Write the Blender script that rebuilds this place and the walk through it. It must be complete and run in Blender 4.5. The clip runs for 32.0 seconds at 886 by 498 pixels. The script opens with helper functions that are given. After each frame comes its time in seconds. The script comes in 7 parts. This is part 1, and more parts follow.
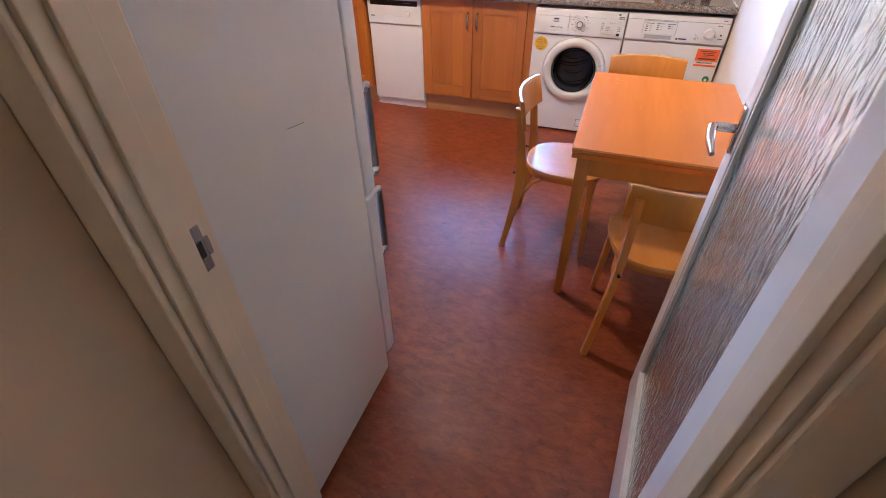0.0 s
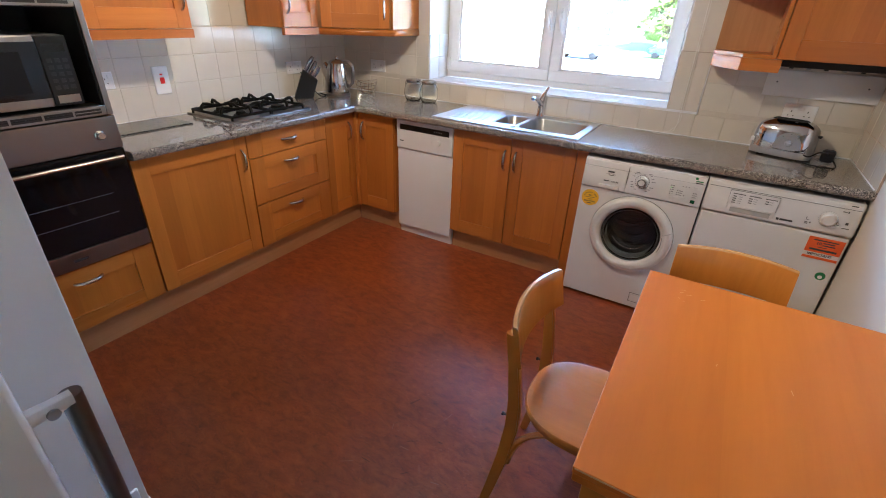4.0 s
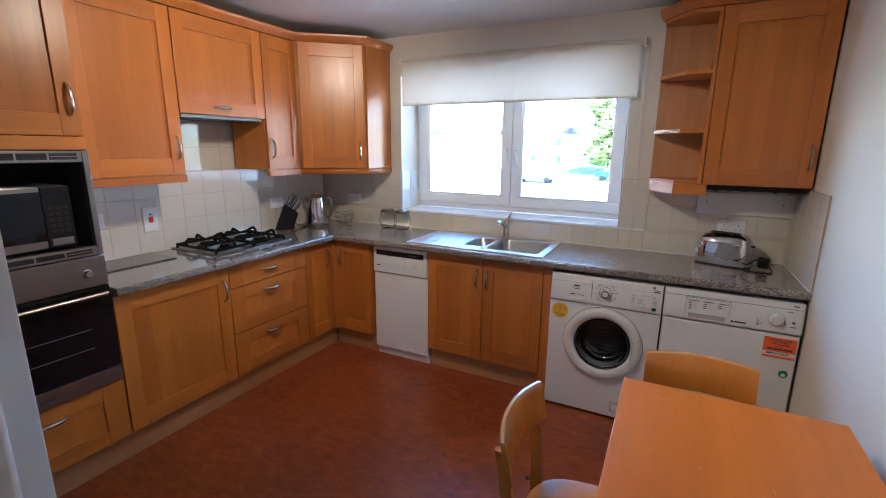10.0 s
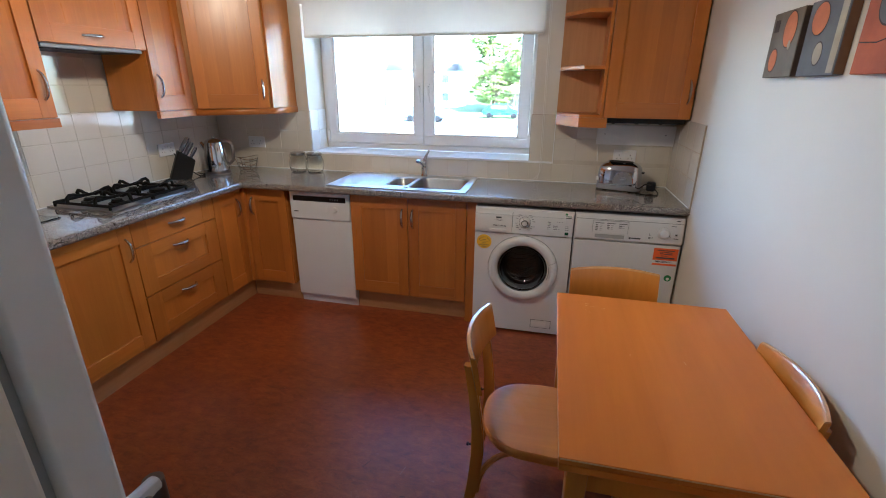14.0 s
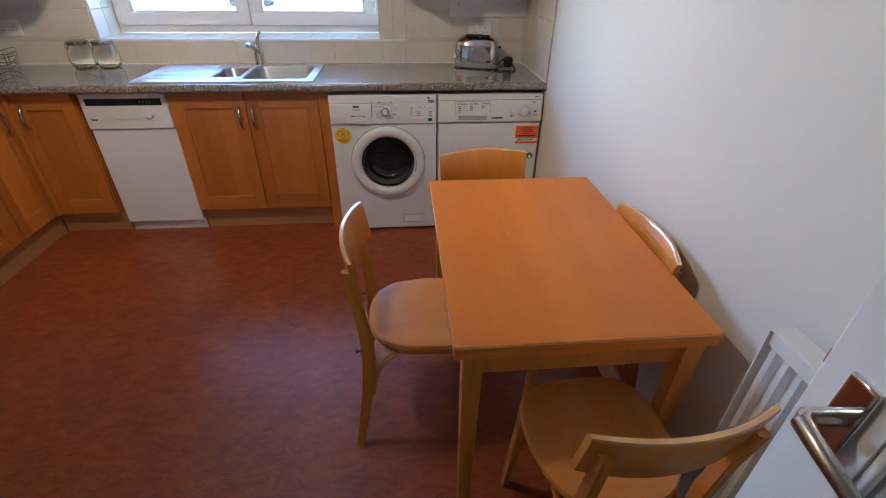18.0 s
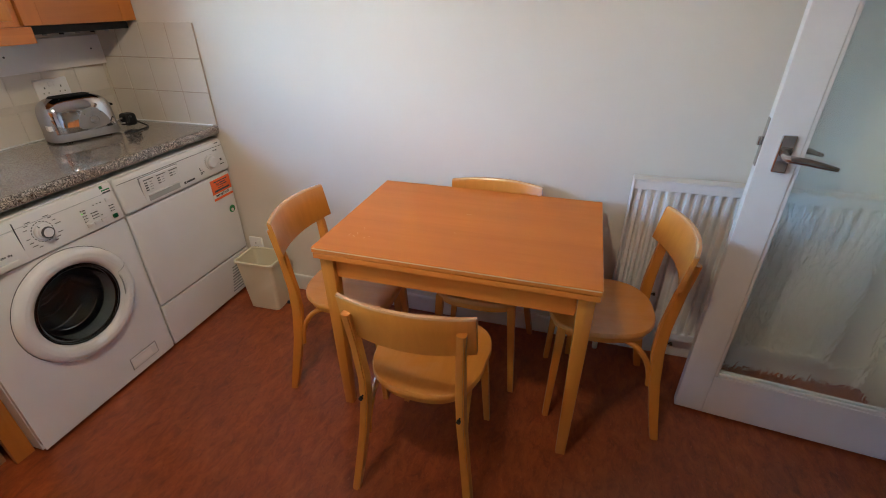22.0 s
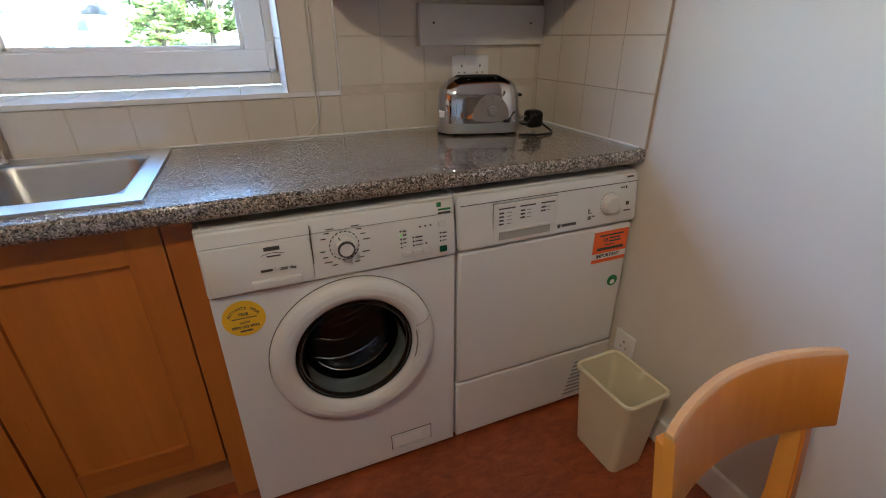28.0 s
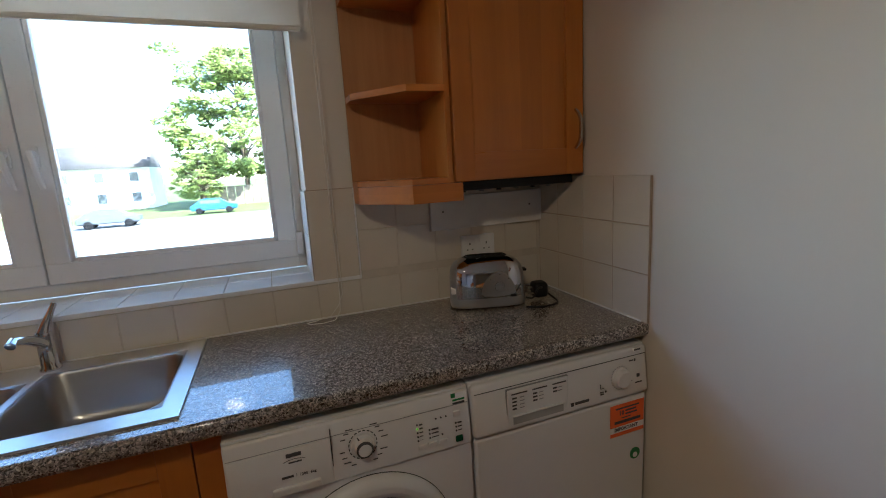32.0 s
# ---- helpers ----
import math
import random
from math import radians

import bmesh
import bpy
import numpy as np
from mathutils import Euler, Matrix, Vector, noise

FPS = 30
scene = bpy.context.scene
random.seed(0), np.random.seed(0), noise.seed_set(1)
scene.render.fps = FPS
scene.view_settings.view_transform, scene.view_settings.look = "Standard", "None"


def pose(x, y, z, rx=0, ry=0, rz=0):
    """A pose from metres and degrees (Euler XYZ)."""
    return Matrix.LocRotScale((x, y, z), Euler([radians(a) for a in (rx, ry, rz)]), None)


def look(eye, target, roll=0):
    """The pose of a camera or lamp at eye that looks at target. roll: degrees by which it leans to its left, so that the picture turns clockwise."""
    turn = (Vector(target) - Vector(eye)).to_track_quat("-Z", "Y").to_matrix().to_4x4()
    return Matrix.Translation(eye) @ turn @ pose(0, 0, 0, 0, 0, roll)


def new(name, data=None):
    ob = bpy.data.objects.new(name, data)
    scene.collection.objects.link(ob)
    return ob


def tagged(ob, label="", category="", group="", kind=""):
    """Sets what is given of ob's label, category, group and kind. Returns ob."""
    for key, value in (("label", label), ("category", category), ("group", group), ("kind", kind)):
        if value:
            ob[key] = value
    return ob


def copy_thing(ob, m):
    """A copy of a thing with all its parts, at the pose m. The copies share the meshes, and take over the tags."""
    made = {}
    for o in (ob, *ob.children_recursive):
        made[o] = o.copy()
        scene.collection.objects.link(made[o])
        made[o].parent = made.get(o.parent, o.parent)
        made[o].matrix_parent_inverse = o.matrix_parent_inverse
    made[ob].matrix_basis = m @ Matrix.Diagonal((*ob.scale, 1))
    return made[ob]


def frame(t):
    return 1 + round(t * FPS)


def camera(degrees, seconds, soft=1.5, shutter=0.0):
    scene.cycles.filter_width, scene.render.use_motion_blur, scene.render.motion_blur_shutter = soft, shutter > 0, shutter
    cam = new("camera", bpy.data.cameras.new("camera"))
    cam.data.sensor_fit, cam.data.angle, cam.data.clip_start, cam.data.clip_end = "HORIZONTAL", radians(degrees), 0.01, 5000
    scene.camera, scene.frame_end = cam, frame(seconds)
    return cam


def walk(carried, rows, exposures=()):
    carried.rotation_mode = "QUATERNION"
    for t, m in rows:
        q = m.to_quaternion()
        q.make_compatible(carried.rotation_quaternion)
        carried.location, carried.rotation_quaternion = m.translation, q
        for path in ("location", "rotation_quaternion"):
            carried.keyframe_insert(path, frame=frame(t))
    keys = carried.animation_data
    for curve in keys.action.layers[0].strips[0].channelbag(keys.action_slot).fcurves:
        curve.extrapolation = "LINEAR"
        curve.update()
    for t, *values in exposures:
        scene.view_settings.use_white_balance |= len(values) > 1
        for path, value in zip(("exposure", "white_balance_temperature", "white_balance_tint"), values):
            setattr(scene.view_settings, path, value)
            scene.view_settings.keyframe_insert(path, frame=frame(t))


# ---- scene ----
# place: a kitchen. x along the window wall, y towards it, z up.
# right wall x = 0, window wall y = 0, left wall x = -3.48, door wall y = -3.60, ceiling 2.38
cam = camera(89.0, 32.0, soft=1.0)
PATH = [
    (0, -0.639, -4.044, 1.497, 51.28, 0.67, 19.98),
    (0.5, -0.763, -3.846, 1.507, 51.47, -0.61, 12.50),
    (1, -0.847, -3.671, 1.508, 52.21, -2.55, 7.36),
    (1.5, -0.771, -3.457, 1.497, 52.53, -2.28, 10.99),
    (2, -0.736, -3.292, 1.495, 51.99, -2.29, 16.30),
    (2.5, -0.775, -3.191, 1.485, 52.90, -3.30, 20.56),
    (3, -0.755, -3.121, 1.493, 55.09, -3.83, 25.44),
    (3.5, -0.694, -3.086, 1.508, 58.50, -3.19, 29.43),
    (4, -0.661, -3.092, 1.524, 62.20, -1.98, 31.19),
    (4.5, -0.643, -3.106, 1.526, 66.33, -1.23, 32.31),
    (6.5, -0.624, -3.149, 1.560, 77.70, -0.29, 33.20),
    (7, -0.621, -3.152, 1.554, 78.44, -0.08, 33.00),
    (7.5, -0.623, -3.173, 1.564, 78.55, -0.10, 31.12),
    (8, -0.621, -3.192, 1.561, 78.45, -0.14, 28.24),
    (8.5, -0.624, -3.205, 1.567, 78.12, -0.26, 25.34),
    (9, -0.638, -3.198, 1.565, 77.60, -0.29, 23.72),
    (9.5, -0.644, -3.197, 1.568, 77.32, -0.56, 24.23),
    (10, -0.637, -3.189, 1.568, 77.20, -0.55, 26.99),
    (10.5, -0.639, -3.171, 1.563, 77.15, -0.60, 30.34),
    (11, -0.636, -3.144, 1.554, 76.91, -0.54, 33.28),
    (11.5, -0.651, -3.135, 1.556, 76.11, -0.68, 34.90),
    (12, -0.681, -3.149, 1.558, 75.10, -0.95, 33.44),
    (12.5, -0.739, -3.213, 1.565, 74.12, -0.98, 28.00),
    (13, -0.778, -3.283, 1.566, 73.12, -0.53, 20.98),
    (13.5, -0.793, -3.314, 1.563, 71.33, -0.49, 15.55),
    (14, -0.803, -3.313, 1.561, 70.00, -0.36, 13.13),
    (14.5, -0.798, -3.287, 1.551, 69.23, 0.05, 11.12),
    (15, -0.792, -3.277, 1.545, 67.79, 0.59, 8.34),
    (15.5, -0.782, -3.261, 1.536, 66.20, 0.60, 5.00),
    (17.5, -0.790, -3.204, 1.520, 60.74, -0.71, -1.38),
    (18, -0.819, -3.176, 1.477, 57.50, -0.67, -4.99),
    (18.5, -0.821, -3.084, 1.423, 53.46, -0.87, -11.28),
    (19, -0.840, -2.820, 1.388, 50.50, -1.13, -20.03),
    (19.5, -0.892, -2.581, 1.387, 49.36, -1.10, -31.06),
    (20, -1.093, -2.453, 1.391, 50.95, -1.37, -48.24),
    (20.5, -1.293, -2.446, 1.410, 54.07, -1.10, -59.04),
    (21, -1.463, -2.487, 1.411, 56.91, 0.12, -62.72),
    (21.5, -1.655, -2.400, 1.456, 58.63, 0.85, -67.67),
    (22, -1.832, -2.328, 1.461, 60.73, 0.51, -73.16),
    (22.5, -1.888, -2.335, 1.476, 61.09, 0.40, -75.19),
    (23, -1.910, -2.338, 1.477, 62.28, -0.03, -75.53),
    (23.5, -1.931, -2.320, 1.484, 63.42, -0.44, -71.06),
    (24, -1.920, -2.283, 1.486, 63.72, -0.61, -62.83),
    (24.5, -1.816, -2.275, 1.478, 64.28, -0.89, -52.36),
    (25, -1.649, -2.301, 1.485, 64.83, -0.73, -41.31),
    (25.5, -1.518, -2.215, 1.438, 64.72, 1.06, -33.82),
    (27.5, -1.115, -1.655, 1.284, 63.01, 0.82, -24.11),
    (28, -1.069, -1.596, 1.220, 64.63, 0.24, -22.70),
    (28.5, -1.051, -1.573, 1.150, 64.41, 0.44, -21.84),
    (29, -1.048, -1.577, 1.142, 63.88, 0.71, -21.32),
    (29.5, -1.050, -1.576, 1.144, 63.44, 0.43, -20.94),
    (30, -1.041, -1.571, 1.147, 63.67, 0.60, -20.96),
    (30.5, -1.035, -1.571, 1.165, 64.91, 1.30, -21.41),
    (31, -1.035, -1.584, 1.223, 68.66, 2.64, -20.99),
    (31.5, -1.047, -1.606, 1.323, 73.30, 3.55, -20.48),
    (32, -1.055, -1.628, 1.429, 79.60, 3.29, -21.16),
]
EXPOSURE = [(0, 5.11, 5350, 17), (1, 4.66, 5500, 16), (2, 4.46, 5500, 12), (3, 4.74, 5450, 6), (4, 4.39, 5300, 7), (7, 3.97, 5050, 6), (10, 3.92, 5000, 6), (13, 3.87, 5100, 5), (15, 3.94, 5100, 4), (18, 4.09, 5150, 5), (19.5, 4.29, 5300, 7), (20.5, 3.89, 5080, 5), (21.5, 4.21, 5430, 5), (23, 4.16, 5380, 4), (24.2, 4.06, 5380, 5), (25, 3.79, 5280, 5), (27.5, 3.58, 5450, 5), (28.2, 3.83, 5500, 5), (30.5, 4.04, 5500, 5), (32, 2.72, 5650, 4)]
walk(cam, [(t, pose(x, y, z, a, b, c)) for t, x, y, z, a, b, c in PATH], EXPOSURE)

# ---- light ----
SUN_AZ, SUN_EL = 138.0, 44.0        # degrees from +y towards +x, and above the horizon
world = bpy.data.worlds.new("sky")
scene.world = world
world.use_nodes = True
wn = world.node_tree.nodes
sky = wn.new("ShaderNodeTexSky")
sky.sky_type = "NISHITA"
sky.sun_disc = False
sky.sun_elevation = radians(SUN_EL)
sky.sun_rotation = radians(SUN_AZ)
sky.altitude, sky.air_density, sky.dust_density, sky.ozone_density = 60, 1.0, 0.2, 2.0
world.node_tree.links.new(sky.outputs[0], wn["Background"].inputs[0])
wn["Background"].inputs[1].default_value = 0.15
sun = new("sun", bpy.data.lights.new("sun", "SUN"))
sun.data.energy, sun.data.angle, sun.data.color = 5.0, radians(0.5), (1, 0.95, 0.87)
sun_dir = Vector((math.sin(radians(SUN_AZ)) * math.cos(radians(SUN_EL)), math.cos(radians(SUN_AZ)) * math.cos(radians(SUN_EL)), math.sin(radians(SUN_EL))))
sun.matrix_world = look(sun_dir * 60, (0, 0, 0))


def area(name, m, w, h, watts, color=(1, 1, 1), spread=180):
    la = bpy.data.lights.new(name, "AREA")
    la.shape, la.size, la.size_y, la.energy, la.color, la.spread = "RECTANGLE", w, h, watts, color, radians(spread)
    ob = new(name, la)
    ob.matrix_world = m
    return ob


# three warm spotlight beams from the ceiling fitting: (offset on the plate), aim, power, cone
SPOTS = (((-0.075, 0.050), (-3.05, -1.05, 1.60), 4.4, 130), ((0.080, 0.045), (-0.75, -0.50, 0.75), 2.8, 120), ((0.0, -0.085), (-0.05, -2.10, 1.35), 2.6, 100))
for (_x, _y), _aim, _watts, _cone in SPOTS:
    _beam = bpy.data.lights.new("spot_beam", "SPOT")
    _beam.energy, _beam.color, _beam.spot_size, _beam.spot_blend, _beam.shadow_soft_size = _watts, (1.0, 0.75, 0.48), radians(_cone), 1.0, 0.07
    _tip = Vector((-1.62 + _x, -1.82 + _y, 2.39 - 0.075))
    new("spot_beam", _beam).matrix_world = look(_tip + (Vector(_aim) - _tip).normalized() * 0.035, _aim)

# portals guide the sky's light through the window and the added hall opening
for m, w, h in ((look((-1.79, 0.39, 1.58), (-1.79, -2.0, 1.58)), 1.70, 1.05), (look((-2.88, -4.9, 1.5), (0, -4.9, 1.5)), 0.3, 0.44)):
    area("sky_portal", m, w, h, 1).data.cycles.is_portal = True


# ---- materials ----
def material(name, base=(0.8, 0.8, 0.8), rough=0.5, metal=0.0, **more):
    m = bpy.data.materials.new(name)
    m.use_nodes = True
    b = m.node_tree.nodes["Principled BSDF"]
    b.inputs["Base Color"].default_value = (*base, 1)
    b.inputs["Roughness"].default_value = rough
    b.inputs["Metallic"].default_value = metal
    for k, v in more.items():
        b.inputs[k.replace("_", " ")].default_value = v
    return m


def node(m, kind, **inputs):
    n = m.node_tree.nodes.new(kind)
    for k, v in inputs.items():
        n.inputs[k.replace("_", " ")].default_value = v
    return n


def link(m, a, b):
    m.node_tree.links.new(a, b)


def bsdf(m):
    return m.node_tree.nodes["Principled BSDF"]


def coords(m, scale, seed=True):
    """Object coordinates, stretched, and shifted from piece to piece."""
    tc = node(m, "ShaderNodeTexCoord")
    mp = node(m, "ShaderNodeMapping")
    mp.inputs["Scale"].default_value = scale
    link(m, tc.outputs["Object"], mp.inputs["Vector"])
    if seed:
        info = node(m, "ShaderNodeObjectInfo")
        mul = node(m, "ShaderNodeVectorMath")
        mul.operation = "SCALE"
        mul.inputs[0].default_value = (37.1, 23.7, 11.3)
        link(m, info.outputs["Random"], mul.inputs["Scale"])
        link(m, mul.outputs[0], mp.inputs["Location"])
    return mp.outputs[0]


def ramp(m, fac, stops):
    r = node(m, "ShaderNodeValToRGB")
    el = r.color_ramp.elements
    while len(el) < len(stops):
        el.new(0.5)
    for e, (p, c) in zip(el, stops):
        e.position, e.color = p, (*c, 1)
    link(m, fac, r.inputs[0])
    return r.outputs[0]


def mix(m, fac, a, b, how="MIX"):
    n = node(m, "ShaderNodeMix")
    n.data_type, n.blend_type = "RGBA", how
    for val, i in ((fac, 0), (a, 6), (b, 7)):
        if hasattr(val, "is_output"):
            link(m, val, n.inputs[i])
        else:
            n.inputs[i].default_value = val if i == 0 else (*val, 1)
    return n.outputs[2]


def noise_of(m, vec, scale, detail=4, rough=0.55, dist=0.0):
    n = node(m, "ShaderNodeTexNoise", Scale=scale, Detail=detail, Roughness=rough, Distortion=dist)
    link(m, vec, n.inputs["Vector"])
    return n.outputs["Fac"]


def bump(m, height, strength, distance=0.002):
    b = node(m, "ShaderNodeBump", Strength=strength, Distance=distance)
    link(m, height, b.inputs["Height"])
    link(m, b.outputs[0], bsdf(m).inputs["Normal"])


def rough_by(m, fac, lo, hi):
    r = node(m, "ShaderNodeMapRange")
    r.inputs["To Min"].default_value, r.inputs["To Max"].default_value = lo, hi
    link(m, fac, r.inputs["Value"])
    link(m, r.outputs[0], bsdf(m).inputs["Roughness"])


def wood(name, light, dark, along="z", rough=0.38, coat=0.25, fine=1.0, spread=0.10, stave=0.0, band_mix=0.75, stave_mix=1.0):
    """Veneer: broad bands of staves, fine grain along one axis."""
    m = material(name, light, rough, Coat_Weight=coat, Coat_Roughness=0.22)
    s = {"x": (1.2, 16, 16), "y": (16, 1.2, 16), "z": (16, 16, 1.2)}[along]
    vec = coords(m, s)
    grain = noise_of(m, vec, 3.2 * fine, 7, 0.62, 0.4)
    b = {"x": (0.35, 9, 9), "y": (9, 0.35, 9), "z": (9, 9, 0.35)}[along]
    band = noise_of(m, coords(m, b), 1.1, 1.5, 0.4)
    col = ramp(m, grain, [(0.15, dark), (0.70, light)])
    tone = ramp(m, band, [(0.36, (0.90, 0.87, 0.83)), (0.62, (1.06, 1.05, 1.03))])
    col = mix(m, band_mix, col, tone, "MULTIPLY")
    if stave:
        # glued staves of slightly different tone
        tc = node(m, "ShaderNodeTexCoord")
        sep = node(m, "ShaderNodeSeparateXYZ")
        link(m, tc.outputs["Object"], sep.inputs[0])
        div = node(m, "ShaderNodeMath")
        div.operation = "DIVIDE"
        div.inputs[1].default_value = stave
        link(m, sep.outputs["Z" if along == "x" else "X"], div.inputs[0])
        flo = node(m, "ShaderNodeMath")
        flo.operation = "FLOOR"
        link(m, div.outputs[0], flo.inputs[0])
        who = node(m, "ShaderNodeObjectInfo")
        add = node(m, "ShaderNodeMath")
        add.operation = "MULTIPLY_ADD"
        add.inputs[1].default_value = 57.0
        link(m, who.outputs["Random"], add.inputs[0])
        link(m, flo.outputs[0], add.inputs[2])
        wh = node(m, "ShaderNodeTexWhiteNoise")
        wh.noise_dimensions = "1D"
        link(m, add.outputs[0], wh.inputs["W"])
        col = mix(m, stave_mix, col, ramp(m, wh.outputs["Value"], [(0.0, (0.87, 0.83, 0.77)), (0.55, (1.0, 1.0, 1.0)), (1.0, (1.08, 1.10, 1.14))]), "MULTIPLY")
    info = node(m, "ShaderNodeObjectInfo")
    var = ramp(m, info.outputs["Random"], [(0, (1 - spread, 1 - spread * 1.1, 1 - spread * 1.2)), (1, (1 + spread, 1 + spread, 1 + spread))])
    link(m, mix(m, 1.0, col, var, "MULTIPLY"), bsdf(m).inputs["Base Color"])
    rough_by(m, grain, rough + 0.08, rough - 0.06)
    bump(m, grain, 0.10, 0.0006)
    return m


def mottled(name, base, amount=0.06, scale=3.0, rough=0.6, relief=0.15, fine=90, **more):
    """Painted or moulded plain surface with slight unevenness."""
    m = material(name, base, rough, **more)
    vec = coords(m, (1, 1, 1), False)
    big = noise_of(m, vec, scale, 4)
    lo = tuple(c * (1 - amount) for c in base)
    hi = tuple(min(1, c * (1 + amount * 0.6)) for c in base)
    link(m, ramp(m, big, [(0.3, lo), (0.7, hi)]), bsdf(m).inputs["Base Color"])
    small = noise_of(m, vec, fine, 3)
    rough_by(m, small, rough - 0.05, rough + 0.08)
    if relief:
        bump(m, small, relief, 0.0012)
    return m


CAB_L, CAB_D = (0.53, 0.185, 0.025), (0.45, 0.147, 0.018)
M_CAB = wood("beech_veneer_upright", CAB_L, CAB_D, "z", 0.29, 0.0, stave=0.083)
M_CABX = wood("beech_veneer_level", CAB_L, CAB_D, "x", 0.29, 0.0, stave=0.09)
for m in (M_CAB, M_CABX):
    bsdf(m).inputs["Specular IOR Level"].default_value = 0.58
M_CABIN = wood("beech_veneer_inside", (0.60, 0.31, 0.12), (0.50, 0.23, 0.08), "z", 0.5, 0.0)
M_PLINTH = wood("plinth_veneer", (0.46, 0.24, 0.10), (0.38, 0.185, 0.07), "x", 0.5, 0.0)
M_TABLE = wood("table_veneer", (0.670, 0.216, 0.022), (0.625, 0.190, 0.018), "y", 0.42, 0.0, 0.7, 0.02, 0.072, 0.35, 0.35)
bsdf(M_TABLE).inputs["Specular IOR Level"].default_value = 0.34
M_CHAIR = wood("beech_lacquered", (0.64, 0.252, 0.028), (0.56, 0.204, 0.020), "z", 0.30, 0.6)
bsdf(M_CHAIR).inputs["Coat Roughness"].default_value = 0.14
M_SEAT = wood("beech_worn_seat", (0.65, 0.262, 0.030), (0.57, 0.212, 0.021), "y", 0.36, 0.6)
bsdf(M_SEAT).inputs["Coat Roughness"].default_value = 0.24
bsdf(M_SEAT).inputs["Coat IOR"].default_value = 1.5
_v = coords(M_SEAT, (1, 1, 1))
_patch = ramp(M_SEAT, noise_of(M_SEAT, _v, 3.6, 7, 0.60, 0.3), [(0.46, (0, 0, 0)), (0.72, (0.28, 0.28, 0.28))])
_old = bsdf(M_SEAT).inputs["Base Color"].links[0].from_socket
link(M_SEAT, mix(M_SEAT, _patch, _old, (0.70, 0.50, 0.31)), bsdf(M_SEAT).inputs["Base Color"])
M_NICK = material("pale_nick", (0.78, 0.42, 0.16), 0.6)
# glossy chair lacquer, its base paled to colour in the top edge's highlight
M_RIM_GLINT = wood("lacquered_edge_highlight", (0.70, 0.40, 0.17), (0.60, 0.31, 0.11), "x", 0.20, 1.0)
bsdf(M_RIM_GLINT).inputs["Coat Roughness"].default_value = 0.14
bsdf(M_RIM_GLINT).inputs["Coat IOR"].default_value = 1.8
M_EDGE = wood("worn_edge", (0.74, 0.50, 0.27), (0.62, 0.38, 0.18), "y", 0.5, 0.0)
M_WALL = mottled("wall_paint", (0.73, 0.685, 0.605), 0.03, 1.2, 0.62, 0.10, 60)
M_HALL = mottled("hall_paint", (0.78, 0.56, 0.36), 0.04, 1.2, 0.62, 0.10, 60)
M_CEIL = mottled("ceiling_paint", (0.70, 0.69, 0.67), 0.03, 1.0, 0.85, 0.08, 40)
M_GLOSSW = mottled("white_gloss_paint", (0.80, 0.78, 0.75), 0.03, 6, 0.30, 0.05, 30)
M_CREAM = mottled("cream_gloss_paint", (0.81, 0.66, 0.47), 0.04, 6, 0.32, 0.06, 30)
M_UPVC = mottled("white_upvc", (0.88, 0.88, 0.88), 0.02, 4, 0.28, 0.0)
M_APPL = mottled("white_enamel", (0.80, 0.80, 0.80), 0.02, 4, 0.22, 0.02, 120, Coat_Weight=0.3, Coat_Roughness=0.1)
M_APPL2 = mottled("white_plastic", (0.76, 0.76, 0.75), 0.02, 6, 0.35, 0.03, 150)
M_FRIDGE = mottled("fridge_enamel", (0.77, 0.74, 0.69), 0.03, 2.5, 0.36, 0.10, 260)
M_TILE = mottled("glazed_tile", (0.72, 0.665, 0.575), 0.03, 6, 0.12, 0.03, 25, Coat_Weight=0.4, Coat_Roughness=0.05)
M_SILL = mottled("white_glazed_tile", (0.82, 0.82, 0.80), 0.02, 6, 0.30, 0.02, 25)
M_GROUT_PALE = mottled("pale_grout", (0.63, 0.57, 0.48), 0.06, 20, 0.9, 0.2, 200)
M_GROUT_BROWN = mottled("aged_grout", (0.46, 0.37, 0.28), 0.15, 20, 0.9, 0.2, 200)
M_GROUT = mottled("grout", (0.60, 0.54, 0.45), 0.08, 20, 0.9, 0.2, 200)
M_STEEL = mottled("brushed_steel", (0.31, 0.285, 0.265), 0.05, 3, 0.30, 0.0, 200, Metallic=1.0)
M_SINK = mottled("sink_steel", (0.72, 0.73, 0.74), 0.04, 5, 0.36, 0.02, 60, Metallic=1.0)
# the deck's steel darkened: the shade inside the bowls is in this colour
M_BOWLSHADE = mottled("sink_bowl_steel_shaded", (0.42, 0.43, 0.44), 0.05, 5, 0.30, 0.015, 60, Metallic=1.0)
M_KNIFE = material("steel_handle", (0.30, 0.30, 0.31), 0.25, 1.0)
M_CHROME = material("chrome", (0.66, 0.66, 0.67), 0.06, 1.0)
M_BAR = material("dark_metal_bar", (0.22, 0.22, 0.225), 0.3, 1.0)
M_TOASTER = mottled("silver_grey_plastic", (0.34, 0.335, 0.33), 0.04, 6, 0.34, 0.03, 150, Metallic=0.4)
M_SATIN = material("satin_chrome", (0.52, 0.50, 0.48), 0.26, 1.0)
M_LAMP = material("lit_opal_glass", (0.9, 0.85, 0.75), 0.4)
bsdf(M_LAMP).inputs["Emission Color"].default_value = (1.0, 0.75, 0.48, 1)
bsdf(M_LAMP).inputs["Emission Strength"].default_value = 6.0
M_BLACK = mottled("black_plastic", (0.010, 0.010, 0.011), 0.2, 6, 0.42, 0.05, 200, Specular_IOR_Level=0.3)
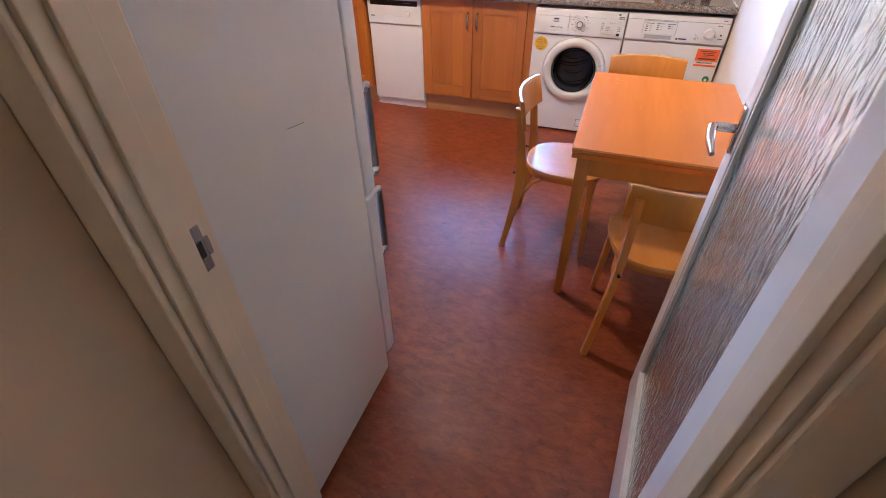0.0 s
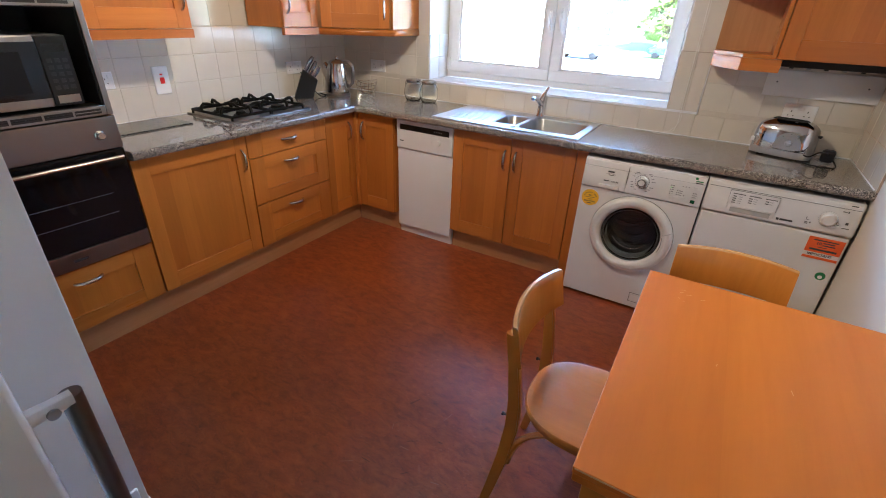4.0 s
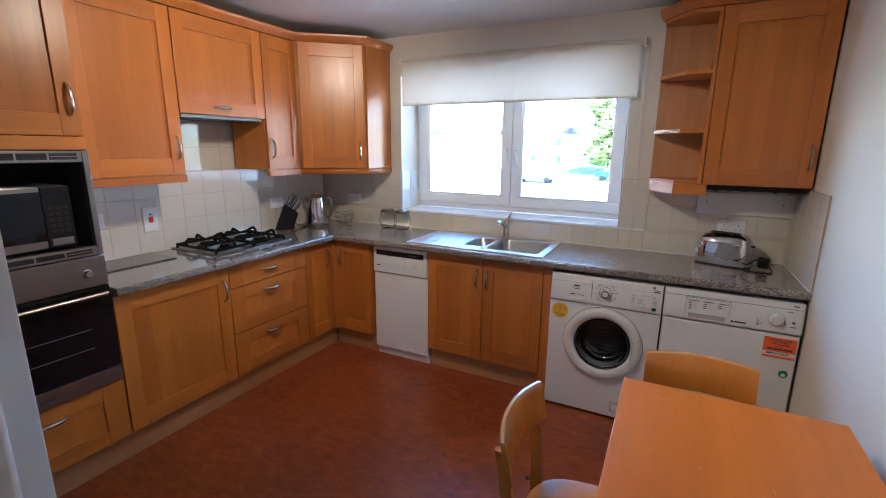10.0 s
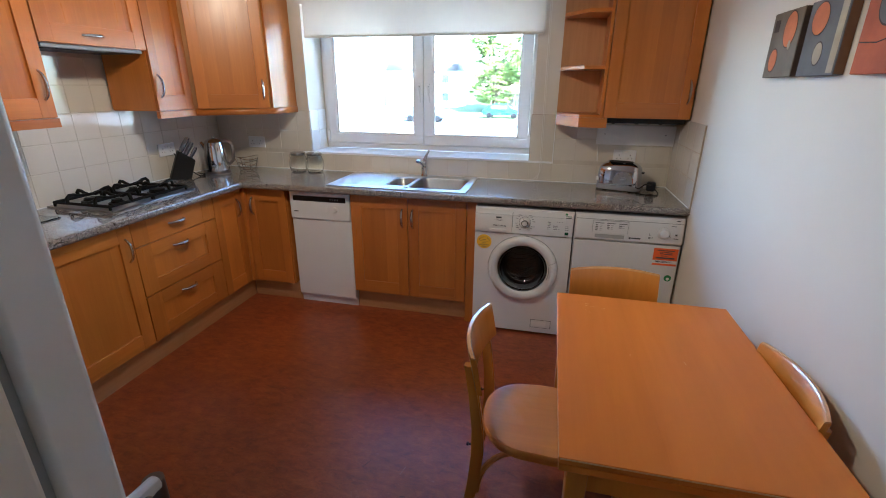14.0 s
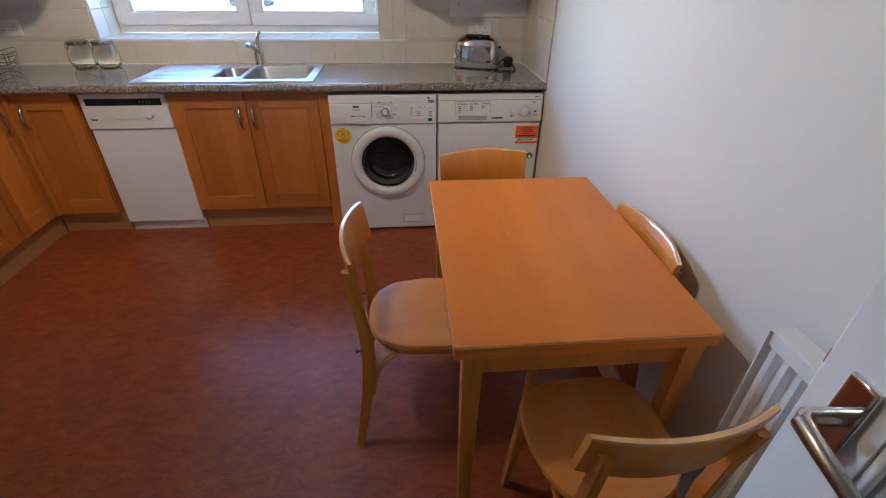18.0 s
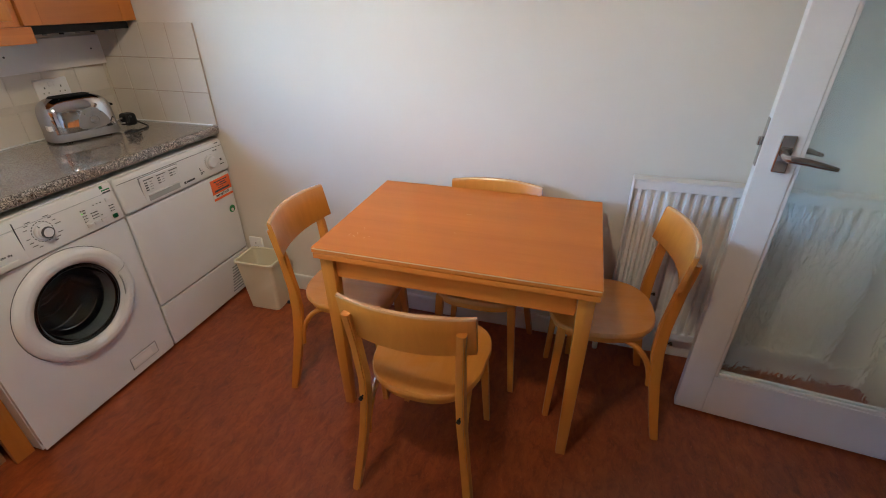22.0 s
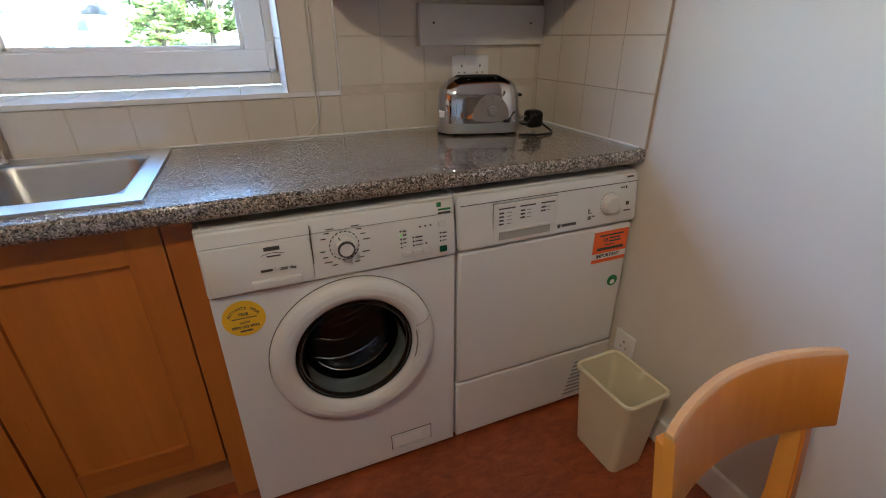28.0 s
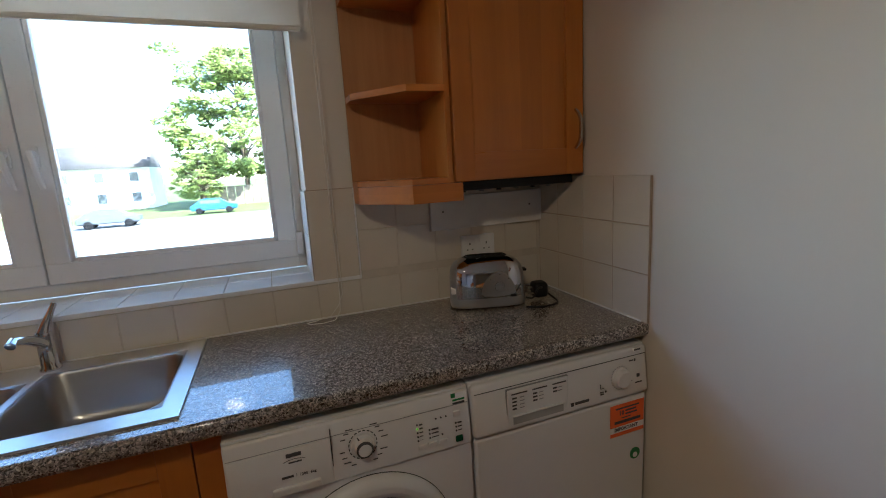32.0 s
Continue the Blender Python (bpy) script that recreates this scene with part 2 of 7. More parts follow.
M_IRON = mottled("black_enamelled_iron", (0.006, 0.006, 0.006), 0.2, 8, 0.48, 0.1, 180, Specular_IOR_Level=0.16)
M_BGLASS = material("black_glass", (0.006, 0.006, 0.007), 0.06, 0.0, Specular_IOR_Level=0.35)
M_DARKIN = mottled("dark_cavity", (0.018, 0.014, 0.012), 0.1, 4, 0.5, 0.0)
M_KEY = material("dark_key", (0.014, 0.014, 0.015), 0.6)
M_GREY = mottled("grey_plastic", (0.30, 0.31, 0.31), 0.05, 6, 0.45, 0.05, 150)
# grey of the rubber gasket, also the shade in the dryer's grip recess
M_RUBBER_SHADE = mottled("rubber_and_recess_shade", (0.42, 0.43, 0.42), 0.06, 8, 0.5, 0.05, 120)
M_INK = material("grey_ink", (0.07, 0.07, 0.075), 0.6)
M_YELLOW = mottled("yellow_sticker", (0.86, 0.52, 0.02), 0.03, 20, 0.4, 0.0)
M_ORANGE = mottled("orange_sticker", (0.90, 0.15, 0.025), 0.03, 20, 0.4, 0.0)
M_GREEN = material("green_label", (0.02, 0.22, 0.07), 0.45)
M_PAPER = material("white_label", (0.85, 0.84, 0.82), 0.5)
M_RED = material("red_rocker", (0.75, 0.02, 0.015), 0.3, 0.0)
M_BIN = mottled("cream_plastic", (0.74, 0.68, 0.50), 0.03, 5, 0.42, 0.04, 150)
M_RAD = mottled("radiator_enamel", (0.80, 0.79, 0.77), 0.02, 4, 0.30, 0.02)
M_BLIND = mottled("blind_fabric", (0.78, 0.73, 0.63), 0.03, 8, 0.9, 0.25, 500)
_thru = node(M_BLIND, "ShaderNodeBsdfTranslucent")
_thru.inputs["Color"].default_value = (0.80, 0.74, 0.62, 1)
_both = node(M_BLIND, "ShaderNodeMixShader")
_both.inputs[0].default_value = 0.30
link(M_BLIND, bsdf(M_BLIND).outputs[0], _both.inputs[1])
link(M_BLIND, _thru.outputs[0], _both.inputs[2])
link(M_BLIND, _both.outputs[0], M_BLIND.node_tree.nodes["Material Output"].inputs[0])
M_CORD = material("white_cord", (0.80, 0.78, 0.72), 0.7)
M_CARPET = mottled("hall_carpet", (0.33, 0.31, 0.28), 0.25, 40, 0.95, 0.8, 350)
M_BRASS = material("alloy_strip", (0.60, 0.56, 0.48), 0.35, 1.0)


def glass_material(name, tint, rough, ior=1.45):
    return material(name, tint, rough, Transmission_Weight=1.0, IOR=ior)


M_GLASS = glass_material("window_glass", (1, 1, 1), 0.0)
M_JAR = glass_material("jar_glass", (0.97, 0.99, 0.99), 0.0)
M_BOARD = glass_material("worktop_saver_glass", (0.66, 0.68, 0.68), 0.03)
M_BOWL = glass_material("smoked_glass", (0.62, 0.66, 0.67), 0.0, 1.40)
M_DRUM = mottled("drum_black", (0.006, 0.006, 0.007), 0.1, 4, 0.6, 0.0, Specular_IOR_Level=0.1)
M_BLUE = material("dark_green_button", (0.008, 0.085, 0.04), 0.2)
M_LED = material("lit_green_lamp", (0.2, 0.6, 0.1), 0.4)
bsdf(M_LED).inputs["Emission Color"].default_value = (0.35, 1.0, 0.1, 1)
bsdf(M_LED).inputs["Emission Strength"].default_value = 0.10
M_DRUMSTEEL = mottled("drum_steel", (0.22, 0.23, 0.24), 0.1, 8, 0.34, 0.1, 60, Metallic=1.0)
M_OBS = material("rippled_glass", (0.92, 0.98, 0.95), 0.13, 0.0, Transmission_Weight=0.94, IOR=1.30)
_v = coords(M_OBS, (15, 15, 5.5), False)
_h = noise_of(M_OBS, _v, 2.1, 1.2, 0.4, 1.4)
_b = node(M_OBS, "ShaderNodeBump", Strength=0.26, Distance=0.012)
link(M_OBS, _h, _b.inputs["Height"])
link(M_OBS, _b.outputs[0], bsdf(M_OBS).inputs["Normal"])


def make_floor():
    m = material("marmoleum", (0.22, 0.05, 0.02), 0.42, Specular_IOR_Level=0.72)
    vec = coords(m, (1, 1, 1), False)
    tc = node(m, "ShaderNodeTexCoord")
    mp = node(m, "ShaderNodeMapping")
    mp.inputs["Rotation"].default_value = (0, 0, radians(28))
    mp.inputs["Scale"].default_value = (3.4, 7.0, 1)
    link(m, tc.outputs["Object"], mp.inputs["Vector"])
    streak = noise_of(m, mp.outputs[0], 4.2, 10, 0.72, 0.6)
    fleck = noise_of(m, mp.outputs[0], 19.0, 6, 0.72, 0.8)
    col = ramp(m, streak, [(0.30, (0.150, 0.027, 0.0075)), (0.48, (0.265, 0.053, 0.0110)), (0.70, (0.390, 0.096, 0.020))])
    lightf = ramp(m, fleck, [(0.58, (0, 0, 0)), (0.67, (0.9, 0.9, 0.9))])
    col = mix(m, lightf, col, (0.36, 0.115, 0.055))
    darkf = ramp(m, fleck, [(0.31, (0.85, 0.85, 0.85)), (0.38, (0, 0, 0))])
    col = mix(m, darkf, col, (0.065, 0.015, 0.007))
    cloud = noise_of(m, vec, 5.5, 5, 0.6, 0.4)
    col = mix(m, 1.0, col, ramp(m, cloud, [(0.30, (0.82, 0.80, 0.80)), (0.72, (1.15, 1.17, 1.15))]), "MULTIPLY")
    speck = ramp(m, noise_of(m, mp.outputs[0], 34, 3, 0.6), [(0.665, (0, 0, 0)), (0.70, (0.9, 0.9, 0.9))])
    col = mix(m, speck, col, (0.06, 0.018, 0.010))
    wear = noise_of(m, vec, 1.3, 3)
    link(m, col, bsdf(m).inputs["Base Color"])
    rough_by(m, wear, 0.30, 0.43)
    bump(m, fleck, 0.05, 0.001)
    return m


M_FLOOR = make_floor()
M_SCUFF = material("pale_scuff", (0.36, 0.16, 0.10), 0.6)
M_SCRATCH = material("dark_scratch", (0.07, 0.03, 0.02), 0.6)


def make_worktop():
    m = material("granite_laminate", (0.3, 0.3, 0.3), 0.25, Coat_Weight=1.0, Coat_Roughness=0.025)
    vec = coords(m, (1, 1, 1), False)
    warp = node(m, "ShaderNodeTexNoise", Scale=70.0, Detail=2.0)
    link(m, vec, warp.inputs["Vector"])
    bend = node(m, "ShaderNodeVectorMath")
    bend.operation = "MULTIPLY_ADD"
    bend.inputs[1].default_value = (0.016, 0.016, 0.016)
    link(m, warp.outputs["Color"], bend.inputs[0])
    link(m, vec, bend.inputs[2])
    vo = node(m, "ShaderNodeTexVoronoi", Scale=290.0)
    link(m, bend.outputs[0], vo.inputs["Vector"])
    chips = ramp(m, vo.outputs["Color"], [(0.18, (0.022, 0.020, 0.019)), (0.30, (0.12, 0.11, 0.10)), (0.54, (0.29, 0.26, 0.225)), (0.72, (0.42, 0.38, 0.33)), (0.86, (0.62, 0.56, 0.48))])
    n1 = noise_of(m, vec, 95, 4, 0.7, 1.5)
    veins = ramp(m, n1, [(0.38, (0.25, 0.25, 0.25)), (0.50, (1, 1, 1))])
    link(m, mix(m, 0.8, chips, veins, "MULTIPLY"), bsdf(m).inputs["Base Color"])
    bump(m, n1, 0.04, 0.0005)
    return m


M_TOP = make_worktop()


# ---- mesh helpers ----
def box(bm, x0, x1, y0, y1, z0, z1, bevel=0.0, seg=2):
    made = bmesh.ops.create_cube(bm, size=1.0)["verts"]
    for v in made:
        v.co = Vector((x0 + (v.co.x + 0.5) * (x1 - x0), y0 + (v.co.y + 0.5) * (y1 - y0), z0 + (v.co.z + 0.5) * (z1 - z0)))
    if bevel:
        edges = list({e for v in made for e in v.link_edges})
        bmesh.ops.bevel(bm, geom=edges, offset=bevel, segments=seg, profile=0.5, affect="EDGES", clamp_overlap=True)
    return bm


def tube(bm, pts, radius, sides=8, closed=False, cap=True, flat=1.0):
    """Sweeps a ring along a line of points. radius: one number or one a point."""
    pts = [Vector(p) for p in pts]
    n = len(pts)
    rings, up = [], None
    for i, p in enumerate(pts):
        d = (pts[(i + 1) % n] - pts[i - 1]) if closed else (pts[min(i + 1, n - 1)] - pts[max(i - 1, 0)])
        d.normalize()
        if up is None:
            up = d.orthogonal().normalized()
        up = (up - d * up.dot(d)).normalized()
        side = d.cross(up)
        r = radius[i] if hasattr(radius, "__len__") else radius
        rings.append([bm.verts.new(p + r * (math.cos(2 * math.pi * k / sides) * up + flat * math.sin(2 * math.pi * k / sides) * side)) for k in range(sides)])
    for i in range(n if closed else n - 1):
        a, b = rings[i], rings[(i + 1) % n]
        for k in range(sides):
            bm.faces.new((a[k], a[(k + 1) % sides], b[(k + 1) % sides], b[k]))
    if cap and not closed:
        bm.faces.new(rings[0][::-1])
        bm.faces.new(rings[-1])
    return bm


def lathe(bm, profile, sides=28, at=(0, 0, 0), axis="z", squash=1.0, caps=True):
    """Turns a profile of (radius, height) round an axis."""
    rings = []
    for r, h in profile:
        ring = []
        for k in range(sides):
            a = 2 * math.pi * k / sides
            c, s = r * math.cos(a), r * math.sin(a) * squash
            co = {"z": (c, s, h), "y": (c, h, s), "x": (h, c, s)}[axis]
            ring.append(bm.verts.new(Vector(co) + Vector(at)))
        rings.append(ring)
    for a, b in zip(rings, rings[1:]):
        for k in range(sides):
            bm.faces.new((a[k], a[(k + 1) % sides], b[(k + 1) % sides], b[k]))
    for ring, r in ((rings[0], profile[0][0]), (rings[-1], profile[-1][0])):
        if caps and r > 1e-6:
            bm.faces.new(ring)
    return bm


def prism(bm, outline, z0, z1):
    """A flat outline of (x, y), raised from z0 to z1."""
    lo = [bm.verts.new((x, y, z0)) for x, y in outline]
    hi = [bm.verts.new((x, y, z1)) for x, y in outline]
    n = len(outline)
    bm.faces.new(lo[::-1])
    bm.faces.new(hi)
    for i in range(n):
        bm.faces.new((lo[i], lo[(i + 1) % n], hi[(i + 1) % n], hi[i]))
    return bm


def B(*a, **k):
    return box(bmesh.new(), *a, **k)


def finish(bm, name, mat, smooth=None):
    bmesh.ops.remove_doubles(bm, verts=bm.verts, dist=1e-6)
    bmesh.ops.recalc_face_normals(bm, faces=bm.faces)
    if smooth is not None:
        lim = radians(smooth)
        for f in bm.faces:
            f.smooth = max(abs(c) for c in f.normal) < 0.99999     # square faces stay flat between rounded edges
        for e in bm.edges:
            if len(e.link_faces) == 2 and e.calc_face_angle(0) > lim:
                e.smooth = False
    me = bpy.data.meshes.new(name)
    bm.to_mesh(me)
    bm.free()
    me.materials.append(mat)
    return me


def part(name, bm, mat, parent, label="", smooth=40):
    ob = new(name, finish(bm, name, mat, smooth))
    ob.parent = parent
    if label:
        ob["label"] = label
    return ob


def thing(name, label, category, m=None, group="", kind=""):
    ob = new(name)
    ob.empty_display_size = 0.05
    if m is not None:
        ob.matrix_world = m
    return tagged(ob, label, category, group, kind)


def solo(name, bm, mat, label, category, m=None, group="", kind="", smooth=40):
    ob = new(name, finish(bm, name, mat, smooth))
    if m is not None:
        ob.matrix_world = m
    return tagged(ob, label, category, group, kind)


def structure(name, bm, mat, label="", category="", smooth=None):
    return solo(name, bm, mat, label or name.replace("_", " "), category or name.split("_")[0], None, "", "structure", smooth)


def text_part(body, size, mat, parent, m, name="lettering", thick=0.0004):
    cu = bpy.data.curves.new(name, "FONT")
    cu.body, cu.size, cu.extrude, cu.align_x, cu.align_y = body, size, thick, "CENTER", "CENTER"
    cu.resolution_u = 2
    cu.offset = size * 0.022
    tmp = bpy.data.objects.new("tmp", cu)
    me = bpy.data.meshes.new_from_object(tmp)
    bpy.data.objects.remove(tmp)
    bpy.data.curves.remove(cu)
    me.transform(m)
    me.materials.clear()
    me.materials.append(mat)
    ob = new(name, me)
    ob.parent = parent
    return ob


FRONT = pose(0, 0, 0, 90, 0, 0)      # lettering that stands upright and faces -y


def at_front(x, y, z):
    return pose(x, y, z, 90, 0, 0)


# ---- the room ----
LX, DY, CZ = -3.48, -3.60, 2.39
WX0, WX1, WZ0, WZ1 = -2.64, -0.935, 1.055, 2.10     # window opening
DX0, DX1, DZ = -1.225, -0.415, 2.03                 # doorway

structure("floor", B(LX - 0.1, 0.1, DY - 0.05, 0.02, -0.12, 0.0), M_FLOOR, "red-brown mottled linoleum kitchen floor, slightly worn", "floor")
structure("floor_hall", B(-2.9, 0.4, -5.6, DY - 0.05, -0.12, 0.002), M_CARPET, "grey carpet in the hall", "carpet")
structure("ceiling", B(LX - 0.1, 0.1, DY - 0.1, 0.42, CZ, CZ + 0.12), M_CEIL, "white painted ceiling", "ceiling")
structure("ceiling_hall", B(-2.9, 0.4, -5.6, DY - 0.1, CZ, CZ + 0.12), M_CEIL, "white painted hall ceiling", "ceiling")
structure("wall_right", B(0, 0.12, DY - 0.1, 0.0, 0, CZ), M_WALL, "cream painted plaster wall beside the table", "wall")
structure("wall_left", B(LX - 0.12, LX, DY, 0.0, 0, CZ), M_WALL, "cream painted wall behind the cabinets", "wall")
bm = bmesh.new()
box(bm, LX - 0.12, WX0, 0, 0.42, 0, CZ)
box(bm, WX1, 0.12, 0, 0.42, 0, CZ)
box(bm, WX0, WX1, 0, 0.42, 0, WZ0 - 0.012)
box(bm, WX0, WX1, 0, 0.42, WZ1, CZ)
structure("wall_window", bm, M_WALL, "cream painted outer wall round the window", "wall")
bm = bmesh.new()
box(bm, -1.95, DX0 - 0.03, DY - 0.1, DY, 0, CZ)
box(bm, DX1 + 0.03, 0.0, DY - 0.1, DY, 0, CZ)
box(bm, DX0 - 0.03, DX1 + 0.03, DY - 0.1, DY, DZ + 0.03, CZ)
structure("wall_door", bm, M_WALL, "painted wall with the kitchen doorway", "wall")
structure("wall_nook", B(LX, -1.861, DY - 0.1, -2.787, 0, CZ, bevel=0.004), M_WALL, "cream painted wall corner beside the fridge", "wall")
structure("wall_hall_right", B(-0.335, -0.2, -5.6, DY - 0.102, 0, CZ), M_HALL, "beige hall wall", "wall")
# unseen opening, added so that skylight reaches the hall
bm = bmesh.new()
box(bm, -2.9, -2.8, -5.6, -5.05, 0, CZ)
box(bm, -2.9, -2.8, -4.75, DY - 0.102, 0, CZ)
box(bm, -2.9, -2.8, -5.05, -4.75, 0, 1.28)
box(bm, -2.9, -2.8, -5.05, -4.75, 1.72, CZ)
structure("wall_hall_left", bm, M_HALL, "beige hall wall with an added opening that lets daylight in", "wall")
structure("wall_hall_back", B(-2.8, -0.335, -5.6, -5.5, 0, CZ), M_HALL, "beige hall wall", "wall")
bm = bmesh.new()
box(bm, -2.8, DX0 - 0.03, DY - 0.112, DY - 0.1, 0, CZ)
structure("wall_hall_return", B(-1.52, -1.335, -4.40, DY - 0.113, 0, CZ, bevel=0.004), M_HALL, "beige hall wall that meets the door frame", "wall")
structure("wall_hall_front", bm, M_HALL, "beige hall wall beside the doorway", "wall")


def skirting(name, x0, x1, y0, y1, h=0.095):
    bm = B(x0, x1, y0, y1, 0, h, bevel=0.005)
    return structure(name, bm, M_GLOSSW, "white gloss painted skirting board", "skirting", 40)


skirting("baseboard_right", -0.016, 0.0, DY, -0.62)
skirting("baseboard_nook", -1.861, -1.845, DY + 0.02, -2.787 + 0.016)
skirting("baseboard_nook_end", -2.88, -1.845, -2.787, -2.771)
skirting("baseboard_hall", -0.351, -0.335, -5.5, DY - 0.13)

# door lining, stops, architraves, threshold
bm = bmesh.new()
box(bm, DX0 - 0.03, DX0, DY - 0.112, DY + 0.004, 0, DZ, bevel=0.003)
box(bm, DX1, DX1 + 0.03, DY - 0.112, DY + 0.004, 0, DZ, bevel=0.003)
box(bm, DX0 - 0.03, DX1 + 0.03, DY - 0.112, DY + 0.004, DZ, DZ + 0.03, bevel=0.003)
structure("trim_door_lining", bm, M_CREAM, "cream gloss painted door lining", "door frame", 40)
bm = bmesh.new()
box(bm, DX0, DX0 + 0.012, DY - 0.085, DY - 0.045, 0, DZ, bevel=0.002)
box(bm, DX1 - 0.012, DX1, DY - 0.085, DY - 0.045, 0, DZ, bevel=0.002)
structure("trim_door_stop", bm, M_CREAM, "cream painted door stop beads", "door frame", 40)
bm = bmesh.new()
for x0, x1 in ((DX0 - 0.085, DX0 - 0.008), (DX1 + 0.008, DX1 + 0.075)):
    box(bm, x0, x1, DY - 0.128, DY - 0.112, 0, DZ + 0.06, bevel=0.006)
box(bm, DX0 - 0.085, DX1 + 0.075, DY - 0.127, DY - 0.112, DZ + 0.008, DZ + 0.07, bevel=0.006)
structure("trim_architrave_hall", bm, M_CREAM, "cream painted architrave on the hall side", "door frame", 40)
bm = bmesh.new()
box(bm, DX1 + 0.008, DX1 + 0.06, DY, DY + 0.016, 0, DZ + 0.06, bevel=0.005)
box(bm, DX0, DX1 + 0.06, DY, DY + 0.015, DZ + 0.008, DZ + 0.07, bevel=0.005)
structure("trim_architrave", bm, M_CREAM, "cream painted architrave on the kitchen side", "door frame", 40)
structure("trim_threshold", B(DX0, DX1, DY - 0.065, DY - 0.03, 0, 0.008, bevel=0.003), M_BRASS, "narrow metal threshold strip", "threshold", 40)
keep = thing("strike_plate", "steel strike plate let into the white door lining", "strike plate", pose(DX0, DY - 0.035, 1.03))
bm = bmesh.new()
box(bm, 0, 0.0025, -0.014, 0.014, -0.045, 0.045, bevel=0.001)
part("plate", bm, M_SATIN, keep)
part("latch_hole", B(0.0026, 0.0034, -0.007, 0.007, -0.016, 0.016), M_DARKIN, keep)
part("lip", B(0, 0.004, 0.012, 0.022, -0.018, 0.018, bevel=0.0015), M_SATIN, keep)


# the glazed door, swung open into the kitchen: hinge at its local origin, leaf along +x
def glazed_door():
    w, h, t = 0.765, 1.985, 0.040
    d = thing("door_1", "white painted door with a large rippled glass pane, standing open", "door", pose(-0.368, DY - 0.004, 0.012, 0, 0, 84.5), kind="structure")
    st, b0, top = 0.098, 0.19, 0.10
    part("stile", B(0, st, 0, t, 0, h, bevel=0.003), M_GLOSSW, d)
    edge = part("stile", B(w - st, w, 0, t, 0, h, bevel=0.003), M_GLOSSW, d)
    part("bottom_rail", B(st, w - st, 0, t, 0, b0, bevel=0.002), M_GLOSSW, d)
    part("top_rail", B(st, w - st, 0, t, h - top, h, bevel=0.002), M_GLOSSW, d)
    pane = part("pane", B(st - 0.004, w - st + 0.004, t / 2 - 0.003, t / 2 + 0.003, b0 - 0.004, h - top + 0.004), M_OBS, d, "rippled obscured glass")
    pane.visible_shadow = False
    for y0, y1 in ((0.003, 0.014), (t - 0.014, t - 0.003)):
        for a in ((st, st + 0.012, b0, h - top), (w - st - 0.012, w - st, b0, h - top)):
            part("bead", B(a[0], a[1], y0, y1, a[2], a[3], bevel=0.003), M_GLOSSW, d)
        for z in (b0, h - top - 0.012):
            part("bead", B(st + 0.012, w - st - 0.012, y0, y1, z, z + 0.012, bevel=0.003), M_GLOSSW, d)
    part("latch_plate", B(w, w + 0.002, 0.008, 0.032, 1.00, 1.14), M_SATIN, edge)
    part("latch", B(w + 0.002, w + 0.012, 0.012, 0.028, 1.06, 1.085, bevel=0.003), M_SATIN, edge)
    for side, y in ((1, t), (-1, 0.0)):
        bm = bmesh.new()
        box(bm, w - 0.076, w - 0.038, min(y, y + side * 0.009), max(y, y + side * 0.009), 0.990, 1.100, bevel=0.007, seg=3)
        plate = part("handle_plate", bm, M_CHROME, d, "satin chrome backplate")
        pts = [(w - 0.057, y + side * 0.005, 1.045), (w - 0.057, y + side * 0.045, 1.045), (w - 0.065, y + side * 0.055, 1.045), (w - 0.10, y + side * 0.058, 1.043), (w - 0.14, y + side * 0.056, 1.036), (w - 0.178, y + side * 0.050, 1.028)]
        part("lever", tube(bmesh.new(), pts, [0.011, 0.0105, 0.011, 0.010, 0.009, 0.006], 10), M_SATIN, plate)
    for z in (0.22, 1.0, 1.78):
        part("hinge", B(-0.006, 0.0, -0.004, 0.03, z - 0.04, z + 0.04, bevel=0.001), M_SATIN, d)
    return d


glazed_door()

# ---- the window ----
FY0, FY1 = 0.275, 0.345
w = thing("window_1", "white two-sash window over the sink, overexposed daylight outside", "window", kind="structure")
fz0, fz1 = WZ0 + 0.004, WZ1
for a in ((WX0, WX0 + 0.034, fz0, fz1), (WX1 - 0.034, WX1, fz0, fz1)):
    part("window_frame", B(a[0], a[1], FY0, FY1, a[2], a[3], bevel=0.004), M_UPVC, w)
part("window_frame", B(WX0 + 0.034, WX1 - 0.034, FY0, FY1, fz0, fz0 + 0.045, bevel=0.004), M_UPVC, w)
part("window_frame", B(WX0 + 0.034, WX1 - 0.034, FY0, FY1, fz1 - 0.05, fz1, bevel=0.004), M_UPVC, w)
MX = -1.790
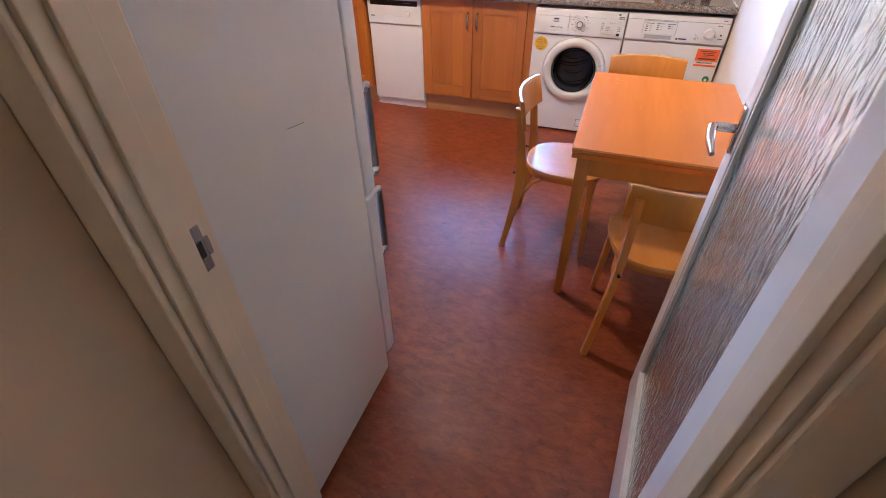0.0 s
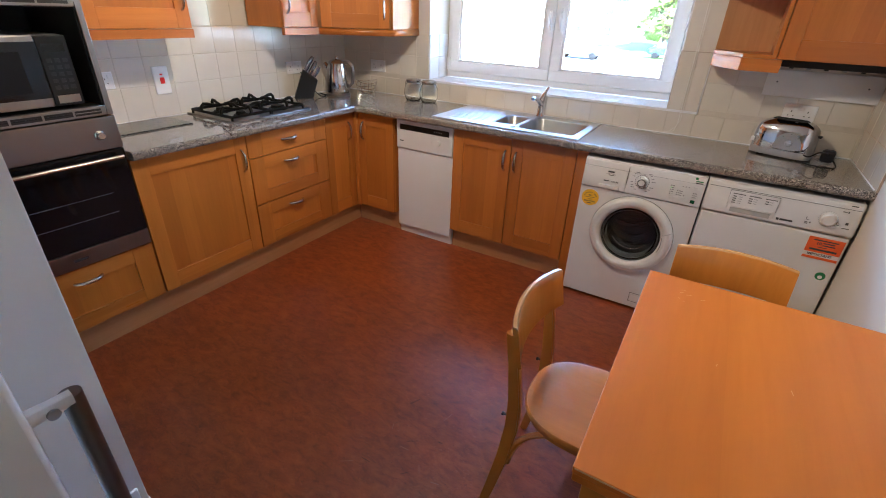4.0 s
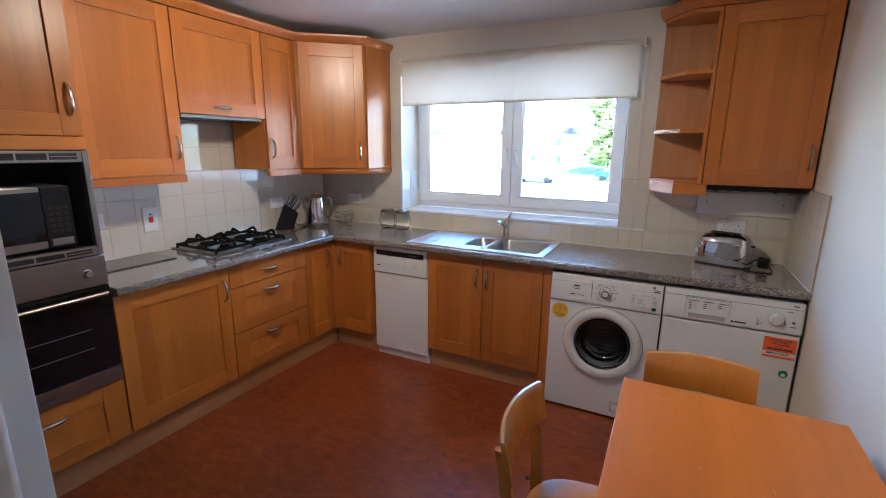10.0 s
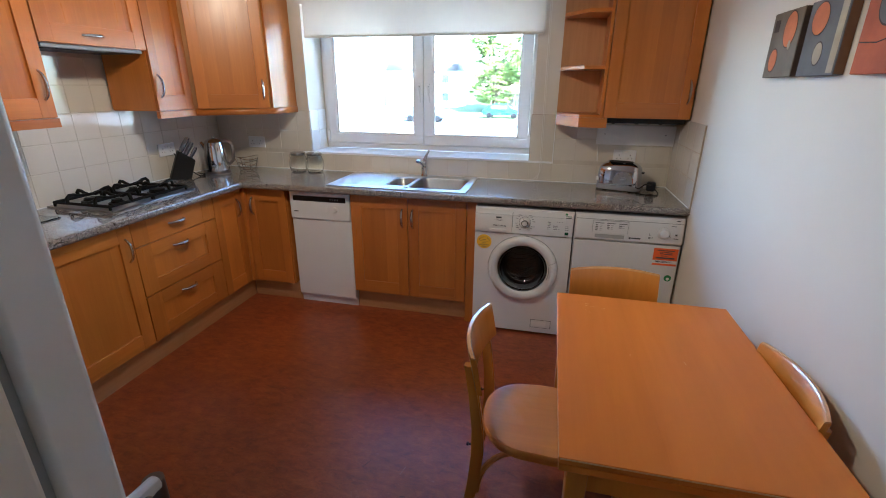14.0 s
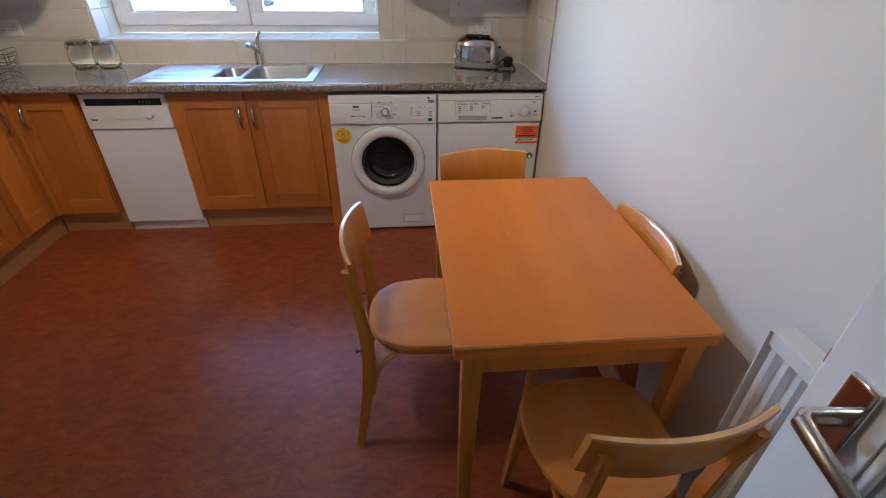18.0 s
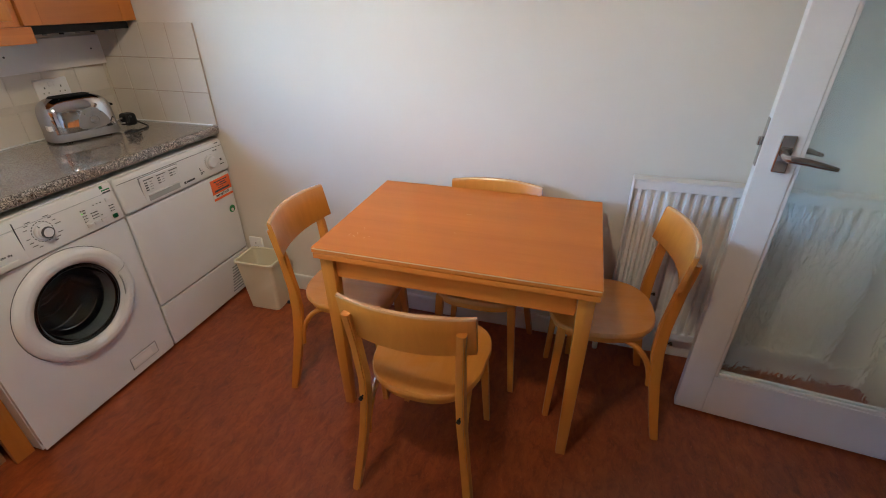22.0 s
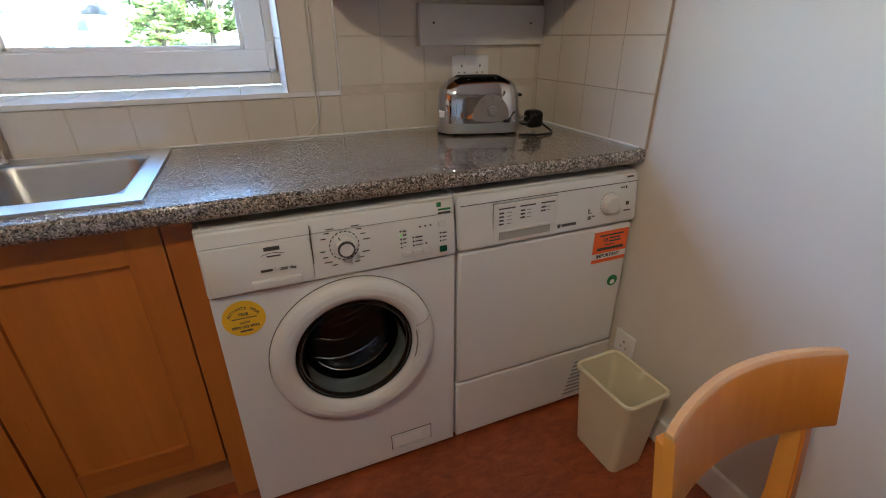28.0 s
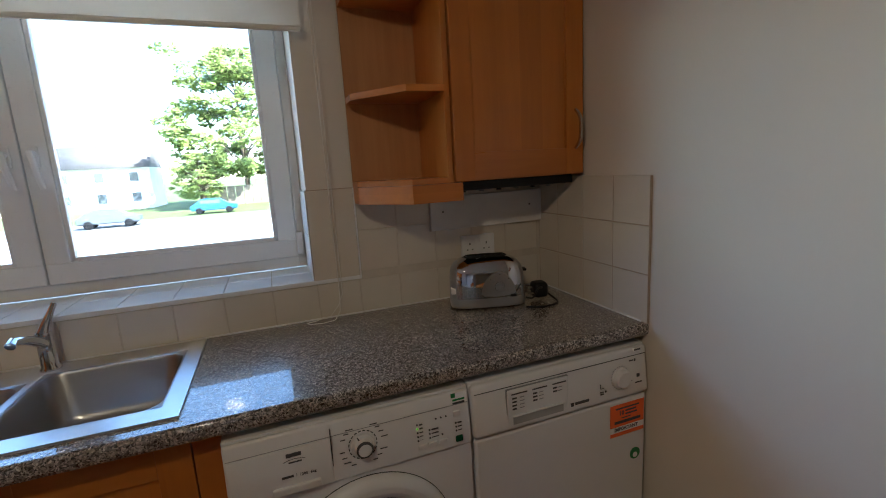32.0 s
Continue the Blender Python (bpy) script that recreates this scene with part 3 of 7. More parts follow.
for x0, x1, hx in ((WX0 + 0.036, MX - 0.002, MX - 0.036), (MX + 0.002, WX1 - 0.036, MX + 0.038)):
    s = 0.072
    z0, z1 = fz0 + 0.047, fz1 - 0.052
    y0, y1 = FY0 - 0.022, FY0 + 0.042
    sash = part("sash", B(x0, x1, y0, y1, z0, z0 + s, bevel=0.005), M_UPVC, w)
    part("sash_rail", B(x0, x1, y0, y1, z1 - s, z1, bevel=0.005), M_UPVC, sash)
    part("sash_stile", B(x0, x0 + s, y0 + 0.001, y1, z0 + s - 0.003, z1 - s + 0.003, bevel=0.005), M_UPVC, sash)
    part("sash_stile", B(x1 - s, x1, y0 + 0.001, y1, z0 + s - 0.003, z1 - s + 0.003, bevel=0.005), M_UPVC, sash)
    pane = part("pane", B(x0 + s - 0.01, x1 - s + 0.01, FY0 + 0.012, FY0 + 0.016, z0 + s - 0.01, z1 - s + 0.01), M_GLASS, sash, "clear glass")
    pane.visible_shadow = False
    for a in ((x0 + s, x0 + s + 0.014, z0 + s, z1 - s), (x1 - s - 0.014, x1 - s, z0 + s, z1 - s)):
        part("glazing_bead", B(a[0], a[1], y0 + 0.008, FY0 + 0.012, a[2], a[3], bevel=0.003), M_UPVC, sash)
    part("glazing_bead", B(x0 + s, x1 - s, y0 + 0.008, FY0 + 0.012, z0 + s, z0 + s + 0.014, bevel=0.003), M_UPVC, sash)
    bm = bmesh.new()
    box(bm, hx - 0.013, hx + 0.013, y0 - 0.012, y0, 1.50, 1.57, bevel=0.004)
    tube(bm, [(hx, y0 - 0.008, 1.545), (hx, y0 - 0.035, 1.545), (hx + 0.004, y0 - 0.042, 1.53), (hx + 0.010, y0 - 0.040, 1.48), (hx + 0.018, y0 - 0.036, 1.43)], [0.011, 0.011, 0.011, 0.010, 0.008], 8)
    part("handle", bm, M_UPVC, sash, "white lever handle")
part("hinge", B(WX1 - 0.040, WX1 - 0.014, FY0 - 0.034, FY0 - 0.004, WZ0 + 0.06, WZ0 + 0.15, bevel=0.003), M_UPVC, w)
part("hinge", B(WX0 + 0.014, WX0 + 0.040, FY0 - 0.034, FY0 - 0.004, WZ0 + 0.06, WZ0 + 0.15, bevel=0.003), M_UPVC, w)

# roller blind, half down
bl = thing("roller_blind", "cream fabric roller blind drawn a third of the way down", "blind")
part("roller", lathe(bmesh.new(), [(0.021, -2.605), (0.021, -0.88)], 20, (0, -0.035, 2.197), "x"), M_BLIND, bl)
for x in (-2.612, -0.886):
    part("bracket", B(x, x + 0.012, -0.062, 0.0, 2.172, 2.222, bevel=0.004), M_UPVC, bl)
bm = bmesh.new()
cols = 40
rows = []
for z in (2.19, 2.10, 2.0, 1.93, 1.885):
    rows.append([bm.verts.new((-2.592 + (1.692) * k / cols, -0.0545 + 0.0015 * math.sin(k * 0.5), z)) for k in range(cols + 1)])
for a, b in zip(rows, rows[1:]):
    for k in range(cols):
        bm.faces.new((a[k], a[k + 1], b[k + 1], b[k]))
bmesh.ops.solidify(bm, geom=bm.faces[:], thickness=0.0012)
part("fabric", bm, M_BLIND, bl)
part("bottom_bar", B(-2.592, -0.90, -0.060, -0.048, 1.872, 1.888, bevel=0.004), M_BLIND, bl)
cord = [(-0.872, -0.05, 2.19)] + [(-0.872 + 0.012 * k / 10, -0.045 + 0.02 * k / 10, 2.19 - 1.19 * k / 10) for k in range(1, 11)]
cord += [(-0.862, -0.03, 0.975), (-0.868, -0.055, 0.945), (-0.89, -0.075, 0.922), (-0.93, -0.08, 0.919), (-0.975, -0.07, 0.919), (-0.985, -0.055, 0.92), (-0.95, -0.05, 0.922), (-0.90, -0.045, 0.93), (-0.868, -0.03, 0.96), (-0.850, -0.024, 1.0)]
cord += [(-0.850 - 0.012 * k / 10, -0.024 - 0.02 * k / 10, 1.0 + 1.19 * k / 10) for k in range(1, 11)]
part("chain", tube(bmesh.new(), cord, 0.0017, 6), M_CORD, bl, "thin white pull cord hanging to the worktop")

# the lit ceiling spotlights, over the middle of the kitchen
cl = thing("ceiling_spotlight", "white ceiling spotlight plate with three lit swivel heads", "spotlight", pose(-1.62, -1.82, CZ))
part("plate", lathe(bmesh.new(), [(0.090, 0.0), (0.090, -0.014), (0.080, -0.020), (0.0, -0.021)], 36), M_GLOSSW, cl)
for (x, y), target, watts, cone in SPOTS:
    tip = Vector((-1.62 + x, -1.82 + y, CZ - 0.075))
    head = pose(x, y, -0.075) @ look((0, 0, 0), Vector(target) - tip).to_3x3().to_4x4()
    bm = bmesh.new()
    lathe(bm, [(0.012, 0.040), (0.026, 0.030), (0.031, 0.0), (0.031, -0.030), (0.028, -0.030), (0.027, -0.012)], 24, caps=False)
    bmesh.ops.transform(bm, matrix=head, verts=bm.verts)
    cup = part("head", bm, M_GLOSSW, cl)
    bm = lathe(bmesh.new(), [(0.027, -0.012), (0.020, -0.016), (0.0, -0.018)], 24)
    bmesh.ops.transform(bm, matrix=head, verts=bm.verts)
    part("bulb", bm, M_LAMP, cup, "lit frosted bulb face")
    part("stem", tube(bmesh.new(), [(x * 0.6, y * 0.6, -0.015), (x, y, -0.045), tuple(head @ Vector((0, 0, 0.035)))], 0.007, 8), M_GLOSSW, cup)

# ---- worktop, with a cut-out for the sink ----
TZ, TT = 0.912, 0.040
FY, FX = -0.600, -2.875          # front edges
SX0, SX1, SY0, SY1 = -2.24, -1.315, -0.525, -0.045
top = thing("worktop", "grey speckled granite-look laminate worktop, glossy", "worktop")


def run(bm, cells, nose):
    for x0, x1, y0, y1 in cells:
        box(bm, x0, x1, y0, y1, TZ - TT, TZ)
    return bm


R = 0.012
part("window_slab", run(bmesh.new(), [(LX, SX0, FY + R, 0), (SX1, 0, FY + R, 0), (SX0, SX1, FY + R, SY0), (SX0, SX1, SY1, 0)], None), M_TOP, top, smooth=None)
part("hob_slab", run(bmesh.new(), [(LX, FX - R, -2.098, FY + R)], None), M_TOP, top, smooth=None)


def nosing(p0, p1, out, miter=0.0):
    """Rounded front edge of the worktop between two points; out: the way it faces."""
    bm = bmesh.new()
    prof = [(0, TZ - TT), (R * 0.4, TZ - TT), (R * 0.8, TZ - TT + 0.004), (R, TZ - TT + R), (R, TZ - R), (R * 0.86, TZ - R * 0.4), (R * 0.5, TZ - R * 0.1), (0, TZ)]
    rings = []
    for p in (p0, p1):
        rings.append([bm.verts.new((p[0] + out[0] * d, p[1] + out[1] * d, z)) for d, z in prof])
    n = len(prof)
    for k in range(n - 1):
        bm.faces.new((rings[0][k], rings[0][k + 1], rings[1][k + 1], rings[1][k]))
    for r in rings:
        bm.faces.new(r)
    return bm


part("front_edge", nosing((FX, FY + R), (0, FY + R), (0, -1)), M_TOP, top)
part("front_edge", nosing((FX - R, -2.098), (FX - R, FY + R), (1, 0)), M_TOP, top)
bead = structure("trim_sealant", box(box(box(bmesh.new(), LX + 0.009, 0, -0.014, -0.009, TZ, TZ + 0.006, bevel=0.002), -0.014, -0.009, FY + 0.02, -0.014, TZ, TZ + 0.006, bevel=0.002), LX + 0.009, LX + 0.014, -2.098, -0.014, TZ, TZ + 0.006, bevel=0.002), M_UPVC, "white silicone bead along the worktop", "sealant", 40)


# ---- kitchen units: local front at y = 0 facing -y, x along, z up ----
def bow_handle(bm, c, length, upright=True, out=0.030):
    pts, rad = [], []
    for k in range(13):
        u = k / 12 * 2 - 1
        d = out * (1 - abs(u) ** 3.2)
        p = (c[0], c[1] - d, c[2] + u * length / 2) if upright else (c[0] + u * length / 2, c[1] - d, c[2])
        pts.append(p)
        rad.append(0.0068 + 0.0030 * (1 - u * u))
    return tube(bm, pts, rad, 10, flat=0.8)


def shaker(parent, name, x0, x1, z0, z1, handle=None, stile=0.072, rail=0.088, y=0.0, t=0.020):
    """A framed door or drawer front; handle: (x, z, upright)."""
    g = 0.0028
    x0, x1, z0, z1 = x0 + g, x1 - g, z0 + g, z1 - g
    panel = part(name, B(x0 + stile - 0.004, x1 - stile + 0.004, y + 0.011, y + t, z0 + rail - 0.004, z1 - rail + 0.004), M_CAB, parent)
    for a, b in ((x0, x0 + stile), (x1 - stile, x1)):
        part("stile", B(a, b, y, y + t, z0, z1, bevel=0.0016), M_CAB, panel)
    for a, b in ((z0, z0 + rail), (z1 - rail, z1)):
        part("rail", B(x0 + stile, x1 - stile, y + 0.0006, y + t, a, b, bevel=0.0012), M_CABX, panel)
    if handle:
        part("handle", bow_handle(bmesh.new(), (handle[0], y, handle[1]), 0.128 if handle[2] else 0.115, handle[2]), M_SATIN, panel, "bowed satin chrome handle")
    return panel


def slab_front(parent, name, x0, x1, z0, z1, handle=None, y=0.0, t=0.020):
    g = 0.002
    f = part(name, B(x0 + g, x1 - g, y, y + t, z0 + g, z1 - g, bevel=0.002), M_CABX, parent)
    if handle:
        part("handle", bow_handle(bmesh.new(), (handle[0], y, handle[1]), 0.115, handle[2]), M_SATIN, f, "bowed satin chrome handle")
    return f


def carcass(parent, w, d, z0, z1, y=0.021, t=0.016):
    """Sides, bottom, top and back as one body."""
    bm = bmesh.new()
    box(bm, 0.0005, t, y, d, z0, z1)
    box(bm, w - t, w - 0.0005, y, d, z0, z1)
    box(bm, t, w - t, y, d, z0, z0 + t)
    box(bm, t, w - t, y, d, z1 - t, z1)
    box(bm, t, w - t, d - 0.008, d, z0 + t, z1 - t)
    return part("body", bm, M_CAB, parent)


DB, DT = 0.147, 0.866       # base doors: bottom and top
XF, YF = -2.925, -0.545     # door faces of the hob run and of the window run
LEFT = lambda y: pose(XF, y, 0, 0, 0, 90)
BACK = lambda x: pose(x, YF, 0)

u = thing("base_cabinet", "beech base cabinet with two doors under the sink", "cabinet", BACK(-2.095))
carcass(u, 0.809, 0.53, DB, 0.70)
shaker(u, "door", 0, 0.409, DB, DT, (0.409 - 0.036, 0.72, True))
shaker(u, "door", 0.409, 0.809, DB, DT, (0.409 + 0.036, 0.72, True))
u = thing("end_panel", "beech filler panel beside the washing machine", "panel", BACK(-1.286))
part("panel", B(0.001, 0.062, 0.0, 0.02, 0.0, DT, bevel=0.0015), M_CAB, u)
part("side", B(0.044, 0.062, 0.0205, 0.53, 0.0, DT), M_CAB, u)
# corner: two doors that meet in the inner corner
u = thing("corner_cabinet", "beech corner base cabinet with two narrow doors", "cabinet", BACK(XF))
shaker(u, "door", 0.022, 0.342, DB, DT, (0.075, 0.735, True), 0.062)
bm = bmesh.new()
box(bm, 0.326, 0.342, 0.021, 0.53, DB, DT)
box(bm, -0.47, 0.326, 0.5, 0.53, DB, DT)
part("body", bm, M_CAB, u)
part("corner_post", B(-0.004, 0.0215, -0.016, 0.02, DB, DT, bevel=0.001), M_CAB, u)
u2 = thing("corner_cabinet", "narrow beech corner base cabinet door beside the drawers", "cabinet", LEFT(-0.848))
shaker(u2, "door", 0, 0.285, DB, DT, (0.222, 0.735, True), 0.062)
part("body", B(0, 0.016, 0.021, 0.47, DB, DT), M_CAB, u2)
u = thing("drawer_unit", "beech drawer unit with three drawers under the hob", "drawers", LEFT(-1.474))
carcass(u, 0.625, 0.535, DB, DT)
f = slab_front(u, "drawer_front", 0.102, 0.523, 0.722, DT, (0.306, 0.797, False), 0.0007)
for a, b in ((0.002, 0.1035), (0.5215, 0.623)):
    part("stile", B(a, b, 0, 0.020, 0.724, DT - 0.002, bevel=0.0014), M_CAB, f)
shaker(u, "drawer_front", 0, 0.625, 0.430, 0.722, (0.306, 0.662, False), 0.10, 0.078)
shaker(u, "drawer_front", 0, 0.625, DB, 0.430, (0.306, 0.372, False), 0.10, 0.078)
u = thing("base_cabinet", "wide beech base cabinet with one door beside the oven", "cabinet", LEFT(-2.100))
carcass(u, 0.625, 0.535, DB, DT)
shaker(u, "door", 0, 0.625, DB, DT, (0.625 - 0.042, 0.727, True), 0.075)

# plinths
p = thing("plinth", "beech plinth board under the window run", "plinth")
part("board", B(-2.094, -1.287, YF + 0.055, YF + 0.073, 0, DB - 0.002, bevel=0.001), M_PLINTH, p)
part("board", B(XF - 0.036, -2.557, YF + 0.055, YF + 0.073, 0, DB - 0.002, bevel=0.001), M_PLINTH, p)
p = thing("plinth", "beech plinth board under the hob run", "plinth", pose(XF - 0.042, -2.72, 0, 0, 0, 90))
part("board", B(0, 2.23, 0, 0.018, 0, DB - 0.002, bevel=0.001), M_PLINTH, p)

# ---- tall oven housing ----
OV0, OVW = -2.710, 0.606
ov = thing("oven_housing", "tall beech cabinet that houses the oven and microwave", "cabinet", LEFT(OV0))
bm = bmesh.new()
box(bm, 0.0005, 0.016, 0.021, 0.54, DB, 2.276)
box(bm, OVW - 0.016, OVW - 0.0005, 0.021, 0.54, DB, 2.276)
box(bm, 0.016, OVW - 0.016, 0.532, 0.54, DB, 2.276)
box(bm, 0.016, OVW - 0.016, 0.021, 0.53, 2.260, 2.276)
box(bm, 0.016, OVW - 0.016, 0.021, 0.46, 1.538, 1.552)
part("body", bm, M_CAB, ov)
shaker(ov, "drawer_front", 0, OVW, DB, 0.452, (OVW / 2, 0.385, False), 0.095, 0.072)
part("filler", B(0.001, OVW - 0.001, -0.002, 0.020, 1.540, 1.594, bevel=0.002), M_CABX, ov)
shaker(ov, "door", 0, OVW, 1.595, 2.268, (OVW - 0.04, 1.745, True), 0.075)

oven = thing("built_in_oven", "stainless steel built-in oven with a black glass door", "oven", LEFT(OV0))
x0, x1 = 0.018, OVW - 0.018
part("body", B(x0, x1, 0.024, 0.45, 0.456, 1.072), M_DARKIN, oven)
fas = part("control_panel", B(0.004, OVW - 0.004, -0.014, 0.022, 0.938, 1.075, bevel=0.003), M_STEEL, oven, "brushed steel control panel")
for x in (0.085, OVW - 0.085):
    part("knob", lathe(bmesh.new(), [(0.020, -0.014), (0.020, -0.018), (0.016, -0.020), (0.0155, -0.036), (0.013, -0.039)], 24, (x, 0, 1.003), "y"), M_SATIN, fas)
dr = part("oven_door", B(0.004, OVW - 0.004, -0.010, 0.022, 0.535, 0.934, bevel=0.003), M_BGLASS, oven, "black glass door")
part("kick_strip", B(0.004, OVW - 0.004, -0.012, 0.022, 0.456, 0.532, bevel=0.003), M_STEEL, dr, "brushed steel lower strip")
part("window", B(0.09, OVW - 0.09, -0.0108, -0.0100, 0.585, 0.855, bevel=0.0), M_BGLASS, dr)
for z in (0.655, 0.745):
    part("shelf_rail", B(0.10, OVW - 0.10, -0.0112, -0.0108, z, z + 0.0015), M_GREY, dr)
bm = tube(bmesh.new(), [(0.03, -0.048, 0.905), (OVW - 0.03, -0.048, 0.905)], 0.009, 12)
for x in (0.05, OVW - 0.05):
    tube(bm, [(x, -0.008, 0.905), (x, -0.046, 0.905)], 0.006, 8)
part("handle", bm, M_SATIN, dr, "steel bar handle")
part("badge", B(OVW / 2 - 0.028, OVW / 2 + 0.028, -0.0130, -0.0120, 0.487, 0.499), M_INK, dr)

mw = thing("microwave_surround", "stainless steel trim frame with vents round the microwave", "trim kit", LEFT(OV0))
fz0, fz1 = 1.080, 1.536
for x in (0.004, OVW - 0.028):
    part("frame_side", B(x, x + 0.024, -0.012, 0.02, fz0, fz1, bevel=0.002), M_STEEL, mw)
for z0, z1 in ((fz0, 1.120), (1.490, fz1)):
    rail = part("vent_rail", B(0.028, OVW - 0.028, -0.011, 0.02, z0, z1, bevel=0.002), M_STEEL, mw)
    n = 5
    for k in range(n):
        a = 0.040 + k * (OVW - 0.08) / n
        part("vent_slot", B(a, a + (OVW - 0.08) / n - 0.008, -0.0125, -0.0110, z0 + 0.010, z1 - 0.010), M_DARKIN, rail)
        part("vent_bar", B(a + 0.002, a + (OVW - 0.08) / n - 0.010, -0.0138, -0.0126, (z0 + z1) / 2 - 0.0015, (z0 + z1) / 2 + 0.0015), M_STEEL if k == n - 1 else M_BLACK, rail)
bm = bmesh.new()
box(bm, 0.028, 0.032, 0.0, 0.45, 1.120, 1.490)
box(bm, OVW - 0.032, OVW - 0.028, 0.0, 0.45, 1.120, 1.490)
box(bm, 0.032, OVW - 0.032, 0.445, 0.45, 1.120, 1.490)
box(bm, 0.032, OVW - 0.032, 0.0, 0.445, 1.486, 1.490)
box(bm, 0.032, OVW - 0.032, 0.0, 0.445, 1.114, 1.118)
part("cavity", bm, M_DARKIN, mw, "dark brown lined recess")
part("socket", B(0.18, 0.26, 0.436, 0.445, 1.405, 1.465, bevel=0.003), M_BLACK, mw)

mi = thing("microwave_oven", "silver microwave with a black door window and keypad", "microwave", LEFT(OV0))
a0, a1, m0, m1 = 0.036, 0.528, 1.1185, 1.392
part("body", B(a0, a1, 0.055, 0.40, m0 + 0.01, m1, bevel=0.006), M_STEEL, mi)
for x in (a0 + 0.04, a1 - 0.04):
    part("foot", B(x - 0.012, x + 0.012, 0.07, 0.10, m0, m0 + 0.010), M_BLACK, mi)
mdoor = part("door", B(a0, a1 - 0.105, 0.030, 0.054, m0 + 0.012, m1 - 0.002, bevel=0.005), M_STEEL, mi, "silver door with dark window")
part("window", B(a0 + 0.003, a1 - 0.107, 0.0280, 0.0300, m0 + 0.046, m1 - 0.022, bevel=0.0006), M_BGLASS, mdoor)
part("screen", B(a0 + 0.055, a1 - 0.165, 0.0275, 0.0280, m0 + 0.07, m1 - 0.055), M_BLACK, mdoor)
part("badge", B(a0 + 0.15, a0 + 0.21, 0.0290, 0.0300, m0 + 0.024, m0 + 0.034), M_INK, mdoor)
pan = part("keypad", B(a1 - 0.103, a1, 0.030, 0.054, m0 + 0.012, m1 - 0.002, bevel=0.004), M_BLACK, mi, "black keypad")
part("display", B(a1 - 0.09, a1 - 0.014, 0.0290, 0.0300, m1 - 0.06, m1 - 0.03), M_BGLASS, pan)
for r in range(5):
    for c in range(3):
        xx, zz = a1 - 0.088 + c * 0.027, m0 + 0.075 + r * 0.025
        part("key", B(xx, xx + 0.019, 0.0285, 0.0300, zz, zz + 0.014, bevel=0.001), M_KEY, pan)
part("release_button", B(a1 - 0.09, a1 - 0.012, 0.0275, 0.0300, m0 + 0.022, m0 + 0.052, bevel=0.002), M_STEEL, pan)

# ---- wall cabinets ----
WB, WT2 = 1.400, 2.276
WXF = -3.110


def pelmet(parent, x0, x1, z=WB, y=0.0):
    bm = bmesh.new()
    prism(bm, [(x0, y - 0.004), (x1, y - 0.004), (x1, y + 0.022), (x0, y + 0.022)], z - 0.042, z - 0.001)
    return part("pelmet", bm, M_CABX, parent)


def wall_unit(name, label, m, w, z0, z1, handle, d=0.335, upright=True, stile=0.07, with_pelmet=True):
    u = thing(name, label, "cabinet", m, "wall cabinets")
    carcass(u, w, d, z0, z1)
    shaker(u, "door", 0, w, z0, z1, (*handle, upright), stile)
    if with_pelmet:
        pelmet(u, 0, w, z0)
    return u


WLEFT = lambda y: pose(WXF, y, 0, 0, 0, 90)
wall_unit("wall_cabinet", "tall beech wall cabinet with one door", WLEFT(-2.046), 0.506, WB, WT2, (0.506 - 0.038, 1.548))
wall_unit("hood_cabinet", "beech flap cabinet with the extractor over the hob", WLEFT(-1.538), 0.596, 1.735, WT2, (0.278, 1.784), upright=False, with_pelmet=False)
hood = thing("extractor_hood", "dark extractor grille under the flap cabinet", "extractor", WLEFT(-1.538))
part("housing", B(0.02, 0.578, 0.02, 0.32, 1.717, 1.7345, bevel=0.002), M_GREY, hood)
part("grille", B(0.05, 0.548, 0.05, 0.30, 1.713, 1.717), M_BLACK, hood)
wall_unit("wall_cabinet", "narrow beech wall cabinet with one door", WLEFT(-0.940), 0.293, WB, WT2, (0.036, 1.543), stile=0.06)

# diagonal corner cabinet
cc = thing("corner_wall_cabinet", "beech diagonal corner wall cabinet beside the window", "cabinet", group="wall cabinets")
EXC = -2.738
out = [(LX + 0.012, -0.010), (LX + 0.012, -0.645), (WXF - 0.004, -0.645), (EXC - 0.010, -0.318), (EXC - 0.010, -0.010)]
part("body", prism(bmesh.new(), out, WB, WT2), M_CABIN, cc)
part("end_panel", B(EXC - 0.010, EXC + 0.006, -0.325, -0.010, WB, WT2, bevel=0.0015), M_CAB, cc)
pa, pb = Vector((WXF + 0.006, -0.640, 0)), Vector((EXC + 0.002, -0.332, 0))
ang = math.degrees(math.atan2(pb.y - pa.y, pb.x - pa.x))
wd = (pb - pa).length
cdoor = thing("tmp_door", "", "")
q = shaker(cdoor, "door", 0.012, wd - 0.012, WB, WT2, (wd - 0.05, 1.525, True), 0.068)
q.parent = cc
q.matrix_basis = pose(pa.x + 0.010, pa.y - 0.016, 0, 0, 0, ang)
bpy.data.objects.remove(cdoor)
prof = [(WXF + 0.004, -0.645), (pb.x + 0.012, pb.y - 0.004), (EXC + 0.010, -0.010), (EXC - 0.012, -0.010), (EXC - 0.012, -0.318), (WXF - 0.016, -0.630)]
part("pelmet", prism(bmesh.new(), prof, WB - 0.042, WB - 0.001), M_CABX, cc)

# cornice over the hob run and the corner
co = thing("cornice", "beech cornice moulding on top of the wall cabinets", "cornice")


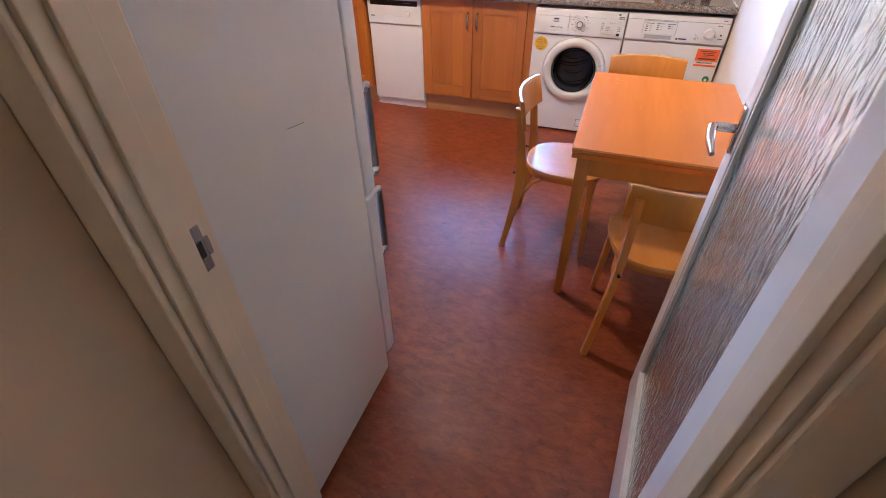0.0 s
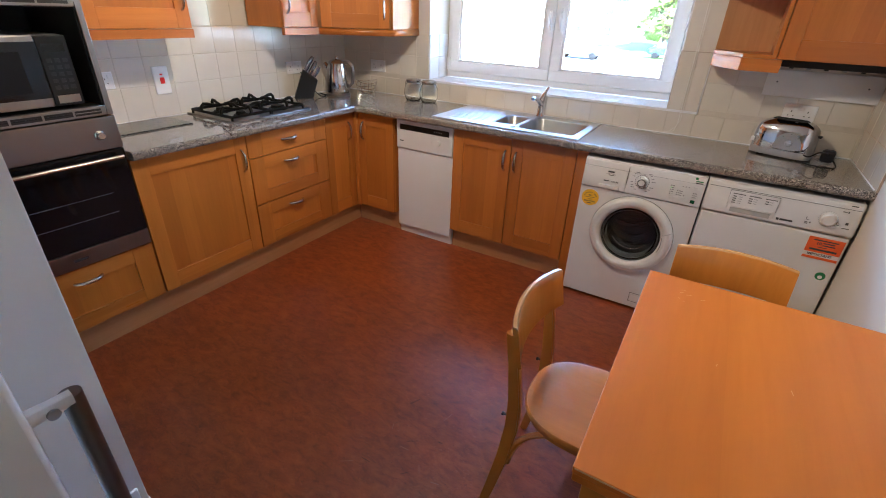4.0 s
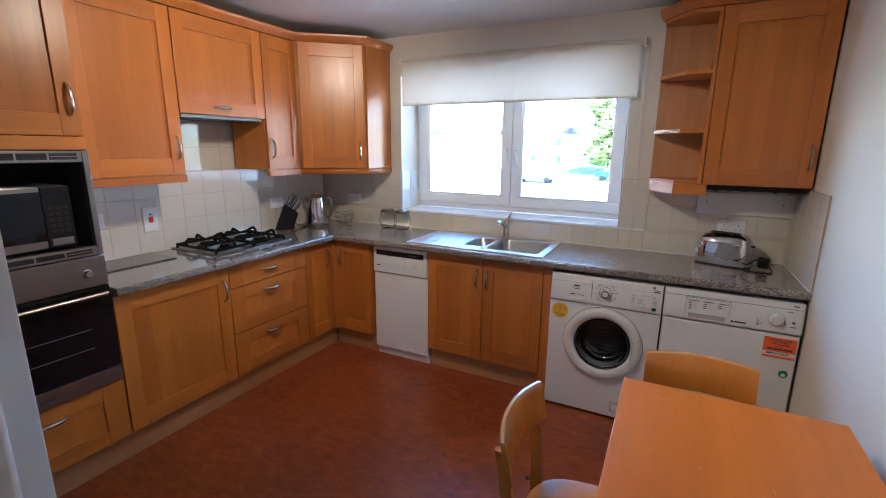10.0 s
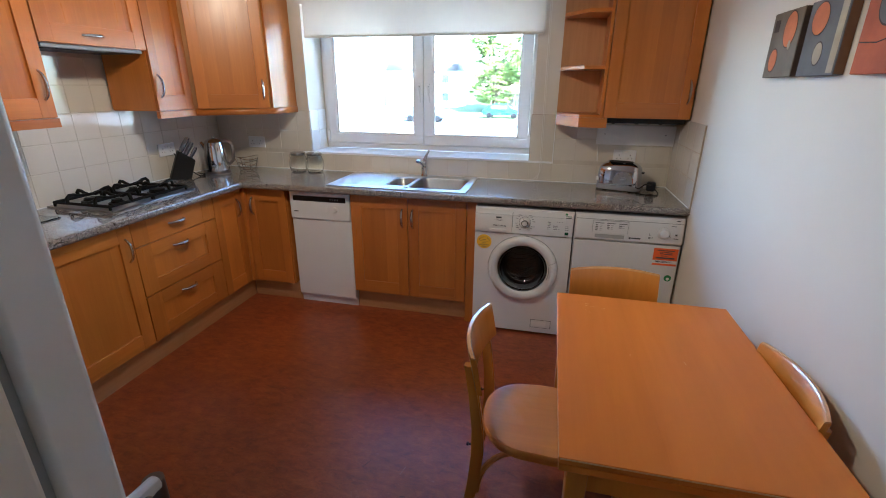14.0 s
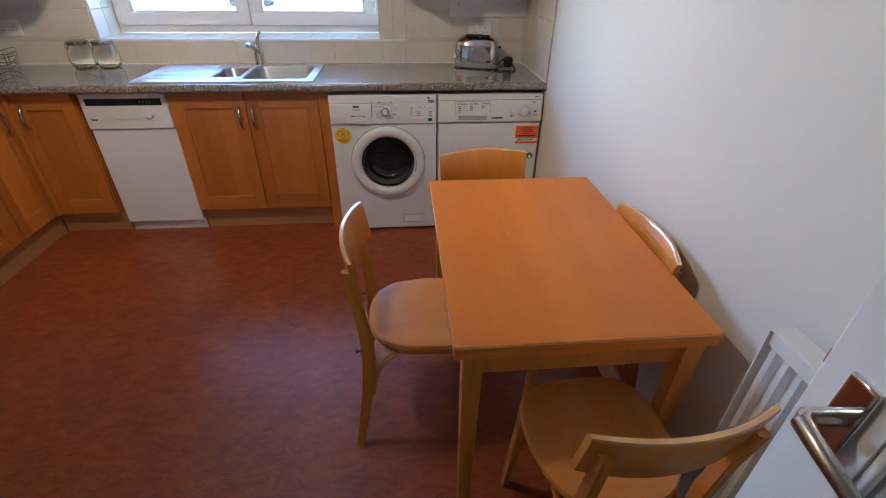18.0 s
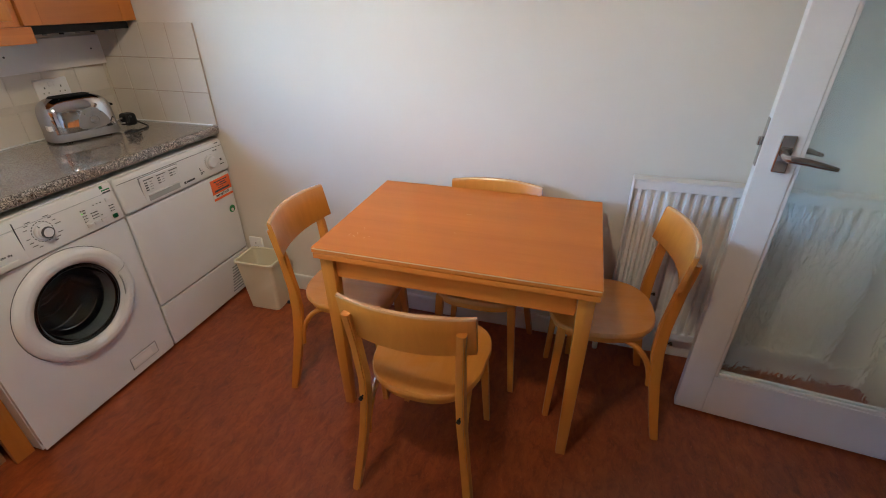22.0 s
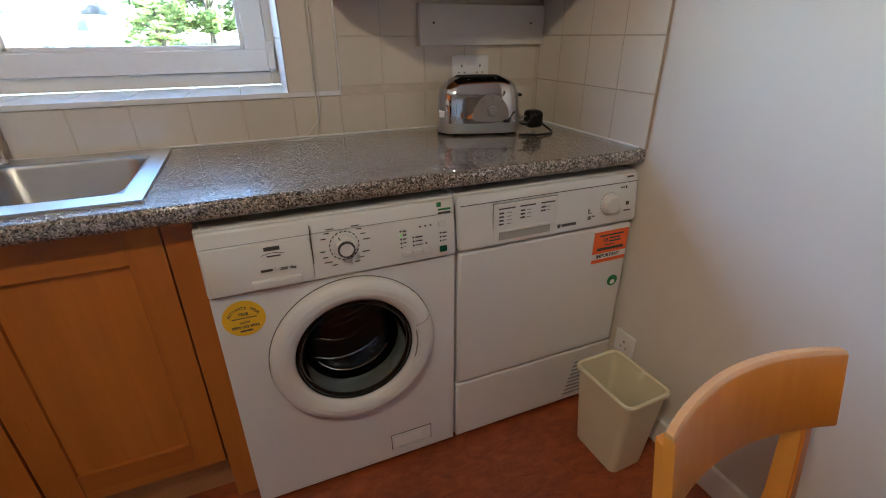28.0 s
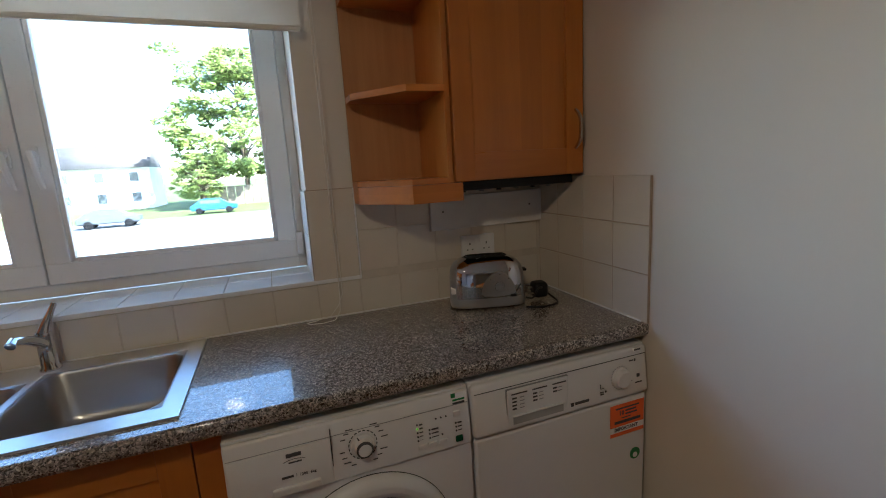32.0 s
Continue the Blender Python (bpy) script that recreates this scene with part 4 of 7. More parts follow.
def moulding(bm, line, z):
    """A cornice along a line of plan points, with its profile to the right of the way."""
    prof = [(-0.02, 0.0), (0.006, 0.0), (0.012, 0.010), (0.030, 0.026), (0.036, 0.042), (0.036, 0.052), (-0.02, 0.052)]
    pts = [Vector((x, y, 0)) for x, y in line]
    rings = []
    for i, p in enumerate(pts):
        d0 = (pts[i] - pts[i - 1]).normalized() if i else (pts[1] - pts[0]).normalized()
        d1 = (pts[i + 1] - pts[i]).normalized() if i < len(pts) - 1 else d0
        n0, n1 = Vector((d0.y, -d0.x, 0)), Vector((d1.y, -d1.x, 0))
        n = (n0 + n1).normalized()
        n = n / max(0.3, n.dot(n0))
        rings.append([bm.verts.new(p + n * a + Vector((0, 0, z + b))) for a, b in prof])
    for a, b in zip(rings, rings[1:]):
        for k in range(len(prof)):
            bm.faces.new((a[k], a[(k + 1) % len(prof)], b[(k + 1) % len(prof)], b[k]))
    bm.faces.new(rings[0])
    bm.faces.new(rings[-1][::-1])
    return bm


part("moulding", moulding(bmesh.new(), [(XF + 0.002, OV0), (XF + 0.002, -2.104), (WXF, -2.102), (WXF, -0.640), (pb.x + 0.005, pb.y - 0.008), (EXC + 0.006, -0.012)], WT2 + 0.001), M_CABX, co)
part("top_board", B(LX + 0.012, WXF, -2.100, -0.65, WT2 + 0.001, WT2 + 0.010), M_CABIN, co)

# right wall cabinet over the tumble dryer, with open end shelves
RB, RT, RYF = 1.376, 2.285, -0.298
ru = thing("wall_cabinet", "beech wall cabinet with one door beside the open shelves", "cabinet", pose(-0.500, RYF, 0), "wall cabinets")
carcass(ru, 0.492, 0.286, RB, RT)
shaker(ru, "door", 0, 0.492, RB, RT, (0.492 - 0.034, 1.530, True), 0.068)
sh = thing("shelf_unit", "open beech end shelf unit with chamfered shelves, empty", "shelf", pose(-0.775, 0, 0))
part("back", B(0, 0.272, -0.022, -0.010, RB, RT), M_CABIN, sh)
part("side", B(0.256, 0.273, RYF + 0.012, -0.023, RB, RT), M_CAB, sh)
tail = [(0.0, -0.023), (0.0, -0.105), (0.135, RYF + 0.010), (0.2555, RYF + 0.010), (0.2555, -0.023)]
for z, t in ((RB, 0.018), (1.655, 0.020), (1.962, 0.020), (RT - 0.02, 0.019)):
    part("shelf", prism(bmesh.new(), tail, z, z + t), M_CABX, sh)
pel = [(0.0, -0.012), (0.0, -0.112), (0.132, RYF), (0.30, RYF), (0.30, RYF + 0.02), (0.14, RYF + 0.02), (0.02, -0.104), (0.02, -0.012)]
part("pelmet", prism(bmesh.new(), pel, RB - 0.058, RB - 0.001), M_CABX, sh)
co = thing("cornice", "beech cornice on the cabinet and shelves", "cornice")
part("moulding", moulding(bmesh.new(), [(-0.775, -0.012), (-0.775, -0.108), (-0.640, RYF), (-0.004, RYF)][::1], RT + 0.001), M_CABX, co)
# boiler underside and board below the cabinet
bo = thing("boiler", "dark underside of a boiler inside the wall cabinet", "boiler", pose(-0.49, -0.27, 0))
part("casing", B(0.02, 0.47, 0.02, 0.25, 1.345, 1.3755, bevel=0.003), M_BLACK, bo)
for k in range(6):
    part("pipe", lathe(bmesh.new(), [(0.009, 1.335), (0.009, 1.3445)], 12, (0.07 + k * 0.07, 0.10, 0)), M_GREY if k % 2 else M_BLACK, bo)
bd = thing("mounting_board", "white painted board screwed to the tiles below the cabinet", "board", pose(-0.497, -0.010, 1.188))
part("board", B(0, 0.495, -0.018, 0, 0, 0.128, bevel=0.002), M_GLOSSW, bd)
for x in (0.05, 0.43):
    part("screw", lathe(bmesh.new(), [(0.004, -0.0195), (0.004, -0.018)], 10, (x, 0, 0.07), "y"), M_INK, bd)

# ---- appliances ----
def washing_machine():
    w = thing("washing_machine", "white front-loading washing machine with a yellow round sticker", "washing machine", pose(-1.202, -0.607, 0))
    W, H, D, X0 = 0.580, 0.850, 0.54, -0.020
    bm = bmesh.new()
    box(bm, X0, X0 + 0.012, 0.018, D, 0.012, H, bevel=0.003)
    box(bm, W - 0.012, W, 0.018, D, 0.012, H, bevel=0.003)
    box(bm, X0 + 0.012, W - 0.012, 0.018, D, H - 0.02, H)
    box(bm, X0 + 0.012, W - 0.012, 0.018, D, 0.012, 0.03)
    box(bm, X0 + 0.012, W - 0.012, D - 0.01, D, 0.03, H - 0.02)
    part("body", bm, M_APPL, w)
    for x in (0.06, W - 0.06):
        part("foot", lathe(bmesh.new(), [(0.02, 0), (0.02, 0.014)], 12, (x, 0.08, 0)), M_BLACK, w)
    # front sheet with a round hole
    cx, cz = 0.292, 0.464
    bm = bmesh.new()
    loops = {}
    for y in (0.0, 0.015):
        hole, rim = [], []
        for k in range(64):
            a = 2 * math.pi * (k + 0.5) / 64
            c, s = math.cos(a), math.sin(a)
            f = min((W - 0.002 - cx if c > 0 else cx - X0 - 0.002) / max(abs(c), 1e-6), (0.690 - cz if s > 0 else cz - 0.018) / max(abs(s), 1e-6))
            hole.append(bm.verts.new((cx + 0.156 * c, y, cz + 0.156 * s)))
            rim.append(bm.verts.new((cx + f * c, y, cz + f * s)))
        loops[y] = (hole, rim)
        corners = []
        for k in range(64):
            q = (k + 1) % 64
            bm.faces.new((hole[k], hole[q], rim[q], rim[k]))
            p, r = rim[k].co, rim[q].co
            if abs(p.x - r.x) > 1e-4 and abs(p.z - r.z) > 1e-4:
                far = (W - 0.002 if p.x + r.x > 2 * cx else X0 + 0.002, y, 0.690 if p.z + r.z > 2 * cz else 0.018)
                bm.faces.new((rim[k], rim[q], bm.verts.new(far)))
    for which in (0, 1):
        a, b = loops[0.0][which], loops[0.015][which]
        for k in range(64):
            bm.faces.new((a[k], a[(k + 1) % 64], b[(k + 1) % 64], b[k]))
    bmesh.ops.remove_doubles(bm, verts=bm.verts, dist=1e-5)
    bmesh.ops.recalc_face_normals(bm, faces=bm.faces)
    front = part("front_panel", bm, M_APPL, w, smooth=None)
    # fascia leans back a little towards the top
    bm = B(X0 + 0.001, W - 0.001, -0.010, 0.017, 0.694, H - 0.004, bevel=0.008, seg=3)
    for v in bm.verts:
        if v.co.y < 0.005:
            v.co.y += 0.016 * max(0, (v.co.z - 0.694)) / 0.15
    fas = part("control_panel", bm, M_APPL2, w)
    yf = lambda z: -0.0105 + 0.016 * (z - 0.694) / 0.15
    bm = B(X0 + 0.004, 0.2135, -0.0145, 0.004, 0.699, 0.8075, bevel=0.0035, seg=2)
    for v in bm.verts:
        v.co.y += 0.016 * (v.co.z - 0.694) / 0.15
        if v.co.z < 0.712 and v.co.x < X0 + 0.02:
            v.co.x += 0.010 * (0.712 - v.co.z) / 0.013
    drawer = part("drawer", bm, M_APPL2, fas, "white detergent drawer front")
    part("drawer_gap", B(0.214, 0.2155, yf(0.75) - 0.0010, 0.0, 0.700, 0.832), M_INK, fas)
    part("drawer_grip", B(0.075, 0.185, yf(0.71) - 0.010, yf(0.71) + 0.004, 0.702, 0.722, bevel=0.004), M_APPL2, fas)
    part("top_groove", B(X0 + 0.006, W - 0.006, yf(0.810) - 0.0010, yf(0.810) + 0.004, 0.8097, 0.8105), M_GREY, fas)
    part("badge", B(0.112, 0.146, yf(0.79) - 0.0052, yf(0.79) + 0.001, 0.788, 0.797), M_INK, fas)
    arc = [(0.104 + 0.05 * k / 8, yf(0.785) - 0.0044, 0.778 + 0.0045 * math.sin(math.pi * k / 8)) for k in range(9)]
    part("badge_arc", tube(bmesh.new(), arc, 0.0007, 6), M_INK, fas)
    part("badge_bar", B(0.116, 0.146, yf(0.775) - 0.0050, yf(0.775) + 0.001, 0.7735, 0.7765), M_INK, fas)
    text_part("1200  6kg", 0.0095, M_INK, fas, at_front(0.156, yf(0.74) - 0.0048, 0.742), "lettering")
    part("model_bar", B(0.098, 0.124, yf(0.743) - 0.0050, yf(0.743) + 0.001, 0.740, 0.7455), M_INK, fas)
    part("model_bar", B(0.1300, 0.1306, yf(0.743) - 0.0050, yf(0.743) + 0.001, 0.738, 0.748), M_INK, fas)
    kz, kx = 0.770, 0.290
    knob = part("knob", lathe(bmesh.new(), [(0.029, 0.001), (0.029, -0.006), (0.0275, -0.008), (0.0215, -0.009), (0.0195, -0.026), (0.016, -0.028)], 36, (kx, yf(kz), kz), "y"), M_APPL2, fas, "round programme dial")
    part("dial_ring", lathe(bmesh.new(), [(0.0199, -0.0220), (0.0206, -0.0262), (0.0196, -0.0285), (0.0160, -0.0288)], 36, (kx, yf(kz), kz), "y", caps=False), M_INK, knob, "dark ring")
    bm = B(-0.0013, 0.0013, -0.0105, -0.0075, 0.020, 0.0295)
    bmesh.ops.transform(bm, matrix=pose(kx, yf(kz), kz, 0, -28, 0), verts=bm.verts)
    part("pointer", bm, M_INK, knob)
    for k in range(20):
        a = radians(k * 18 + 9)
        bm = B(-0.0034, 0.0034, -0.0008, 0.002, -0.0011, 0.0011)
        bmesh.ops.transform(bm, matrix=pose(kx + 0.0345 * math.cos(a), yf(kz + 0.0345 * math.sin(a)), kz + 0.0345 * math.sin(a), 0, 90 - math.degrees(a), 0), verts=bm.verts)
        part("dial_mark", bm, M_INK, fas)
        if k % 10 in (4, 5, 9):
            continue
        x, z = kx + 0.046 * math.cos(a), kz + 0.050 * math.sin(a)
        L = 0.012 if k % 3 else 0.018
        part("text_bar", B(x - (L if math.cos(a) < 0 else 0), x + (L if math.cos(a) > 0 else 0), yf(z) - 0.0007, yf(z) + 0.001, z - 0.0011, z + 0.0011), M_INK, fas)
    for k in range(3):
        part("button", B(0.428 + k * 0.028, 0.452 + k * 0.028, yf(0.72) - 0.005, yf(0.72) + 0.002, 0.716, 0.730, bevel=0.003), M_APPL2, fas)
    part("button", B(0.530, 0.552, yf(0.79) - 0.004, yf(0.79) + 0.002, 0.778, 0.794, bevel=0.003), M_APPL2, fas)
    part("start_button", B(0.531, 0.552, yf(0.715) - 0.005, yf(0.715) + 0.002, 0.710, 0.727, bevel=0.003), M_BLUE, fas, "dark green start button")

    def lamp(x, z, mat=M_INK):
        part("indicator", lathe(bmesh.new(), [(0.0024, 0.001), (0.0024, -0.0012)], 10, (x, yf(z), z), "y"), mat, fas)

    for k in range(5):
        lamp(0.430, 0.740 + k * 0.0105, M_LED if k == 3 else M_INK)
        part("text_bar", B(0.435, 0.444, yf(0.76) - 0.0016, yf(0.76) + 0.002, 0.7390 + k * 0.0105, 0.7412 + k * 0.0105), M_INK, fas)
    for k in range(3):
        lamp(0.462, 0.740 + k * 0.0105)
        part("text_bar", B(0.467, 0.486, yf(0.75) - 0.0016, yf(0.75) + 0.002, 0.7390 + k * 0.0105, 0.7412 + k * 0.0105), M_INK, fas)
        lamp(0.482 + k * 0.014, 0.786)
        lamp(0.536, 0.740 + k * 0.0105)
        part("text_bar", B(0.541, 0.552, yf(0.75) - 0.0016, yf(0.75) + 0.002, 0.7390 + k * 0.0105, 0.7412 + k * 0.0105), M_INK, fas)
    lamp(0.496, 0.741)
    lab = part("label", B(0.528, 0.572, yf(0.83) - 0.0012, yf(0.83), 0.806, 0.842), M_PAPER, fas, "small white and green label")
    part("label_band", B(0.528, 0.540, yf(0.83) - 0.0020, yf(0.83) - 0.0012, 0.830, 0.842), M_GREEN, lab)
    part("label_bar", B(0.532, 0.566, yf(0.83) - 0.0020, yf(0.83) - 0.0012, 0.820, 0.825), M_GREEN, lab)
    part("label_bar", B(0.532, 0.566, yf(0.83) - 0.0020, yf(0.83) - 0.0012, 0.811, 0.816), M_INK, lab)
    # porthole: ring, gasket, glass bowl and the drum behind it
    ring = part("door_ring", lathe(bmesh.new(), [(0.217, 0.0), (0.217, -0.010), (0.214, -0.018), (0.206, -0.026), (0.194, -0.031), (0.182, -0.031), (0.170, -0.027), (0.161, -0.020), (0.156, -0.010), (0.155, 0.0)], 64, (cx, 0, cz), "y", caps=False), M_APPL2, front, "white plastic door ring")
    part("outline", lathe(bmesh.new(), [(0.2190, 0.001), (0.2190, -0.0012), (0.217, -0.0012)], 64, (cx, 0, cz), "y", caps=False), M_INK, front, "dark gap round the door")
    part("inner_rim", lathe(bmesh.new(), [(0.1560, -0.004), (0.1535, -0.012), (0.1515, -0.010), (0.1515, 0.006)], 64, (cx, 0, cz), "y", caps=False), M_DRUM, ring)
    part("gasket", lathe(bmesh.new(), [(0.1555, 0.012), (0.148, 0.014), (0.140, 0.022), (0.134, 0.040), (0.136, 0.050), (0.150, 0.052), (0.158, 0.058), (0.158, 0.075)], 56, (cx, 0, cz), "y", caps=False), M_RUBBER_SHADE, front, "grey rubber gasket")
    drum = part("drum", lathe(bmesh.new(), [(0.150, 0.078), (0.185, 0.090), (0.235, 0.105), (0.238, 0.36), (0.225, 0.385), (0.06, 0.395), (0.0, 0.396)], 48, (cx, 0, cz + 0.005), "y", caps=False), M_DRUMSTEEL, front, "perforated steel drum")
    for k in range(3):
        a = radians(100 + 120 * k)
        bm = bmesh.new()
        pts = [(cx + 0.228 * math.cos(a), y, cz + 0.005 + 0.228 * math.sin(a)) for y in (0.12, 0.20, 0.28, 0.36)]
        tube(bm, pts, [0.018, 0.026, 0.026, 0.018], 10)
        part("paddle", bm, M_GREY, drum)
    for r in range(5):
        for k in range(4 + r * 2):
            a = radians(k * 360 / (4 + r * 2) + r * 17)
            part("drum_hole", lathe(bmesh.new(), [(0.0045, 0.3935), (0.0, 0.3935)], 6, (cx + (0.02 + 0.026 * r) * math.cos(a), 0, cz - 0.02 + (0.02 + 0.026 * r) * math.sin(a)), "y"), M_DRUM, drum)
    # chrome arcs close behind the glass draw both steel ribs and bright reflections
    for z, L, th, tilt in ((0.070, 0.10, 0.0022, 0.10), (0.040, 0.13, 0.0040, 0.14), (0.020, 0.13, 0.0022, 0.14), (-0.035, 0.09, 0.0022, 0.05), (-0.10, 0.12, 0.0026, 0.05)):
        pts = [(cx - 0.01 + L * u / 6 * 0.8, 0.150, cz + z - 0.030 * (1 - (u / 6) ** 2) + tilt * L * u / 6) for u in range(-6, 7)]
        part("drum_rib_glint", tube(bmesh.new(), pts, [0.0008] + [th * 0.7] * 11 + [0.0008], 6), M_CHROME, drum)
    outer = [(0.1512, -0.008), (0.146, -0.012), (0.138, -0.006), (0.130, 0.020), (0.120, 0.060), (0.100, 0.086), (0.060, 0.100), (0.0, 0.105)]
    inner = [(0.0, 0.110), (0.062, 0.105), (0.104, 0.090), (0.1245, 0.063), (0.1345, 0.022), (0.142, -0.001), (0.1512, -0.002)]
    part("door_glass", lathe(bmesh.new(), outer + inner, 56, (cx, 0, cz), "y", caps=False), M_BOWL, ring, "smoked glass door bowl")
    on_ring = lambda r, a, y: (cx + r * math.cos(radians(a)), y, cz + r * math.sin(radians(a)))
    part("grip_gap", tube(bmesh.new(), [on_ring(0.1655, a, -0.0242) for a in range(-20, 15, 4)], [0.0012] + [0.0024] * 7 + [0.0012], 6), M_GREY, ring, "shadow gap of the door grip")
    part("grip_gap", tube(bmesh.new(), [on_ring(r, a, y) for r, a, y in ((0.168, 16, -0.0262), (0.182, 17, -0.0312), (0.194, 17.5, -0.0312), (0.206, 18, -0.0262), (0.2145, 18.5, -0.0180))], 0.0010, 6), M_GREY, ring)
    part("grip_edge", tube(bmesh.new(), [on_ring(0.171, a, -0.0275) for a in range(-20, 15, 4)], [0.0015] + [0.0035] * 7 + [0.0015], 8), M_APPL2, ring)
    # chrome arc modelled in place of the reflection along the bowl
    part("bowl_glint", tube(bmesh.new(), [(cx + 0.112 * math.cos(radians(a)), 0.060, cz + 0.112 * math.sin(radians(a))) for a in range(212, 338, 6)], 0.0013, 6), M_CHROME, ring, "bright arc that stands in for a reflection in the glass bowl")
    part("flap_gap", B(0.3695, 0.5005, -0.0010, 0.002, 0.0525, 0.1105), M_INK, front)
    flap = part("filter_flap", B(0.372, 0.498, -0.0035, 0.002, 0.055, 0.108, bevel=0.002), M_APPL2, front)
    part("flap_label", B(0.378, 0.470, -0.0042, -0.0035, 0.066, 0.098), M_PAPER, flap)
    st = part("sticker", lathe(bmesh.new(), [(0.047, 0.0), (0.047, -0.0012)], 40, (0.043, 0, 0.627), "y"), M_YELLOW, front, "yellow round sticker")
    for k, (body, size, z) in enumerate((("FREE", 0.0100, 0.634), ("NOW", 0.0085, 0.6115), ("0800 032 8936", 0.0100, 0.600))):
        text_part(body, size, M_INK, st, at_front(0.043, -0.0014, z + 0.005), "lettering")
    for k, ch in enumerate("ACTIVATE YOUR"):
        a = 62 - k * 124 / 12
        if ch != " ":
            text_part(ch, 0.0092, M_INK, st, pose(0.043 - 0.036 * math.sin(radians(a)), -0.0014, 0.621 + 0.034 * math.cos(radians(a)), 90, -a, 0), "lettering")
    part("text_bar", B(0.016, 0.070, -0.0018, -0.0012, 0.6275, 0.6295), M_INK, st)
    part("text_bar", B(0.029, 0.057, -0.0018, -0.0012, 0.592, 0.596), M_INK, st)
    return w


washing_machine()


def tumble_dryer():
    w = thing("tumble_dryer", "white tumble dryer with an orange warning sticker", "tumble dryer", pose(-0.617, -0.607, 0))
    W, H = 0.608, 0.850
    part("body", B(0, W, 0.018, 0.56, 0.012, H, bevel=0.006), M_APPL, w)
    for x in (0.06, W - 0.06):
        part("foot", lathe(bmesh.new(), [(0.02, 0), (0.02, 0.014)], 12, (x, 0.08, 0)), M_BLACK, w)
    d = part("door", B(0.004, W - 0.004, -0.002, 0.017, 0.238, 0.690, bevel=0.010, seg=3), M_APPL, w)
    low = part("lower_panel", B(0.003, W - 0.003, 0.0, 0.017, 0.015, 0.233, bevel=0.006), M_APPL, w)
    bm = B(0.001, W - 0.001, -0.012, 0.017, 0.695, H - 0.002, bevel=0.014, seg=4)
    for v in bm.verts:
        if v.co.y < 0.005:
            v.co.y += 0.018 * max(0, (v.co.z - 0.70)) / 0.15
    fas = part("control_panel", bm, M_APPL2, w)
    yf = lambda z: -0.0125 + 0.018 * max(0, z - 0.70) / 0.15
    part("top_groove", B(0.010, W - 0.010, yf(0.822) - 0.0010, yf(0.822) + 0.004, 0.8205, 0.8222), M_INK, fas)
    part("drawer_gap", B(0.102, 0.3035, yf(0.76) - 0.0015, yf(0.76) + 0.004, 0.7025, 0.8175), M_GREY, fas)
    dw = part("drawer", B(0.1035, 0.302, yf(0.76) - 0.005, yf(0.76) + 0.004, 0.704, 0.816, bevel=0.003), M_APPL2, fas)
    # flat grey plate: the recess's shade is put into its colour
    part("drawer_grip", B(0.120, 0.285, yf(0.76) - 0.0065, yf(0.76) - 0.004, 0.712, 0.736, bevel=0.001), M_RUBBER_SHADE, dw, "grip recess with its shade coloured grey")
    part("grip_lip", B(0.118, 0.287, yf(0.76) - 0.0110, yf(0.76) - 0.005, 0.736, 0.741, bevel=0.002), M_APPL2, dw)
    yd = yf(0.76) - 0.005
    for c in range(3):
        part("text_bar", B(0.116 + c * 0.066, 0.166 + c * 0.064, yd - 0.0010, yd + 0.001, 0.801, 0.8045), M_INK, dw)
        for r in range((4, 3, 2)[c]):
            zz = 0.790 - r * 0.0105
            part("text_bar", B(0.118 + c * 0.066, 0.132 + c * 0.066, yd - 0.0010, yd + 0.001, zz - 0.002, zz + 0.0025), M_INK, dw)
            part("text_bar", B(0.142 + c * 0.062, 0.156 + c * 0.062, yd - 0.0010, yd + 0.001, zz - 0.001, zz + 0.001), M_GREY, dw)
    part("badge", B(0.312, 0.322, yf(0.725) - 0.001, yf(0.725) + 0.001, 0.716, 0.727), M_INK, fas)
    part("badge_bar", B(0.326, 0.376, yf(0.725) - 0.001, yf(0.725) + 0.001, 0.718, 0.726), M_INK, fas)
    kn = part("knob", lathe(bmesh.new(), [(0.033, 0.001), (0.033, -0.004), (0.029, -0.006), (0.027, -0.018), (0.023, -0.021)], 36, (0.497, yf(0.763), 0.763), "y"), M_APPL2, fas, "round timer dial")
    for k in range(24):
        a = radians(k * 15)
        x, z = 0.497 + 0.0345 * math.cos(a), 0.763 + 0.0345 * math.sin(a)
        part("dial_mark", lathe(bmesh.new(), [(0.0013, 0.001), (0.0013, -0.0012)], 6, (x, yf(z), z), "y"), M_GREY, fas)
    for x0, x1, z0, z1 in ((0.420, 0.4215, 0.744, 0.758), (0.420, 0.432, 0.744, 0.7455), (0.418, 0.430, 0.732, 0.735), (0.418, 0.430, 0.726, 0.729), (0.436, 0.441, 0.731, 0.736), (0.530, 0.5315, 0.744, 0.758), (0.530, 0.540, 0.744, 0.7455), (0.535, 0.550, 0.806, 0.809), (0.554, 0.558, 0.803, 0.811), (0.560, 0.570, 0.752, 0.762), (0.552, 0.578, 0.734, 0.737)):
        part("symbol", B(x0, x1, yf(z0) - 0.0012, yf(z0) + 0.003, z0, z1), M_INK, fas)
    lb = part("label", B(0.552, 0.584, yf(0.84) - 0.0012, yf(0.84) + 0.003, 0.832, 0.843), M_PAPER, fas)
    part("label_bar", B(0.556, 0.580, yf(0.84) - 0.0020, yf(0.84) - 0.0010, 0.835, 0.840), M_INK, lb)
    st = part("sticker", B(0.462, 0.594, -0.0035, -0.0021, 0.598, 0.672), M_ORANGE, d, "orange warning sticker")
    text_part("10", 0.020, M_INK, st, at_front(0.505, -0.0037, 0.642), "lettering")
